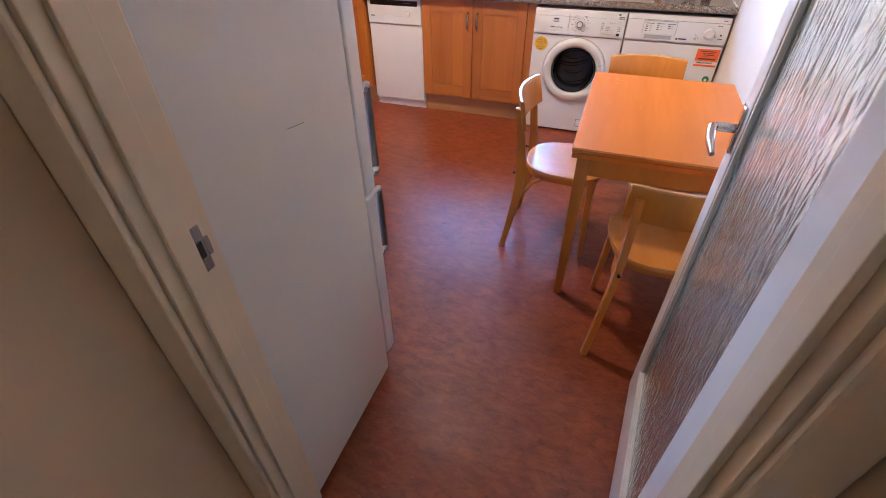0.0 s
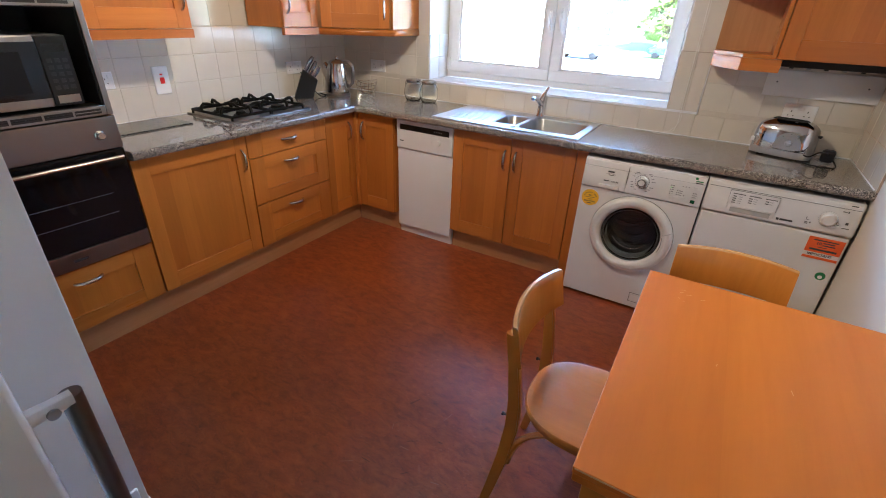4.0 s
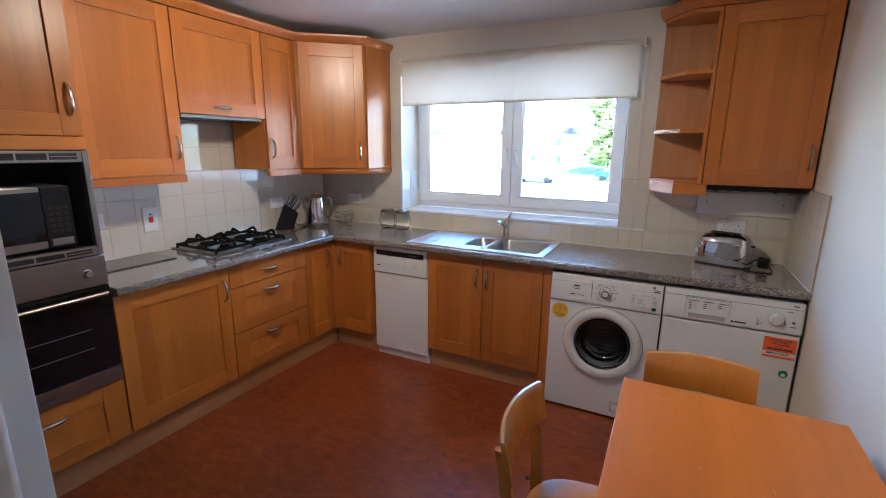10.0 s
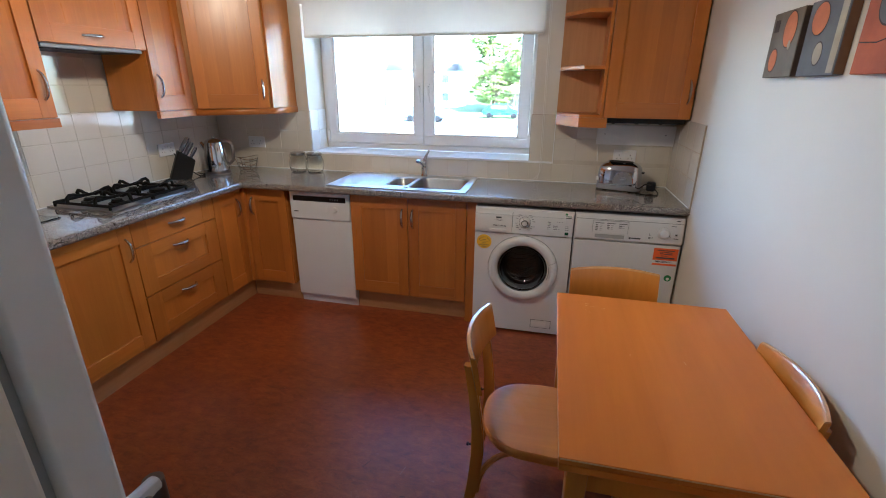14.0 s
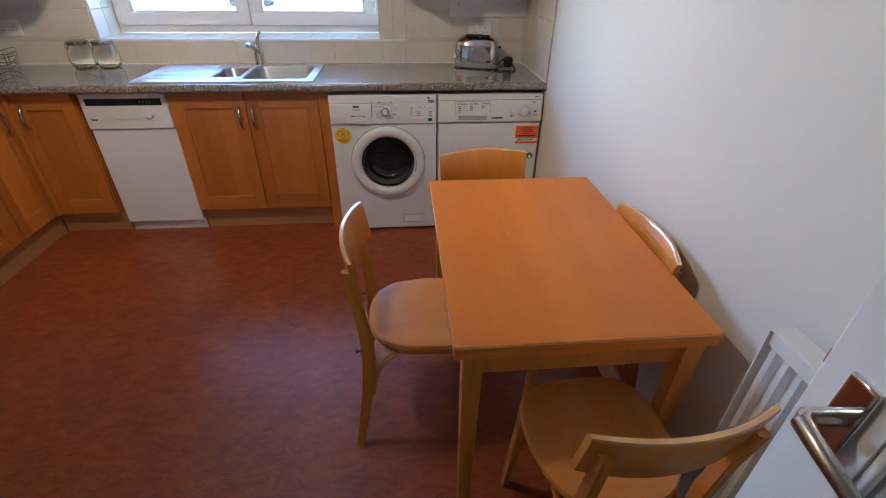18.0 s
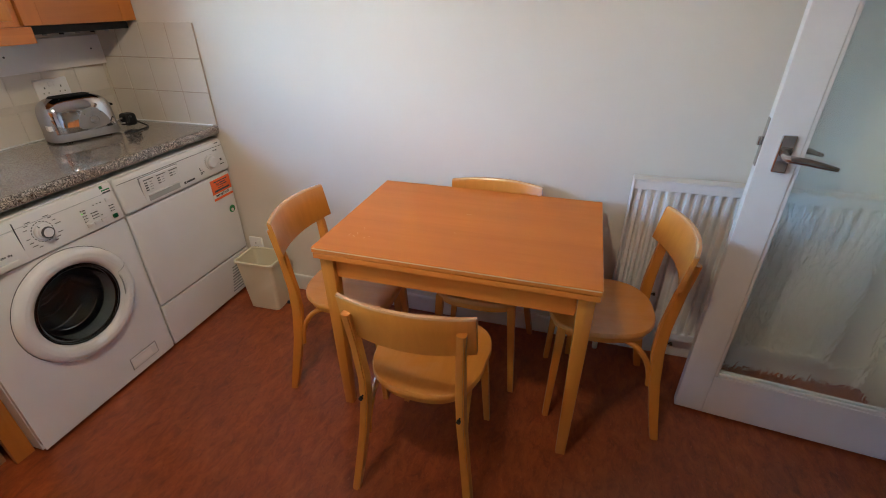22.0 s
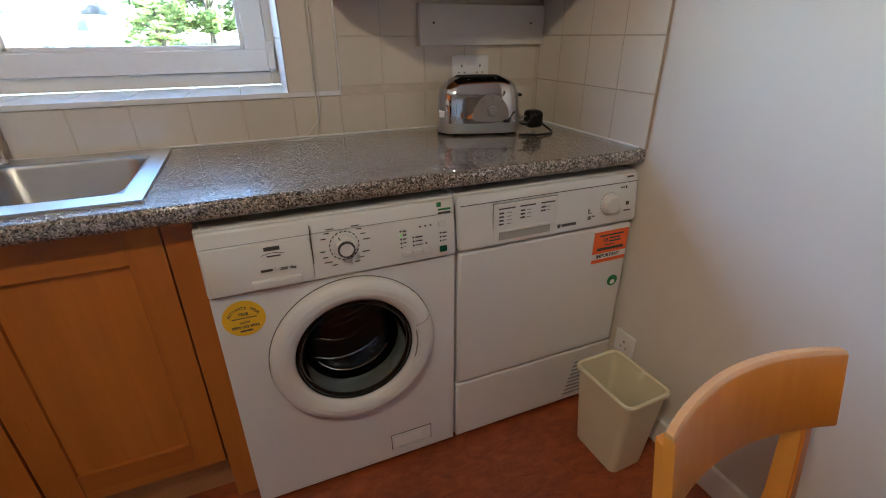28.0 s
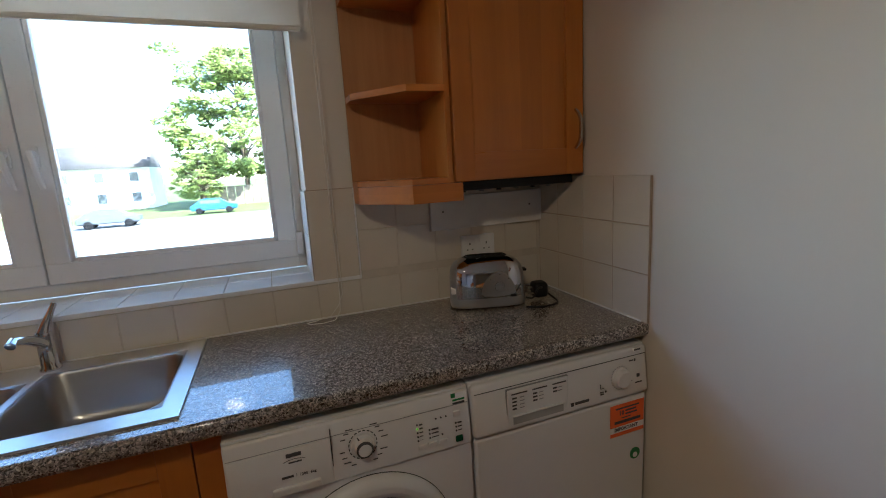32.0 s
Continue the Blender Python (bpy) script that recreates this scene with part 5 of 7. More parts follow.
    for x0, x1, z0, z1 in ((0.482, 0.574, 0.656, 0.661), (0.520, 0.562, 0.645, 0.650), (0.520, 0.566, 0.634, 0.639), (0.505, 0.540, 0.624, 0.627), (0.478, 0.580, 0.608, 0.617)):
        part("text_bar", B(x0, x1, -0.0042, -0.0035, z0, z1), M_INK, st)
    pl = part("sticker", B(0.462, 0.594, -0.0034, -0.0021, 0.572, 0.597), M_PAPER, d, "white sticker lettered important")
    text_part("IMPORTANT", 0.0165, M_INK, pl, at_front(0.524, -0.0037, 0.588), "lettering")
    part("band", B(0.462, 0.594, -0.0042, -0.0034, 0.566, 0.578), M_ORANGE, pl)
    part("green_mark", lathe(bmesh.new(), [(0.020, -0.0021), (0.020, -0.0032)], 28, (0.562, 0, 0.487), "y"), M_GREEN, d, "round green mark")
    part("green_mark_core", lathe(bmesh.new(), [(0.009, -0.0030), (0.009, -0.0040)], 20, (0.562, 0, 0.482), "y"), M_PAPER, d)
    for k in range(9):
        part("vent_slot", B(0.425 + k * 0.004, 0.588, -0.002, 0.001, 0.040 + k * 0.0165, 0.0475 + k * 0.0165, bevel=0.002), M_GREY, low)
    return w


tumble_dryer()


def dishwasher():
    w = thing("dishwasher", "slim white dishwasher with a black control strip", "dishwasher", pose(-2.555, -0.528, 0))
    W = 0.455
    part("body", B(0.002, W - 0.002, 0.020, 0.50, 0.05, 0.848), M_APPL, w)
    d = part("door", B(0.002, W - 0.002, 0.0, 0.020, 0.070, 0.662, bevel=0.005), M_APPL, w)
    f = part("control_panel", B(0.002, W - 0.002, -0.012, 0.020, 0.665, 0.858, bevel=0.006, seg=3), M_APPL2, w)
    part("handle_slot", B(0.030, W - 0.030, -0.0135, -0.0120, 0.795, 0.832), M_BLACK, f, "black control strip")
    part("handle_recess", B(0.150, 0.290, -0.0150, -0.0120, 0.720, 0.795, bevel=0.003), M_APPL2, f)
    part("knob", lathe(bmesh.new(), [(0.019, -0.012), (0.019, -0.020), (0.016, -0.026)], 24, (0.345, 0, 0.745), "y"), M_APPL2, f)
    part("badge", B(0.030, 0.062, -0.0130, -0.0120, 0.715, 0.722), M_INK, f)
    for k in range(4):
        part("indicator", B(0.310 + k * 0.018, 0.316 + k * 0.018, -0.0142, -0.0135, 0.812, 0.816), M_PAPER, f)
    part("kick_panel", B(0.002, W - 0.002, 0.030, 0.048, 0.0, 0.064, bevel=0.003), M_APPL2, w)
    return w


dishwasher()


# ---- sink and tap ----
def sink():
    s = thing("sink", "stainless steel inset sink with a main bowl, half bowl and drainer", "sink", pose(0, 0, TZ + 0.0005))
    bowls = [(-1.700, -1.345, -0.485, -0.115, 0.15), (-1.880, -1.722, -0.440, -0.165, 0.11)]
    X0, X1, Y0, Y1 = -2.262, -1.300, -0.548, -0.030
    bm = bmesh.new()
    xs = sorted({X0, X1, *(b[0] for b in bowls), *(b[1] for b in bowls)})
    ys = sorted({Y0, Y1, *(b[2] for b in bowls), *(b[3] for b in bowls)})
    for a, b in zip(xs, xs[1:]):
        for c, e in zip(ys, ys[1:]):
            mx, my = (a + b) / 2, (c + e) / 2
            if not any(q[0] < mx < q[1] and q[2] < my < q[3] for q in bowls):
                bm.faces.new([bm.verts.new(p) for p in ((a, c, 0.006), (b, c, 0.006), (b, e, 0.006), (a, e, 0.006))])
    rim = [(X0, Y0), (X1, Y0), (X1, Y1), (X0, Y1)]
    for i in range(4):
        (ax, ay), (bx, by) = rim[i], rim[(i + 1) % 4]
        bm.faces.new([bm.verts.new(p) for p in ((ax, ay, 0.0), (bx, by, 0.0), (bx, by, 0.006), (ax, ay, 0.006))])
    part("deck", bm, M_SINK, s, smooth=None)
    for q in bowls:
        bm = bmesh.new()
        cx, cy, hx, hy = (q[0] + q[1]) / 2, (q[2] + q[3]) / 2, (q[1] - q[0]) / 2, (q[3] - q[2]) / 2

        def ring(sx, sy, z, r):
            pts = []
            for k, (ux, uy) in enumerate(((1, 1), (-1, 1), (-1, -1), (1, -1))):
                for j in range(6):
                    a = radians(90 * k + 18 * j)
                    pts.append(bm.verts.new((cx + ux * (sx - r) + r * math.cos(a), cy + uy * (sy - r) + r * math.sin(a), z)))
            return pts
        steps = [(hx + 0.002, hy + 0.002, 0.0065, 0.004), (hx - 0.004, hy - 0.004, 0.004, 0.045), (hx - 0.008, hy - 0.008, -0.004, 0.050), (hx - 0.020, hy - 0.020, -q[4] + 0.03, 0.055), (hx - 0.034, hy - 0.034, -q[4] + 0.008, 0.055), (hx - 0.06, hy - 0.06, -q[4], 0.05), (0.03, 0.03, -q[4] - 0.004, 0.029)]
        rings = [ring(*a) for a in steps]
        for a, b in zip(rings, rings[1:]):
            for k in range(24):
                bm.faces.new((a[k], a[(k + 1) % 24], b[(k + 1) % 24], b[k]))
        bm.faces.new(rings[-1])
        bowl = part("bowl", bm, M_BOWLSHADE, s)
        part("waste", lathe(bmesh.new(), [(0.030, -q[4] - 0.003), (0.030, -q[4] + 0.001), (0.022, -q[4] + 0.001)], 20, (cx, cy, 0)), M_CHROME, bowl)
    for k in range(11):
        y = -0.46 + k * 0.036
        part("drainer_rib", tube(bmesh.new(), [(-2.215, y, 0.0022), (-2.19, y, 0.0036), (-1.95, y, 0.0036), (-1.925, y, 0.0022)], 0.0045, 8), M_SINK, s)
    part("overflow_cover", lathe(bmesh.new(), [(0.017, 0.006), (0.017, 0.009), (0.013, 0.010)], 18, (-1.712, -0.50, 0)), M_CHROME, s)
    return s


sink()
tap = thing("mixer_tap", "chrome single-lever mixer tap behind the sink", "tap", pose(-1.700, -0.072, TZ + 0.007))
part("body", lathe(bmesh.new(), [(0.026, 0), (0.026, 0.006), (0.021, 0.012), (0.020, 0.090), (0.022, 0.100), (0.020, 0.112)], 24), M_CHROME, tap)
part("spout", tube(bmesh.new(), [(0, 0, 0.075), (0, -0.04, 0.098), (0.002, -0.10, 0.122), (0.003, -0.16, 0.138), (0.003, -0.175, 0.132)], [0.016, 0.015, 0.013, 0.012, 0.012], 12), M_CHROME, tap)
part("lever", tube(bmesh.new(), [(0, 0.0, 0.108), (0.006, 0.006, 0.128), (0.022, 0.012, 0.165), (0.034, 0.016, 0.190)], [0.017, 0.014, 0.009, 0.008], 10), M_CHROME, tap)

# ---- hob ----
hb = thing("gas_hob", "stainless steel gas hob with black pan supports", "hob", pose(-3.235, -1.165, TZ + 0.0005))
part("tray", B(-0.235, 0.215, -0.298, 0.298, 0.0, 0.008, bevel=0.004), M_STEEL, hb)
for k, (x, y, r) in enumerate(((-0.095, -0.15, 0.036), (-0.095, 0.13, 0.026), (0.085, -0.15, 0.030), (0.085, 0.13, 0.045))):
    b = part("burner", lathe(bmesh.new(), [(r + 0.014, 0.008), (r + 0.012, 0.016), (r, 0.018), (r, 0.024), (r - 0.006, 0.028)], 24, (x, y, 0)), M_IRON, hb)
    part("burner_cap", lathe(bmesh.new(), [(r - 0.004, 0.0275), (r - 0.003, 0.033), (r - 0.010, 0.035)], 24, (x, y, 0)), M_IRON, b)
for y0, y1 in ((-0.285, -0.012), (-0.004, 0.252)):
    bm = bmesh.new()
    cy = (y0 + y1) / 2
    zb, zt, rt = 0.030, 0.064, 0.0088
    tube(bm, [(-0.185, y0, zb), (0.185, y0, zb), (0.185, y1, zb), (-0.185, y1, zb)], rt, 6, closed=True)
    tube(bm, [(0.0, y0, zb), (0.0, y1, zb)], rt, 6)
    for cx in (-0.095, 0.092):
        for a in range(0, 360, 90):
            dx, dy = math.cos(radians(a)), math.sin(radians(a))
            L = 0.092 if abs(dx) > 0.5 else (y1 - y0) / 2
            tube(bm, [(cx + dx * L, cy + dy * L, zb), (cx + dx * L * 0.97, cy + dy * L * 0.97, zt - 0.008), (cx + dx * L * 0.86, cy + dy * L * 0.86, zt + 0.005), (cx + dx * L * 0.66, cy + dy * L * 0.66, zt + 0.002), (cx + dx * L * 0.45, cy + dy * L * 0.45, zt - 0.007), (cx + dx * 0.022, cy + dy * 0.022, zt - 0.010)], [rt, rt * 1.1, rt * 1.15, rt * 1.1, rt, rt * 0.8], 8)
    for x in (-0.185, 0.185):
        for y in (y0, y1):
            tube(bm, [(x, y, zb), (x, y, 0.008)], 0.007, 6)
    part("pan_support", bm, M_IRON, hb, "black cast pan support")
for k in range(4):
    part("knob", lathe(bmesh.new(), [(0.017, 0.008), (0.017, 0.014), (0.014, 0.030), (0.012, 0.032)], 16, (-0.14 + k * 0.075, 0.277, 0)), M_SATIN, hb)
gb = solo("chopping_board", B(-0.13, 0.13, -0.20, 0.20, 0, 0.006, bevel=0.002), M_BOARD, "smoked glass worktop saver lying on the worktop", "board", pose(-3.325, -1.80, TZ + 0.0005))

# ---- tiles: real pieces on the walls ----
def tile_mesh(w, h, t=0.007):
    bm = B(0, w, -t, 0, 0, h)
    edges = [e for e in bm.edges if all(v.co.y < -t / 2 for v in e.verts)]
    bmesh.ops.bevel(bm, geom=edges, offset=0.0016, segments=1, affect="EDGES")
    return finish(bm, "tile", M_TILE)


TILES = {}


def lay(parent, spans_x, spans_z, skip=lambda a, b, c, d: False):
    """Tiles between the joints of two lists, 3 mm apart, proud of the bed."""
    for x0, x1 in spans_x:
        for z0, z1 in spans_z:
            if x1 - x0 < 0.012 or skip(x0, x1, z0, z1):
                continue
            key = (round(x1 - x0, 3), round(z1 - z0, 3))
            if key not in TILES:
                TILES[key] = tile_mesh(key[0] - 0.0026, key[1] - 0.0026)
            ob = new("tile", TILES[key])
            ob.parent = parent
            ob.location = (x0 + 0.0013, -0.003 - random.random() * 0.0005, z0 + 0.0013)
            ob.rotation_euler = (random.uniform(-0.0016, 0.0016), 0, random.uniform(-0.0016, 0.0016))


def spans(a, b, start, step=0.1515):
    """Joints at start + k * step, cut to a..b."""
    k = math.floor((a - start) / step)
    cuts = [a]
    while start + k * step < b:
        if start + k * step > a + 0.004:
            cuts.append(start + k * step)
        k += 1
    cuts.append(b)
    return list(zip(cuts, cuts[1:]))


Z_ROWS = [(TZ, 1.067), (1.067, 1.2185), (1.2185, 1.370)]

# ---- sockets and switches ----
def socket(name, label, m, w=0.146, double=True, plug=False):
    s = thing(name, label, "socket", m)
    part("plate", B(-w / 2, w / 2, -0.010, 0, -0.043, 0.043, bevel=0.004), M_UPVC, s)
    for cx in ((-0.036, 0.036) if double else (0.0,)):
        part("pin_hole", B(cx - 0.0025, cx + 0.0025, -0.0108, -0.010, 0.004, 0.012), M_INK, s)
        for dx in (-0.011, 0.011):
            part("pin_hole", B(cx + dx - 0.003, cx + dx + 0.003, -0.0108, -0.010, -0.016, -0.012), M_INK, s)
        part("rocker", B(cx - 0.006 + (0.025 if cx < 0 else -0.025 if cx > 0 else 0.02), cx + 0.006 + (0.025 if cx < 0 else -0.025 if cx > 0 else 0.02), -0.014, -0.010, 0.012, 0.030, bevel=0.002), M_UPVC, s)
    return s


TL = LX + 0.0112     # tile face on the left wall
socket("wall_socket", "white double socket on the tiles above the toaster", pose(-0.302, -0.0112, 1.112))
socket("wall_socket", "white double socket on the tiles in the corner", pose(-3.120, -0.0112, 1.118))
socket("wall_socket", "white single socket beside the oven", pose(TL, -1.865, 1.140, 0, 0, 90), 0.086, False)
socket("wall_socket", "white socket beside the knife block", pose(TL, -0.580, 1.115, 0, 0, 90), 0.146, True)
s = socket("wall_socket", "white socket low on the wall behind the bin", pose(0.0, -0.668, 0.255, 0, 0, -90), 0.086, False)
s = socket("wall_socket", "white double socket low on the wall beside the fridge", pose(-1.861, -2.880, 0.185, 0, 0, 90), 0.146, True)
pg = thing("plug", "white plug in the low wall socket", "plug", pose(-1.851, -2.915, 0.18, 0, 0, 90))
part("body", B(-0.024, 0.024, -0.038, 0, -0.025, 0.024, bevel=0.008, seg=3), M_UPVC, pg)
part("cable", tube(bmesh.new(), [(0, -0.02, -0.024), (-0.01, -0.022, -0.07), (-0.06, -0.018, -0.12), (-0.14, -0.012, -0.17)], 0.0035, 6), M_UPVC, pg)
cs = thing("cooker_switch", "white cooker switch with a red rocker on the tiles", "switch", pose(TL, -1.570, 1.117, 0, 0, 90))
part("plate", B(-0.044, 0.044, -0.011, 0, -0.075, 0.075, bevel=0.004), M_UPVC, cs)
part("rocker", B(-0.012, 0.012, -0.018, -0.011, -0.018, 0.016, bevel=0.003), M_RED, cs, "red rocker")
part("neon", B(-0.008, 0.008, -0.0125, -0.011, 0.028, 0.036), M_RED, cs)

# ---- things on the worktop ----
def toaster():
    t = thing("toaster", "chrome two-slice toaster with grey ends", "toaster", pose(-0.334, -0.146, TZ, 0, 0, -17))
    L, D, H = 0.272, 0.160, 0.182

    def hull(bm, x0, x1, d, z0, z1, n=9, taper=1.0):
        """A loaf shape: bulging sides, rounded ends and shoulders."""
        rings = []
        for k in range(n):
            u = (k / (n - 1)) ** 0.6
            z = z0 + (z1 - z0) * u
            hy = d / 2 * (1 - u ** 5.0 * 0.46 * taper - u ** 2 * 0.05 * taper)
            hx = (x1 - x0) / 2 * (1 - u ** 7.0 * 0.36 * taper - u ** 2 * 0.03 * taper)
            ring = []
            for q in range(52):
                c, e = math.cos(2 * math.pi * q / 52), math.sin(2 * math.pi * q / 52)
                ring.append(bm.verts.new(((x0 + x1) / 2 + math.copysign(abs(c) ** 0.50, c) * hx, math.copysign(abs(e) ** 0.50, e) * hy, z)))
            rings.append(ring)
        for a, b in zip(rings, rings[1:]):
            for k in range(52):
                bm.faces.new((a[k], a[(k + 1) % 52], b[(k + 1) % 52], b[k]))
        bm.faces.new(rings[0][::-1])
        bm.faces.new(rings[-1])
        return bm
    part("base", hull(bmesh.new(), -L / 2 - 0.002, L / 2 + 0.002, D + 0.003, 0.008, 0.042, 3, 0.04), M_TOASTER, t, "silver grey plastic base")
    body = part("body", hull(bmesh.new(), -L / 2, L / 2, D, 0.041, H, 20), M_CHROME, t, "chrome shell with silver grey ends")
    body.data.materials.append(M_TOASTER)
    for f in body.data.polygons:
        if abs(f.normal.x) > 0.55 and abs(f.center.x) > L / 2 - 0.045:
            f.material_index = 1
    bm = bmesh.new()
    for s in (-1, 1):
        tube(bm, [(-0.084, 0, H - 0.003), (-0.070, s * 0.021, H), (0.0, s * 0.024, H + 0.0005), (0.066, s * 0.021, H), (0.080, 0, H - 0.003)], [0.003, 0.0045, 0.0045, 0.0045, 0.003], 8)
    box(bm, -0.072, 0.068, -0.022, 0.022, H - 0.006, H + 0.0022, bevel=0.001)
    part("top_trim", bm, M_BLACK, t, "black rim round the slots")
    for y in (-0.0115, 0.0115):
        part("slot", B(-0.068, 0.064, y - 0.008, y + 0.008, H + 0.0024, H + 0.0032), M_DRUM, t)
    panel = [(0.034 + (x - 0.034) * 1.36, 0.046 + (z - 0.041) * 1.15) for x, z in ((-0.014, 0.052), (-0.006, 0.044), (0.030, 0.041), (0.070, 0.044), (0.078, 0.052), (0.076, 0.072), (0.066, 0.094), (0.052, 0.111), (0.036, 0.118), (0.018, 0.114), (0.004, 0.102), (-0.008, 0.080))]
    bm = prism(bmesh.new(), panel, 0, 0.005)
    bmesh.ops.transform(bm, matrix=pose(0, -D / 2 + 0.003, 0, 90, 0, 0), verts=bm.verts)
    pn = part("control_panel", bm, M_TOASTER, t, "grey rounded control panel")
    yk = -D / 2 - 0.001
    kn = part("knob", lathe(bmesh.new(), [(0.0165, yk), (0.0165, yk - 0.007), (0.0135, yk - 0.010)], 24, (0.036, 0, 0.082), "y"), M_TOASTER, pn)
    part("knob_ring", lathe(bmesh.new(), [(0.0180, yk + 0.001), (0.0180, yk - 0.001), (0.0166, yk - 0.001)], 24, (0.036, 0, 0.082), "y"), M_INK, pn)
    part("grip", B(0.024, 0.048, yk - 0.015, yk - 0.009, 0.079, 0.085, bevel=0.002), M_TOASTER, kn)
    for k in range(3):
        a = radians(38 + 52 * k)
        part("button", lathe(bmesh.new(), [(0.0055, yk + 0.001), (0.0055, yk - 0.002)], 12, (0.036 + 0.030 * math.cos(a), 0, 0.085 + 0.030 * math.sin(a)), "y"), M_GREY, pn)
        part("dot", lathe(bmesh.new(), [(0.0018, yk + 0.001), (0.0018, yk - 0.0012)], 8, (0.036 + 0.041 * math.cos(a), 0, 0.085 + 0.041 * math.sin(a)), "y"), M_BLACK, pn)
    part("lever", B(L / 2 - 0.010, L / 2 + 0.014, -0.022, 0.012, 0.118, 0.128, bevel=0.004), M_BLACK, t)
    part("flex_exit", B(0.074, 0.096, -D / 2 - 0.009, -D / 2 + 0.006, 0.043, 0.053, bevel=0.003), M_BLACK, t)
    part("label", B(-L / 2 - 0.001, -L / 2 + 0.020, -D / 2 + 0.018, -D / 2 + 0.046, 0.060, 0.080, bevel=0.001), M_PAPER, t, "white label")
    for x in (-0.08, 0.08):
        part("foot", B(x - 0.012, x + 0.012, -0.05, 0.05, 0, 0.0085), M_BLACK, t)
    return t


toaster()
pl = thing("toaster_plug", "black plug and coiled flex beside the toaster", "plug", pose(-0.150, -0.205, TZ, 0, 0, -11))
part("plug", B(-0.022, 0.034, -0.032, 0.028, 0.012, 0.070, bevel=0.014, seg=3), M_BLACK, pl)
for a in ((-0.022, -0.004, 0.05), (-0.022, 0.010, 0.03), (-0.022, -0.016, 0.03)):
    part("pin", B(a[0] - 0.016, a[0] + 0.004, a[1] - 0.003, a[1] + 0.003, a[2] - 0.003, a[2] + 0.003), M_BRASS, pl)
pts = [(-0.085, -0.105, 0.046), (-0.060, -0.112, 0.044), (-0.030, -0.085, 0.066), (0.0, -0.045, 0.058), (0.010, -0.010, 0.045), (0.040, -0.030, 0.020), (0.052, -0.065, 0.0045), (0.020, -0.095, 0.0045), (-0.030, -0.105, 0.0045), (-0.085, -0.085, 0.0045)]
smooth_pts = []
for i in range(len(pts) - 1):
    p0, p1, p2, p3 = (Vector(pts[max(i - 1, 0)]), Vector(pts[i]), Vector(pts[i + 1]), Vector(pts[min(i + 2, len(pts) - 1)]))
    for k in range(5):
        u = k / 5
        smooth_pts.append(0.5 * ((2 * p1) + (p2 - p0) * u + (2 * p0 - 5 * p1 + 4 * p2 - p3) * u * u + (3 * p1 - p0 - 3 * p2 + p3) * u ** 3))
part("flex", tube(bmesh.new(), smooth_pts, 0.0036, 6), M_BLACK, pl)

k = thing("kettle", "polished chrome jug kettle on its base", "kettle", pose(-3.265, -0.335, TZ, 0, 0, 20) @ Matrix.Scale(1.10, 4))
part("base", lathe(bmesh.new(), [(0.082, 0), (0.084, 0.010), (0.076, 0.022)], 32), M_STEEL, k)
part("body", lathe(bmesh.new(), [(0.076, 0.022), (0.078, 0.05), (0.074, 0.12), (0.066, 0.19), (0.060, 0.215)], 36), M_CHROME, k)
part("lid", lathe(bmesh.new(), [(0.060, 0.215), (0.052, 0.226), (0.030, 0.236), (0.012, 0.240), (0.012, 0.252), (0.008, 0.256)], 32), M_CHROME, k)
part("spout", tube(bmesh.new(), [(-0.055, 0, 0.165), (-0.078, 0, 0.195), (-0.088, 0, 0.212)], [0.020, 0.016, 0.013], 10), M_CHROME, k)
part("handle", tube(bmesh.new(), [(0.050, 0, 0.218), (0.085, 0, 0.222), (0.112, 0, 0.200), (0.118, 0, 0.150), (0.110, 0, 0.090), (0.082, 0, 0.062)], [0.013, 0.013, 0.012, 0.012, 0.011, 0.010], 10), M_STEEL, k)
kb = thing("knife_block", "black knife block holding five steel-handled knives", "knife block", pose(-3.385, -0.585, TZ, 0, 0, 50) @ Matrix.Scale(1.12, 4))
bm = prism(bmesh.new(), [(-0.060, 0), (0.058, 0), (0.098, 0.115), (0.012, 0.178)], -0.045, 0.045)
bmesh.ops.transform(bm, matrix=pose(0, 0, 0, 90, 0, 0), verts=bm.verts)
bmesh.ops.bevel(bm, geom=bm.edges[:], offset=0.004, segments=2, affect="EDGES")
part("block", bm, M_BLACK, kb)
for i, (u, y, ln) in enumerate(((0.15, -0.022, 0.105), (0.15, 0.022, 0.10), (0.45, -0.024, 0.09), (0.45, 0.020, 0.09), (0.78, 0.0, 0.075))):
    b0 = Vector((0.012 + 0.086 * u, y, 0.178 - 0.063 * u))
    d = Vector((0.55, 0, 0.84)).normalized()
    part("knife_handle", tube(bmesh.new(), [b0 - d * 0.005, b0 + d * 0.02, b0 + d * ln * 0.7, b0 + d * ln], [0.010, 0.012, 0.0135, 0.009], 8, flat=0.75), M_KNIFE, kb, "steel knife handle")
wr = thing("wire_rack", "low chrome wire stand in the worktop corner", "rack", pose(-3.150, -0.135, TZ))
for z, f in ((0.018, 0.80), (0.055, 1.0), (0.098, 1.12)):
    part("wire", tube(bmesh.new(), [(0.085 * f * math.cos(radians(a)), 0.065 * f * math.sin(radians(a)), z + 0.012 * math.sin(radians(a * 2))) for a in range(0, 360, 15)], 0.0026, 6, closed=True), M_CHROME, wr)
for a in range(0, 360, 45):
    c, s_ = math.cos(radians(a)), math.sin(radians(a))
    part("wire", tube(bmesh.new(), [(0.066 * c, 0.050 * s_, 0.0026), (0.078 * c, 0.060 * s_, 0.04), (0.095 * c, 0.073 * s_, 0.098)], 0.0022, 6), M_CHROME, wr)
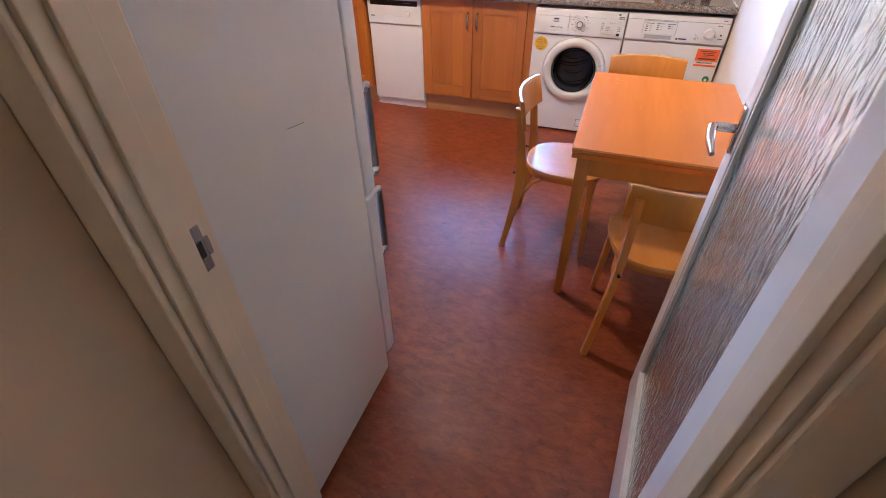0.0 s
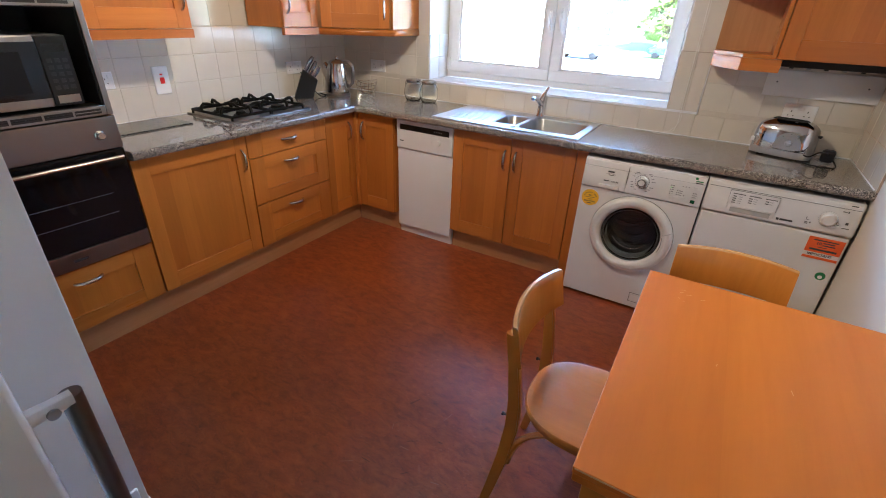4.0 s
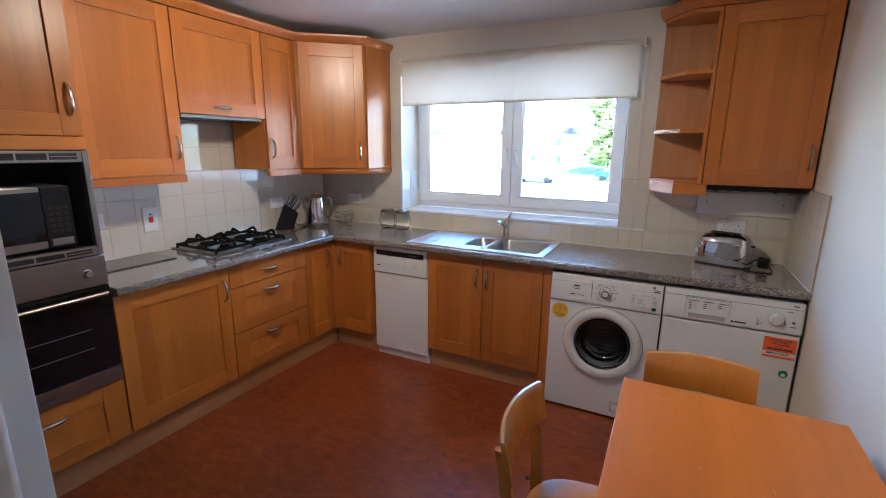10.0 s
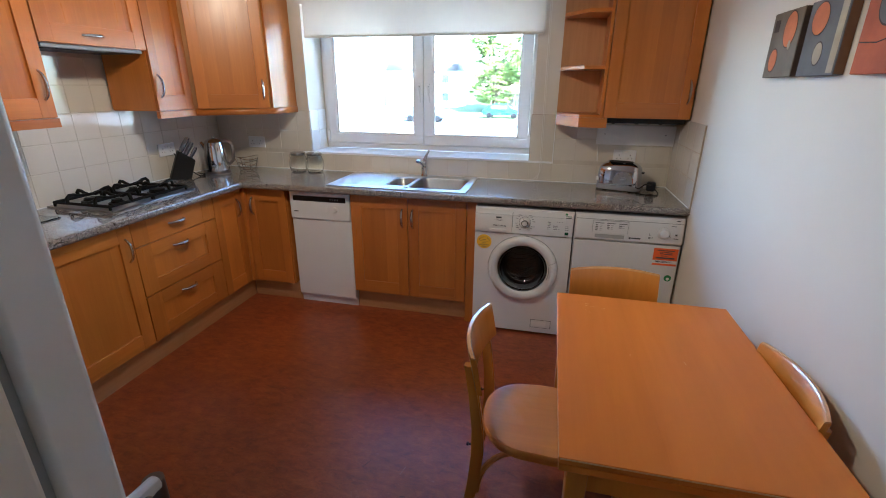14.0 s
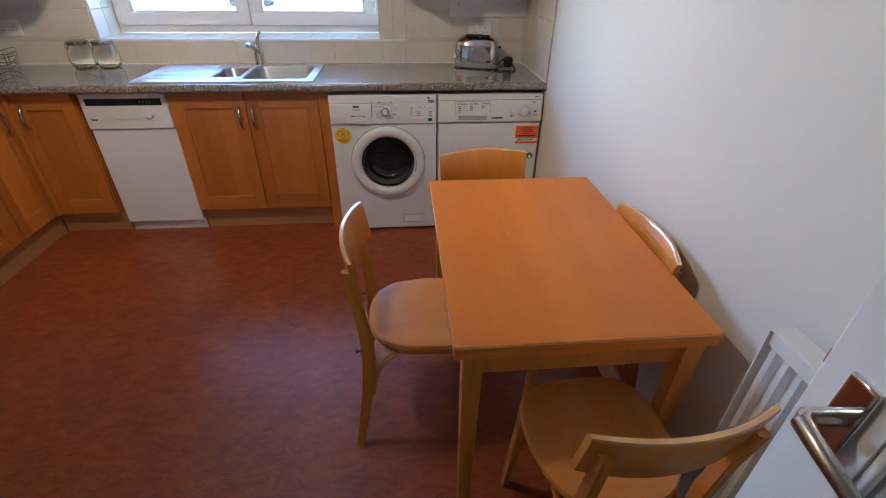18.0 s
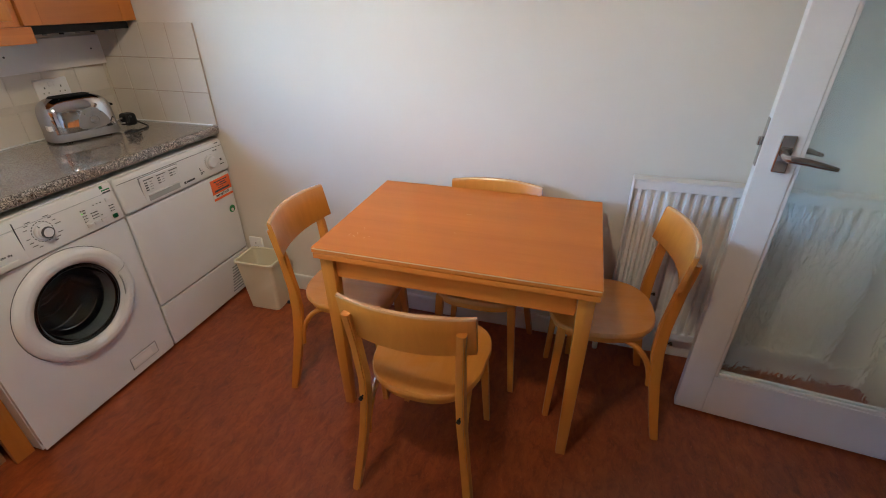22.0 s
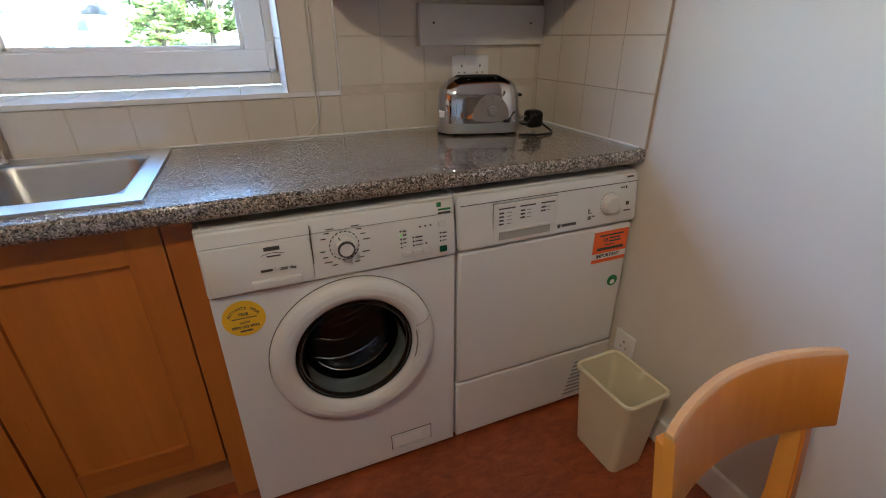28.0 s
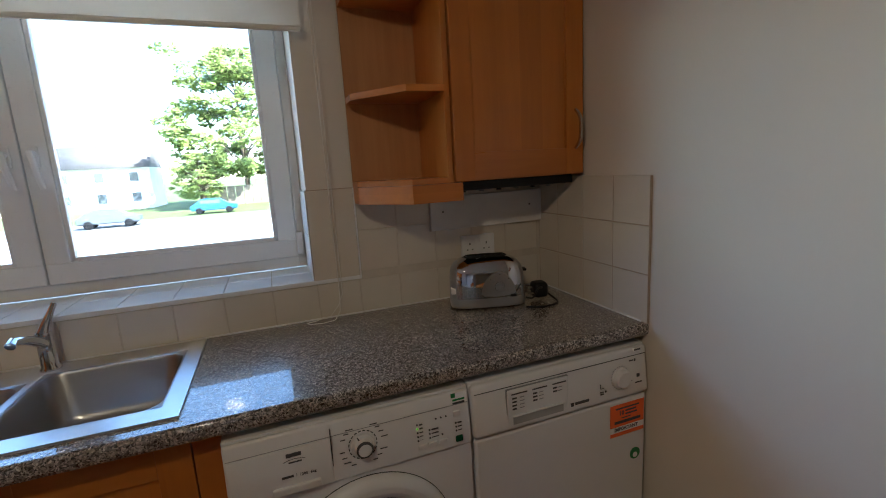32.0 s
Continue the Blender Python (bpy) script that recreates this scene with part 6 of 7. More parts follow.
fl = solo("kettle_flex", tube(bmesh.new(), [(-3.455, -0.53, TZ + 0.17), (-3.43, -0.50, TZ + 0.08), (-3.37, -0.475, TZ + 0.03), (-3.31, -0.485, TZ + 0.006), (-3.27, -0.475, TZ + 0.006), (-3.29, -0.445, TZ + 0.006), (-3.35, -0.450, TZ + 0.020), (-3.34, -0.415, TZ + 0.006), (-3.29, -0.385, TZ + 0.008)], 0.004, 6), M_BLACK, "black kettle flex lying in loops", "cable")


def jar(x, y, rot):
    j = thing("storage_jar", "round clear glass storage jar with a steel lid, empty", "jar", pose(x, y, TZ, 0, 0, rot), "jars by the window")
    prof = [(0.046, 0.0), (0.058, 0.006), (0.068, 0.030), (0.071, 0.060), (0.066, 0.095), (0.054, 0.122), (0.050, 0.128), (0.047, 0.128), (0.051, 0.120), (0.063, 0.094), (0.068, 0.060), (0.065, 0.031), (0.055, 0.009), (0.0, 0.006)]
    part("glass", lathe(bmesh.new(), prof, 36), M_JAR, j).visible_shadow = False
    part("lid", lathe(bmesh.new(), [(0.055, 0.1285), (0.057, 0.132), (0.057, 0.146), (0.050, 0.150), (0.012, 0.152), (0.0, 0.152)], 32), M_SATIN, j)
    part("clasp", tube(bmesh.new(), [(0.057, 0, 0.140), (0.064, 0, 0.128), (0.063, 0, 0.108), (0.058, 0, 0.104)], 0.0022, 6), M_CHROME, j)
    return j


jar(-2.715, -0.100, 200)
jar(-2.578, -0.095, 160)

# ---- table and chairs ----
TX0, TX1, TY0, TY1, TH = -0.722, -0.079, -2.449, -1.530, 0.747
tb = thing("dining_table", "orange-brown beech extending table with worn top and edges", "table", pose((TX0 + TX1) / 2, (TY0 + TY1) / 2, 0))
hx, hy = (TX1 - TX0) / 2, (TY1 - TY0) / 2
part("tabletop", B(-hx, hx, -hy, hy, TH - 0.020, TH, bevel=0.003), M_TABLE, tb, "beech veneer top with a few pale scratches")
part("leaf", B(-hx + 0.002, hx - 0.002, -hy + 0.002, hy - 0.002, TH - 0.043, TH - 0.022, bevel=0.003), M_TABLE, tb, "pull-out leaf under the top")
ap = 0.035
for x in (-hx + ap, hx - ap - 0.02):
    part("apron", B(x, x + 0.020, -hy + 0.065, hy - 0.065, TH - 0.125, TH - 0.0435, bevel=0.002), M_TABLE, tb)
for y in (-hy + ap, hy - ap - 0.02):
    part("apron", B(-hx + 0.065, hx - 0.065, y, y + 0.020, TH - 0.125, TH - 0.0435, bevel=0.002), M_CHAIR, tb)
for sx in (-1, 1):
    for sy in (-1, 1):
        bm = B(-0.026, 0.026, -0.026, 0.026, 0, TH - 0.0435, bevel=0.005)
        for v in bm.verts:
            f = 0.66 + 0.34 * v.co.z / TH
            v.co.x = v.co.x * f + sx * (hx - 0.048)
            v.co.y = v.co.y * f + sy * (hy - 0.036)
        part("leg", bm, M_CHAIR, tb)
for x in (-hx - 0.0004, hx - 0.0006):
    part("edge_band", B(x, x + 0.001, -hy + 0.003, hy - 0.003, TH - 0.0065, TH - 0.0025), M_EDGE, tb, "pale worn edge")
for y in (-hy - 0.0004, hy - 0.0006):
    part("edge_band", B(-hx + 0.003, hx - 0.003, y, y + 0.001, TH - 0.0065, TH - 0.0025), M_EDGE, tb, "pale worn edge")
for i in range(8):
    rr = random.Random(40 + i)
    x, y, a = rr.uniform(-0.2, 0.1), rr.uniform(-0.1, 0.2), rr.uniform(0, 3)
    if i < 6:
        x, y = -0.19 + rr.uniform(-0.04, 0.05), hy - 0.11 + rr.uniform(-0.05, 0.03)
    L = rr.uniform(0.003, 0.010)
    bm = B(-L, L, -0.0009, 0.0009, TH - 0.0004, TH + 0.0003)
    bmesh.ops.transform(bm, matrix=pose(x, y, 0, 0, 0, math.degrees(a)), verts=bm.verts)
    part("scratch", bm, M_NICK, tb)


def chair(m, label):
    """Bentwood chair that faces +y; the base is the middle of the seat on the floor."""
    c = thing("dining_chair", label, "chair", m, "chairs round the table")
    sw, sd, sz = 0.188, 0.190, 0.450

    def seat_ring(bm, z, inset):
        ring = []
        for k in range(44):
            a = 2 * math.pi * k / 44
            ca, sa = math.cos(a), math.sin(a)
            e = 0.62 if sa > 0 else 0.80
            x = math.copysign(abs(ca) ** e, ca) * (sw - inset) * (1.0 if sa > 0 else 0.97)
            y = math.copysign(abs(sa) ** e, sa) * (sd - inset)
            ring.append((x, y, z - 0.006 * max(0, 1 - (x * x + y * y) / 0.03) * (z > sz - 0.006)))
        return [bm.verts.new(p) for p in ring]
    bm = bmesh.new()
    rs = [seat_ring(bm, sz - 0.022, 0.006), seat_ring(bm, sz - 0.018, 0.0), seat_ring(bm, sz - 0.006, 0.0), seat_ring(bm, sz - 0.001, 0.004), seat_ring(bm, sz, 0.014), seat_ring(bm, sz, 0.07), seat_ring(bm, sz, 0.14)]
    for a, b in zip(rs, rs[1:]):
        for k in range(44):
            bm.faces.new((a[k], a[(k + 1) % 44], b[(k + 1) % 44], b[k]))
    bm.faces.new(rs[0][::-1])
    bm.faces.new(rs[-1])
    part("seat", bm, M_SEAT, c, "round-cornered ply seat with worn lacquer")
    for s in (-1, 1):
        post = [(s * 0.198, -0.243, 0.0), (s * 0.184, -0.224, 0.10), (s * 0.165, -0.200, 0.25), (s * 0.152, -0.188, 0.38), (s * 0.149, -0.190, 0.48), (s * 0.152, -0.206, 0.62), (s * 0.158, -0.226, 0.735)]
        bm = bmesh.new()
        rings = []
        for i, (x, y, z) in enumerate(post):
            a = 0.0125
            b = (0.014, 0.016, 0.019, 0.021, 0.020, 0.017, 0.013)[i]
            rings.append([bm.verts.new((x + dx * a, y + dy * b, z)) for dx, dy in ((-1, -1), (1, -1), (1, 1), (-1, 1))])
        for p, q in zip(rings, rings[1:]):
            for k in range(4):
                bm.faces.new((p[k], p[(k + 1) % 4], q[(k + 1) % 4], q[k]))
        bm.faces.new(rings[0][::-1])
        bm.faces.new(rings[-1])
        bmesh.ops.bevel(bm, geom=[e for e in bm.edges if abs((e.verts[0].co - e.verts[1].co).z) > 0.03], offset=0.004, segments=2, affect="EDGES")
        leg = part("back_leg", bm, M_CHAIR, c)
        part("bolt", lathe(bmesh.new(), [(0.0065, -0.226), (0.0065, -0.219), (0.003, -0.218), (0.003, -0.200)], 12, (s * 0.151, 0, 0.415), "y"), M_BLACK, leg, "black bolt head")
        bm = B(-0.016, 0.016, -0.016, 0.016, 0, sz - 0.022, bevel=0.005)
        for v in bm.verts:
            f = 0.72 + 0.28 * v.co.z / sz
            v.co = Vector((v.co.x * f + s * (0.168 - 0.060 * v.co.z), v.co.y * f + 0.160 - 0.02 * v.co.z / sz, v.co.z))
        part("front_leg", bm, M_CHAIR, c)
        # bent brace from the back leg up and along under the seat
        arc = [(s * (0.161 - 0.016 * k / 8), -0.184 + 0.135 * (1 - math.cos(radians(90 * k / 8))), 0.225 + 0.183 * math.sin(radians(90 * k / 8))) for k in range(9)]
        arc += [(s * 0.143, 0.03, 0.409), (s * 0.141, 0.138, 0.409)]
        part("brace", tube(bmesh.new(), arc, 0.0105, 8), M_CHAIR, c)
    # bent rail under the rim of the seat
    bm = bmesh.new()
    rs = [seat_ring(bm, sz - 0.0225, 0.012), seat_ring(bm, sz - 0.048, 0.014), seat_ring(bm, sz - 0.050, 0.017), seat_ring(bm, sz - 0.050, 0.028), seat_ring(bm, sz - 0.0225, 0.030)]
    for a, b in zip(rs, rs[1:] + rs[:1]):
        for k in range(44):
            bm.faces.new((a[k], b[k], b[(k + 1) % 44], a[(k + 1) % 44]))
    part("seat_rail", bm, M_CHAIR, c)
    # curved backrest in front of the posts
    bm = bmesh.new()
    cols = []
    n = 20
    for k in range(n + 1):
        u = -1 + 2 * k / n
        x = 0.190 * u
        bow = -0.040 * (1 - u * u)
        lift = 0.006 * (1 - u * u)
        col = []
        for z, yy, th in ((0.648 - lift * 0.6, -0.184, 0.014), (0.652, -0.184, 0.017), (0.716, -0.196, 0.017), (0.774 + lift, -0.207, 0.017), (0.780 + lift, -0.2085, 0.010)):
            col.append((Vector((x, yy + bow + th / 2, z)), Vector((x, yy + bow - th / 2, z))))
        cols.append(col)
    front = [[bm.verts.new(a) for a, b in col] for col in cols]
    back = [[bm.verts.new(b) for a, b in col] for col in cols]
    m5 = len(cols[0])
    for k in range(n):
        for j in range(m5 - 1):
            bm.faces.new((front[k][j], front[k + 1][j], front[k + 1][j + 1], front[k][j + 1]))
            bm.faces.new((back[k][j], back[k][j + 1], back[k + 1][j + 1], back[k + 1][j]))
        for j in (0, m5 - 1):
            bm.faces.new((front[k][j], back[k][j], back[k + 1][j], front[k + 1][j]))
    for k in (0, n):
        for j in range(m5 - 1):
            bm.faces.new((front[k][j], front[k][j + 1], back[k][j + 1], back[k][j]))
    rest = part("backrest", bm, M_CHAIR, c, "curved beech backrest")
    # the top edge takes the paler wood with the highlight coloured in
    rest.data.materials.append(M_RIM_GLINT)
    for f in rest.data.polygons:
        if f.center.z > 0.7755:
            f.material_index = 1
    return c


first = chair(pose(-0.768, -1.958, 0, 0, 0, -90), "beech bentwood chair drawn up to the long side of the table")
for m, label in ((pose(-0.340, -2.487, 0, 0, 0, 5), "beech bentwood chair at the end of the table by the door"),
                 (pose(-0.462, -1.532, 0, 0, 0, 183), "beech bentwood chair at the window end of the table"),
                 (pose(-0.278, -2.022, 0, 0, 0, 90), "beech bentwood chair between the table and the wall")):
    tagged(copy_thing(first, m), label)

# ---- fridge freezer ----
fr = thing("fridge_freezer", "tall white fridge freezer with two doors, side slightly scuffed", "fridge", pose(-1.822, -3.597, 0))
part("body", B(0, 0.590, 0, 0.510, 0.020, 1.700, bevel=0.006), M_FRIDGE, fr)
part("plinth_grille", B(0.02, 0.57, 0.47, 0.505, 0.0, 0.085), M_GREY, fr)
for z0, z1, h0, h1 in ((0.800, 1.700, 0.835, 1.085), (0.090, 0.790, 0.535, 0.765)):
    d = part("door", B(0.001, 0.589, 0.520, 0.578, z0, z1, bevel=0.008, seg=3), M_APPL, fr, "white door")
    part("seal", B(0.010, 0.580, 0.510, 0.520, z0 + 0.01, z1 - 0.01), M_GREY, d)
    for z in (h0, h1):
        bm = tube(bmesh.new(), [(0.565, 0.575, z), (0.566, 0.600, z), (0.568, 0.624, z)], [0.020, 0.017, 0.018], 12, flat=0.6)
        part("handle_bracket", bm, M_APPL2, d, "white handle bracket")
        part("bracket_cap", lathe(bmesh.new(), [(0.007, 0.5795), (0.007, 0.5835)], 14, (0, 0.600, z), "x"), M_GREY, d)
    part("handle_bar", tube(bmesh.new(), [(0.568, 0.624, h0 - 0.008), (0.568, 0.624, h1 + 0.008)], 0.0125, 14), M_BAR, d, "dark grey metal handle bar")
part("top_hinge", B(0.01, 0.07, 0.49, 0.57, 1.7005, 1.715, bevel=0.003), M_APPL2, fr)
bm = B(0.5902, 0.5906, -0.028, 0.028, -0.0008, 0.0008)
bmesh.ops.transform(bm, matrix=pose(0, 0.280, 1.117, -8, 0, 0), verts=bm.verts)
part("scratch", bm, M_GREY, fr)

# ---- radiator ----
ra = thing("radiator", "white panel radiator on the wall behind the door", "radiator", pose(0, -3.40, 0))
RL, R0, R1 = 0.852, 0.135, 0.856
bm = bmesh.new()
nf = 24
pts = []
for k in range(nf):
    y = 0.012 + (RL - 0.024) * k / nf
    wv = (RL - 0.024) / nf
    pts += [(-0.062, y), (-0.062, y + wv * 0.30), (-0.080, y + wv * 0.42), (-0.080, y + wv * 0.80), (-0.062, y + wv * 0.95)]
pts.append((-0.062, RL - 0.012))
lo = [bm.verts.new((x, y, R0 + 0.035)) for x, y in pts]
hi = [bm.verts.new((x, y, R1 - 0.040)) for x, y in pts]
for i in range(len(pts) - 1):
    bm.faces.new((lo[i], lo[i + 1], hi[i + 1], hi[i]))
part("fluted_panel", bm, M_RAD, ra, "pressed steel panel with upright flutes", smooth=20)
part("top_edge", B(-0.080, -0.048, 0.004, RL - 0.004, R1 - 0.042, R1 - 0.006, bevel=0.004), M_RAD, ra)
part("bottom_edge", B(-0.080, -0.048, 0.004, RL - 0.004, R0, R0 + 0.037, bevel=0.004), M_RAD, ra)
part("back_panel", B(-0.061, -0.046, 0.006, RL - 0.006, R0 + 0.01, R1 - 0.02), M_RAD, ra)
part("top_grille", B(-0.086, -0.030, 0.0, RL, R1 - 0.005, R1, bevel=0.002), M_RAD, ra)
for y in (0.0, RL - 0.003):
    part("end_cover", B(-0.086, -0.030, y, y + 0.003, R0 + 0.01, R1 - 0.006), M_RAD, ra)
for y in (0.12, RL - 0.12):
    part("bracket", B(-0.046, 0.0, y, y + 0.03, R0 + 0.1, R1 - 0.1), M_RAD, ra)
part("valve", lathe(bmesh.new(), [(0.012, 0), (0.012, 0.10), (0.018, 0.102), (0.018, 0.135), (0.012, 0.14)], 14, (-0.055, RL + 0.02, 0.0)), M_UPVC, ra)
part("valve_arm", tube(bmesh.new(), [(-0.055, RL + 0.02, 0.14), (-0.055, RL - 0.005, 0.14)], 0.009, 8), M_CHROME, ra)

# ---- bin ----
bn = thing("waste_bin", "cream plastic waste bin on the floor beside the dryer, empty", "bin", pose(-0.172, -0.828, 0, 0, 0, 2))
bm = bmesh.new()


def bin_ring(hx, hy, z, r):
    out = []
    for q, (ux, uy) in enumerate(((1, 1), (-1, 1), (-1, -1), (1, -1))):
        for j in range(6):
            a = radians(90 * q + 18 * j)
            out.append(bm.verts.new((ux * (hx - r) + r * math.cos(a), uy * (hy - r) + r * math.sin(a), z)))
    return out


sc = [(0.058, 0.082, 0.0, 0.02), (0.062, 0.086, 0.004, 0.02), (0.079, 0.106, 0.278, 0.022), (0.086, 0.113, 0.280, 0.024), (0.086, 0.113, 0.292, 0.024), (0.080, 0.107, 0.294, 0.022), (0.076, 0.103, 0.276, 0.021), (0.059, 0.083, 0.010, 0.018)]
rings = [bin_ring(*a) for a in sc]
for a, b in zip(rings, rings[1:]):
    for k in range(24):
        bm.faces.new((a[k], a[(k + 1) % 24], b[(k + 1) % 24], b[k]))
bm.faces.new(rings[0][::-1])
bm.faces.new(rings[-1])
part("tub", bm, M_BIN, bn)
bm = bmesh.new()
line = [(ux * (0.081 - 0.022) + 0.022 * math.cos(radians(90 * q + 18 * j)), uy * (0.108 - 0.022) + 0.022 * math.sin(radians(90 * q + 18 * j)), 0.290) for q, (ux, uy) in enumerate(((1, 1), (-1, 1), (-1, -1), (1, -1))) for j in range(6)]
part("rim", tube(bm, line, 0.0065, 8, closed=True), M_BIN, bn, "rolled rim")

# ---- four small canvases on the right wall ----
def paint(name, base, amount=0.25, scale=9):
    return mottled(name, base, amount, scale, 0.75, 0.3, 120)


P_OLIVE, P_ORANGE, P_SLATE, P_PALE = paint("olive_paint", (0.16, 0.13, 0.09)), paint("orange_paint", (0.55, 0.17, 0.055)), paint("slate_paint", (0.13, 0.13, 0.13)), paint("pale_paint", (0.42, 0.36, 0.25))
P_RUST, P_BROWN, P_EDGE = paint("rust_paint", (0.45, 0.11, 0.035)), paint("brown_paint", (0.20, 0.10, 0.05)), paint("dark_edge", (0.05, 0.03, 0.022))


def canvas(y, base, edge, label):
    c = thing("canvas_picture", label, "picture", pose(0, y, 1.703, 0, 0, -90), "pictures on the wall")
    S = 0.109
    bm = B(-S, S, -0.030, -0.0005, -S, S, bevel=0.003)
    part("canvas", bm, base, c)
    for x in (-S - 0.0006, S):
        part("side_edge", B(x, x + 0.0006, -0.027, -0.002, -S + 0.003, S - 0.003), edge, c)
    return c


def disc(c, x, z, r, mat, squash=1.0, depth=0.0305, name="painted_shape"):
    part(name, lathe(bmesh.new(), [(r, -0.030), (r, -depth)], 30, (x, 0, z), "y", squash), mat, c)


c = canvas(-1.336, P_OLIVE, P_EDGE, "small square canvas, olive ground with orange pods")
disc(c, 0.035, 0.045, 0.046, P_EDGE, 1.3, 0.0304)
disc(c, 0.035, 0.045, 0.043, P_ORANGE, 1.3, 0.0308)
disc(c, 0.052, -0.005, 0.010, P_PALE, 1.5, 0.0312)
disc(c, -0.050, -0.050, 0.033, P_EDGE, 1.25, 0.0304)
disc(c, -0.050, -0.050, 0.030, P_ORANGE, 1.25, 0.0308)
part("painted_shape", B(-0.09, -0.055, -0.0306, -0.030, 0.045, 0.085), P_EDGE, c)
c = canvas(-1.596, P_SLATE, P_BROWN, "small square canvas, slate ground with an orange disc")
disc(c, -0.035, 0.055, 0.048, P_EDGE, 1.0, 0.0304)
disc(c, -0.035, 0.055, 0.045, P_ORANGE, 1.0, 0.0308)
disc(c, -0.005, -0.045, 0.027, P_EDGE, 1.3, 0.0304)
disc(c, -0.005, -0.045, 0.024, P_PALE, 1.3, 0.0308)
part("painted_band", B(0.070, 0.102, -0.0306, -0.030, -0.102, 0.102), P_PALE, c)
c = canvas(-1.896, P_RUST, P_BROWN, "small square canvas, rust ground with a dotted dark seed")
disc(c, -0.010, 0.055, 0.050, P_EDGE, 1.1, 0.0304)
disc(c, -0.010, 0.055, 0.046, P_SLATE, 1.1, 0.0308)
for a in range(12):
    disc(c, -0.010 + 0.030 * math.cos(a * 2.4) * (0.4 + 0.05 * a), 0.055 + 0.034 * math.sin(a * 2.4) * (0.4 + 0.05 * a), 0.0035, P_PALE, 1.2, 0.0313)
part("painted_line", tube(bmesh.new(), [(-0.10, -0.0302, -0.03), (-0.03, -0.0302, -0.035), (0.04, -0.0302, -0.022), (0.10, -0.0302, 0.005)], 0.0016, 6), P_EDGE, c)
disc(c, 0.062, -0.090, 0.011, P_SLATE, 1.2, 0.0306)
c = canvas(-2.192, P_BROWN, P_EDGE, "small square canvas, brown and grey abstract shapes")
disc(c, -0.040, 0.030, 0.062, P_EDGE, 1.0, 0.0304)
disc(c, -0.040, 0.030, 0.059, P_SLATE, 1.0, 0.0308)
part("painted_band", B(-0.102, -0.05, -0.0306, -0.030, -0.102, -0.06), P_OLIVE, c)

# ---- outside: ground, far houses, parked cars, trees ----
GZ = -1.9
M_GRASS = mottled("lawn", (0.11, 0.15, 0.04), 0.3, 0.6, 0.9, 0.3, 12)
# kept very pale so that it reflects sunlight up through the window
M_PAVE = mottled("bounce_paving", (0.72, 0.70, 0.66), 0.12, 0.4, 0.9, 0.2, 10)
M_ROAD = mottled("asphalt", (0.16, 0.16, 0.155), 0.15, 0.5, 0.9, 0.2, 15)
M_LEAF = mottled("leaves", (0.22, 0.29, 0.075), 0.5, 1.2, 0.6, 0.0)
M_BARK = mottled("bark", (0.12, 0.09, 0.06), 0.3, 4, 0.9, 0.6, 30)
M_RENDER = mottled("pale_render", (0.85, 0.83, 0.79), 0.06, 0.8, 0.9, 0.1, 8)
M_ROOF = mottled("roof_slate", (0.16, 0.15, 0.15), 0.2, 1.0, 0.8, 0.2, 6)
M_PANE = material("far_pane", (0.10, 0.12, 0.14), 0.1)
M_FENCE = mottled("weathered_fence", (0.22, 0.18, 0.14), 0.2, 2, 0.9, 0.2, 10)
structure("ground", B(-1500, 1500, -1500, 2500, GZ - 0.5, GZ), M_GRASS, "grass and ground outside, seen from above", "ground")
structure("wall_storeys_below", B(-9, 6, -9, 0.42, GZ, -0.13), M_WALL, "storeys of the block below the flat", "building")
structure("pavement", B(-120, 60, 0.9, 37.5, GZ, GZ + 0.015), M_PAVE, "pale paving outside, widened to bounce sunlight indoors", "pavement")
structure("road", B(-400, 400, 38, 47, GZ, GZ + 0.02), M_ROAD, "asphalt road outside", "road")


def house(x, y, w, rows=2, n=4):
    h = thing("house", "pale rendered terraced house across the road", "house", pose(x, y, GZ), "far houses")
    H = 2.8 * rows
    part("wall", B(0, w, 0, 8, 0, H), M_RENDER, h)
    roof = part("roof", prism(bmesh.new(), [(-0.3, 0), (8.3, 0), (4, 3.2)], 0, w), M_ROOF, h)
    roof.matrix_basis = Matrix(((0, 0, 1, 0), (1, 0, 0, 0), (0, 1, 0, H), (0, 0, 0, 1)))
    for r in range(rows):
        for k in range(n):
            xx = (k + 0.5) * w / n
            win = part("window", B(xx - 0.6, xx + 0.6, -0.06, 0.05, 0.9 + 2.8 * r, 2.3 + 2.8 * r), M_UPVC, h)
            part("pane", B(xx - 0.52, xx + 0.52, -0.09, -0.061, 0.98 + 2.8 * r, 2.22 + 2.8 * r), M_PANE, win)
    part("chimney", B(w / 2 - 0.5, w / 2 + 0.5, 3.5, 4.5, H + 2.6, H + 4.4), M_RENDER, h)
    return h


for x, y, w in ((-96, 74, 26), (-68, 74, 24), (-42, 73, 13), (-28, 72, 12)):
    house(x, y, w, 2, max(3, int(w / 4)))
h = house(3.5, 84, 40, 3, 6)
tagged(h, "long pale rendered block of flats behind the trees")
for ch in h.children:
    if ch.name.startswith("roof"):
        ch.data.materials[0] = mottled("pale_roof", (0.62, 0.60, 0.57), 0.06, 0.8, 0.9, 0.1, 8)


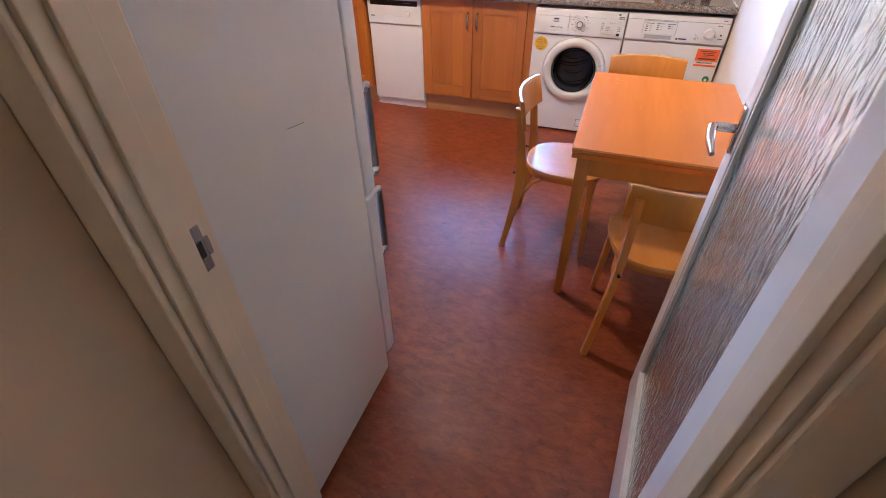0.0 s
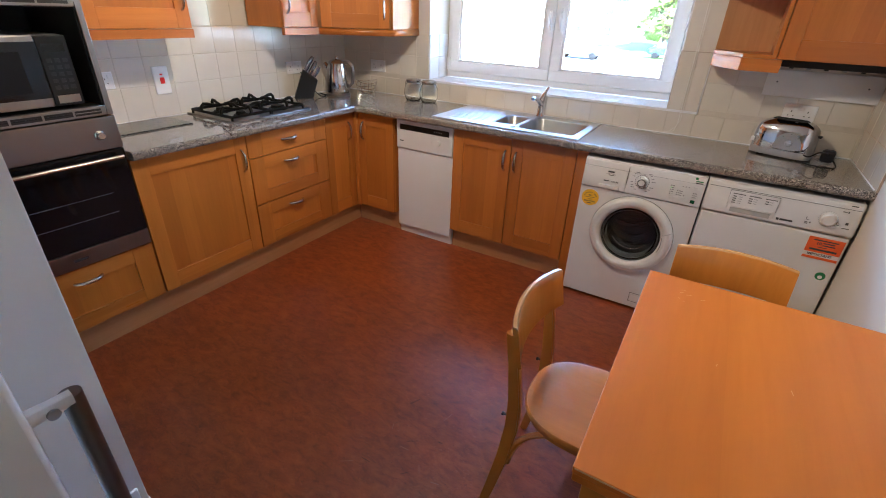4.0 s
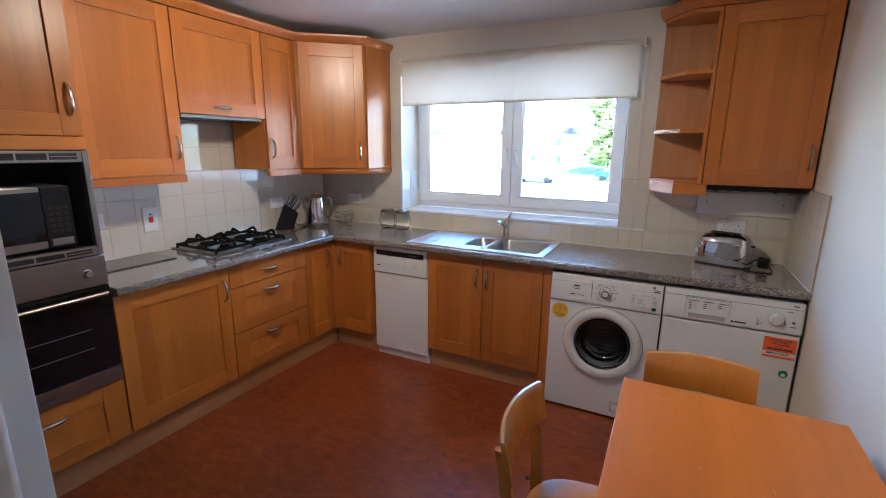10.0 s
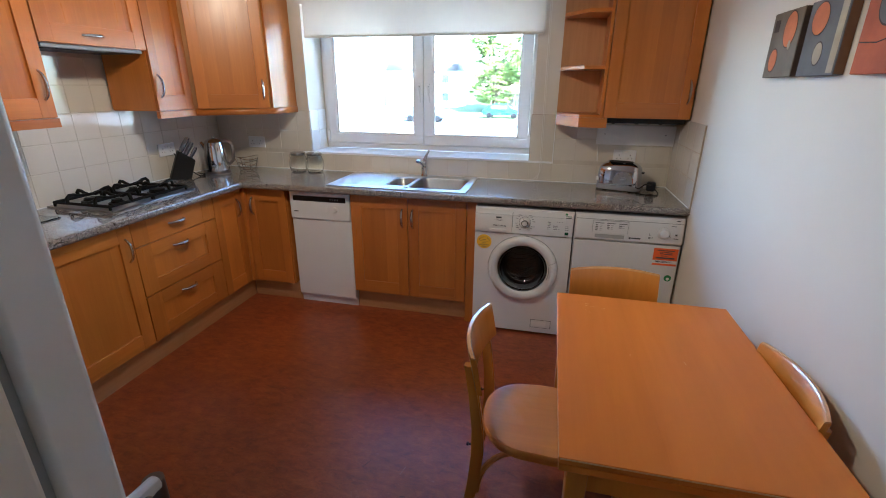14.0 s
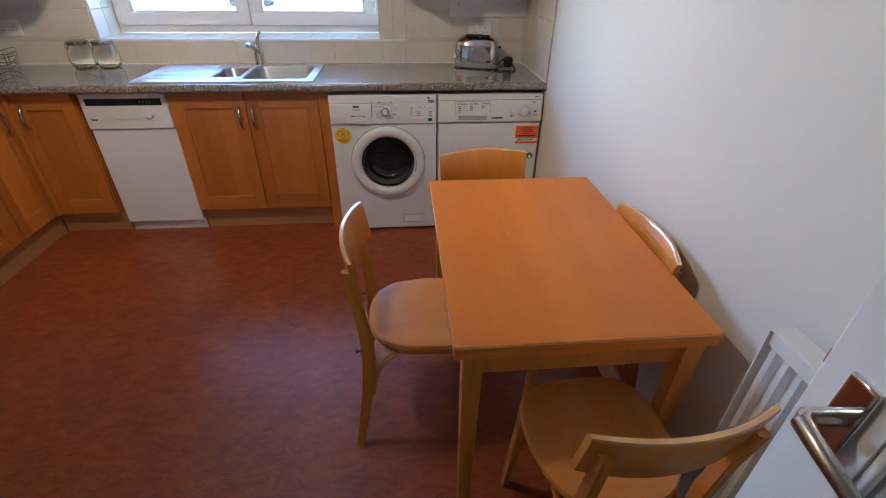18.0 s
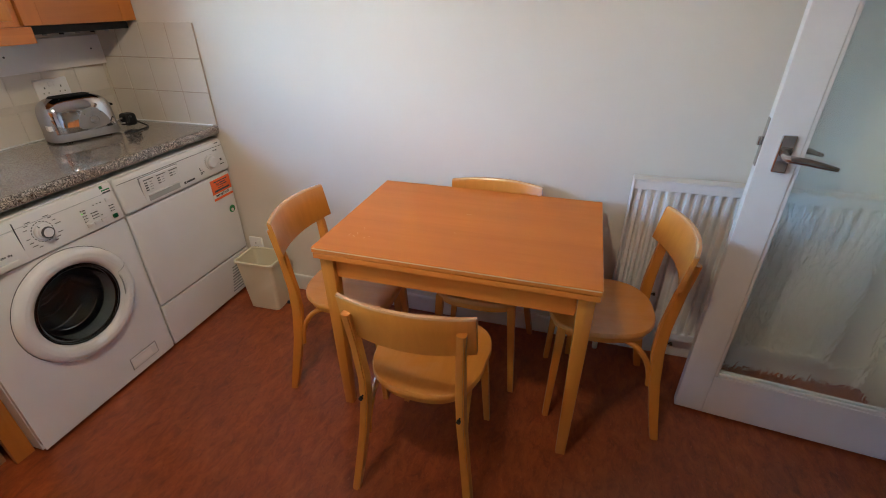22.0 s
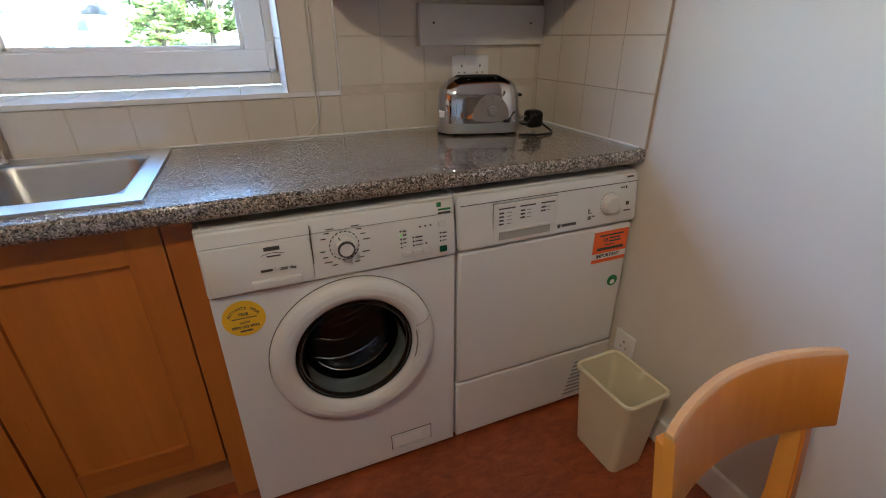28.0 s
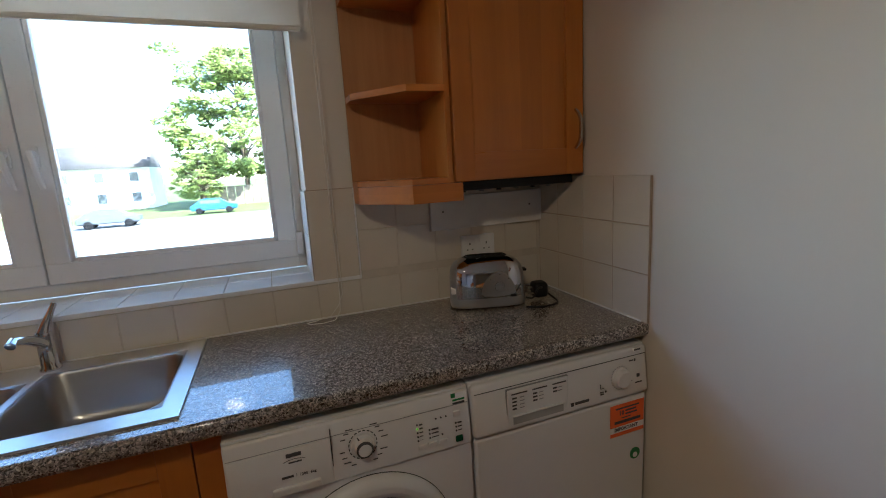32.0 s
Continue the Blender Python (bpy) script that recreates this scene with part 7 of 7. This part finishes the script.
def car(x, y, rot, col, label):
    c = thing("parked_car", label, "car", pose(x, y, GZ + 0.02, 0, 0, rot))
    paint_m = mottled("car_paint", col, 0.05, 2, 0.25, 0.0)
    side = [(-2.1, 0.35), (2.1, 0.35), (2.15, 0.75), (1.2, 0.95), (0.55, 1.45), (-1.1, 1.48), (-1.8, 0.98), (-2.15, 0.85)]
    bm = prism(bmesh.new(), side, -0.85, 0.85)
    bmesh.ops.transform(bm, matrix=pose(0, 0, 0, 90, 0, 0), verts=bm.verts)
    bmesh.ops.bevel(bm, geom=bm.edges[:], offset=0.08, segments=2, affect="EDGES")
    part("body", bm, paint_m, c)
    for s in (-0.86, 0.84):
        part("side_window", B(-1.2, 0.6, s, s + 0.02, 1.0, 1.36), M_PANE, c)
    for wx in (-1.35, 1.35):
        for s in (-0.88, 0.70):
            part("wheel", lathe(bmesh.new(), [(0.2, s), (0.32, s + 0.02), (0.32, s + 0.16), (0.2, s + 0.18)], 20, (wx, 0, 0.32), "y"), M_BLACK, c)
    return c


car(-13.2, 42, 4, (0.10, 0.12, 0.14), "dark parked car beside the road")
car(-6.3, 49.5, 0, (0.03, 0.14, 0.30), "blue parked car near the trees")
fe = thing("fence", "weathered timber fence behind the trees", "fence", pose(-8, 63, GZ))
for k in range(24):
    part("board", B(k * 1.0, k * 1.0 + 0.94, 0, 0.05, 0, 2.4), M_FENCE, fe)


def tree(x, y, h, spread, seed, label):
    rr = random.Random(seed)
    t = thing("tree", label, "tree", pose(x, y, GZ), "trees outside")
    bm = bmesh.new()
    tube(bm, [(0, 0, 0), (0.1, 0.05, h * 0.2), (-0.1, 0.1, h * 0.45), (0.15, 0, h * 0.75), (0.1, 0, h * 0.95)], [0.38, 0.30, 0.22, 0.12, 0.03], 10)
    tips = []
    for k in range(26):
        a, z0 = rr.uniform(0, 6.28), h * rr.uniform(0.12, 0.75)
        L = spread * rr.uniform(0.5, 1.0) * (1.15 - 0.75 * max(0, (z0 / h - 0.3)))
        p = [Vector((0, 0, z0)), Vector((math.cos(a) * L * 0.5, math.sin(a) * L * 0.5, z0 + L * 0.35)), Vector((math.cos(a) * L, math.sin(a) * L, z0 + L * rr.uniform(0.4, 0.75)))]
        tube(bm, p, [0.11, 0.07, 0.025], 6)
        tips += [p[1] * 0.5 + p[2] * 0.5, p[2]]
    part("trunk", bm, M_BARK, t)
    verts, faces = [], []
    clumps = [(p, spread * rr.uniform(0.10, 0.17)) for p in tips]
    for _ in range(170):
        u = rr.uniform(0.20, 1.0)
        wide = spread * min(0.50 + (u - 0.20) * 2.0, 1.0) * (1.0 - max(0.0, u - 0.50) / 0.53) ** 0.6
        a, q = rr.uniform(0, 6.283), rr.uniform(0.15, 1.0) ** 0.5 * wide * rr.uniform(0.75, 1.1)
        clumps.append((Vector((math.cos(a) * q, math.sin(a) * q, h * u - 0.10 * q)), spread * rr.uniform(0.07, 0.16)))
    for cpt, cr in clumps:
        for _ in range(90):
            d = Vector((rr.gauss(0, 1), rr.gauss(0, 1), rr.gauss(0, 0.55))).normalized() * cr * rr.uniform(0.2, 1.0) ** 0.5
            p = cpt + Vector((d.x, d.y, d.z * 0.6))
            s = rr.uniform(0.14, 0.28) * spread / 7
            ax = Vector((rr.gauss(0, 1), rr.gauss(0, 1), rr.gauss(0, 0.35))).normalized()
            bx = ax.orthogonal().normalized()
            i = len(verts)
            verts += [p - ax * s, p + bx * s * 0.5, p + ax * s, p - bx * s * 0.5]
            faces.append((i, i + 1, i + 2, i + 3))
    me = bpy.data.meshes.new("crown")
    me.from_pydata(verts, [], faces)
    me.materials.append(M_LEAF)
    cr_ob = new("crown", me)
    cr_ob.parent = t
    return t


tree(-3.6, 66, 20.0, 10.6, 5, "tall leafy tree across the road")
tree(-8.6, 60, 6.5, 3.6, 11, "small tree beside the parked cars")

# ---- wall tiles, piece by piece ----
def bed(name, label, w, h, m, grout=M_GROUT_PALE):
    t = thing(name, label, "tiles", m, kind="structure")
    part("grout_bed", B(0, w, -0.0088, 0, 0, h), grout, t)
    return t


# window wall, left of, under and right of the window; right return; hob wall
t = bed("trim_tiles_window", "cream glazed square tiles under and beside the window", -LX, WZ0 - 0.012 - TZ, pose(LX, -0.0005, TZ))
lay(t, spans(0, -LX, -0.628 - LX), [(0.0, WZ0 - 0.014 - TZ)])
t = bed("trim_tiles_corner", "cream glazed tiles between the corner cabinet and the worktop", WX0 - LX, 1.370 - WZ0 + 0.012, pose(LX, -0.0005, WZ0 - 0.012))
lay(t, spans(0, WX0 - LX, -0.628 - LX), [(0.002, 1.067 - WZ0 + 0.012), (1.067 - WZ0 + 0.012, 1.2185 - WZ0 + 0.012), (1.2185 - WZ0 + 0.012, 1.370 - WZ0 + 0.012)][1:])
t = bed("trim_tiles_toaster", "cream glazed tiles behind the toaster", 0.775, 1.370 - WZ0 + 0.012, pose(-0.775, -0.0005, WZ0 - 0.012))
lay(t, spans(0, 0.775, -0.628 + 0.775), [(1.067 - WZ0 + 0.012, 1.2185 - WZ0 + 0.012), (1.2185 - WZ0 + 0.012, 1.370 - WZ0 + 0.012)])
t = bed("trim_tiles_right", "cream glazed tiles on the right wall beside the worktop", 0.602, 1.368 - TZ, pose(-0.0005, 0, TZ, 0, 0, -90), M_GROUT_BROWN)
lay(t, [(0.012, 0.142), (0.142, 0.295), (0.295, 0.448), (0.448, 0.602)], [(a - TZ, b - TZ) for a, b in Z_ROWS])
t = bed("trim_tiles_hob", "cream glazed square tiles behind the hob", 2.098, 1.735 - TZ, pose(LX + 0.0005, -2.098, TZ, 0, 0, 90), M_GROUT)
lay(t, spans(0, 2.088, -1.345 + 2.098), [(0, 1.092 - TZ), (1.092 - TZ, 1.2435 - TZ), (1.2435 - TZ, 1.395 - TZ), (1.395 - TZ, 1.5465 - TZ), (1.5465 - TZ, 1.698 - TZ)], lambda a, b, c, d: c > 1.39 - TZ and not (0.45 < b and a < 1.15))
# raised tiled strip right of the window, tiled sill and reveal
st = thing("trim_tiles_strip", "raised cream tile strip with a white edge beside the window", "tiles", pose(WX1, -0.0005, WZ0), kind="structure")
part("strip", B(-0.004, 0.156, -0.016, 0, 0.001, 0.317, bevel=0.002), M_TILE, st)
part("joint", B(-0.0062, -0.0042, -0.0165, 0, 0.001, 0.317), M_GROUT_BROWN, st)
part("joint", B(-0.004, 0.156, -0.0155, 0, 0.3172, 0.3192), M_GROUT_BROWN, st)
part("joint", B(0.1625, 0.1638, -0.012, 0, -0.012, 0.317), M_GROUT_BROWN, st)
part("edge_trim", B(0.1565, 0.162, -0.019, 0, -0.012, 0.317, bevel=0.002), M_UPVC, st)
sl = thing("trim_window_sill", "white glazed tile sill under the window", "sill", pose(0, 0, 0), kind="structure")
part("sill_bed", B(WX0, WX1, -0.004, FY0, WZ0 - 0.012, WZ0 - 0.004), M_GROUT, sl)
for a, b in spans(WX0, WX1, -0.628):
    part("tile", B(a + 0.0015, b - 0.0015, 0.143, FY0 - 0.001, WZ0 - 0.004, WZ0 + 0.003, bevel=0.0015), M_SILL, sl)
    part("tile", B(a + 0.0015, b - 0.0015, -0.010, 0.140, WZ0 - 0.004, WZ0 + 0.003, bevel=0.0015), M_SILL, sl)
part("nosing", B(-2.715, -0.772, -0.016, -0.0105, WZ0 - 0.013, WZ0 + 0.003, bevel=0.002), M_UPVC, sl)
for rx, side in ((WX0, 1), (WX1, -1)):
    rv = thing("trim_tiles_reveal", "cream tiles on the window reveal", "tiles", pose(rx, 0, WZ0), kind="structure")
    for k in range(2):
        a, b = sorted((side * 0.0005, side * 0.008))
        part("tile", B(a, b, 0.0, 0.125, 0.004 + k * 0.157, 0.158 + k * 0.157, bevel=0.0015), M_SILL, rv)
        part("tile", B(a, b, 0.128, FY0 - 0.026, 0.004 + k * 0.157, 0.158 + k * 0.157, bevel=0.0015), M_SILL, rv)

# scuffs on the floor
fs = thing("trim_floor_scuffs", "pale scuffs and dark scratches worn into the floor", "scuffs", kind="structure")
for i in range(16):
    rr = random.Random(300 + i)
    if i < 5:
        x, y, a, L, mat = -1.46 + i * 0.115, -2.443 + rr.uniform(-0.012, 0.012), rr.uniform(-8, 4), rr.uniform(0.02, 0.06), M_SCUFF
    else:
        x, y, a, L, mat = -1.33 + rr.uniform(-0.22, 0.22), -2.08 + rr.uniform(-0.2, 0.2), rr.uniform(0, 180), rr.uniform(0.008, 0.028), M_SCUFF if i % 2 else M_SCRATCH
    bm = B(-L, L, -0.0012, 0.0012, 0.0001, 0.0005)
    bmesh.ops.transform(bm, matrix=pose(x, y, 0, 0, 0, a), verts=bm.verts)
    part("scratch", bm, mat, fs)
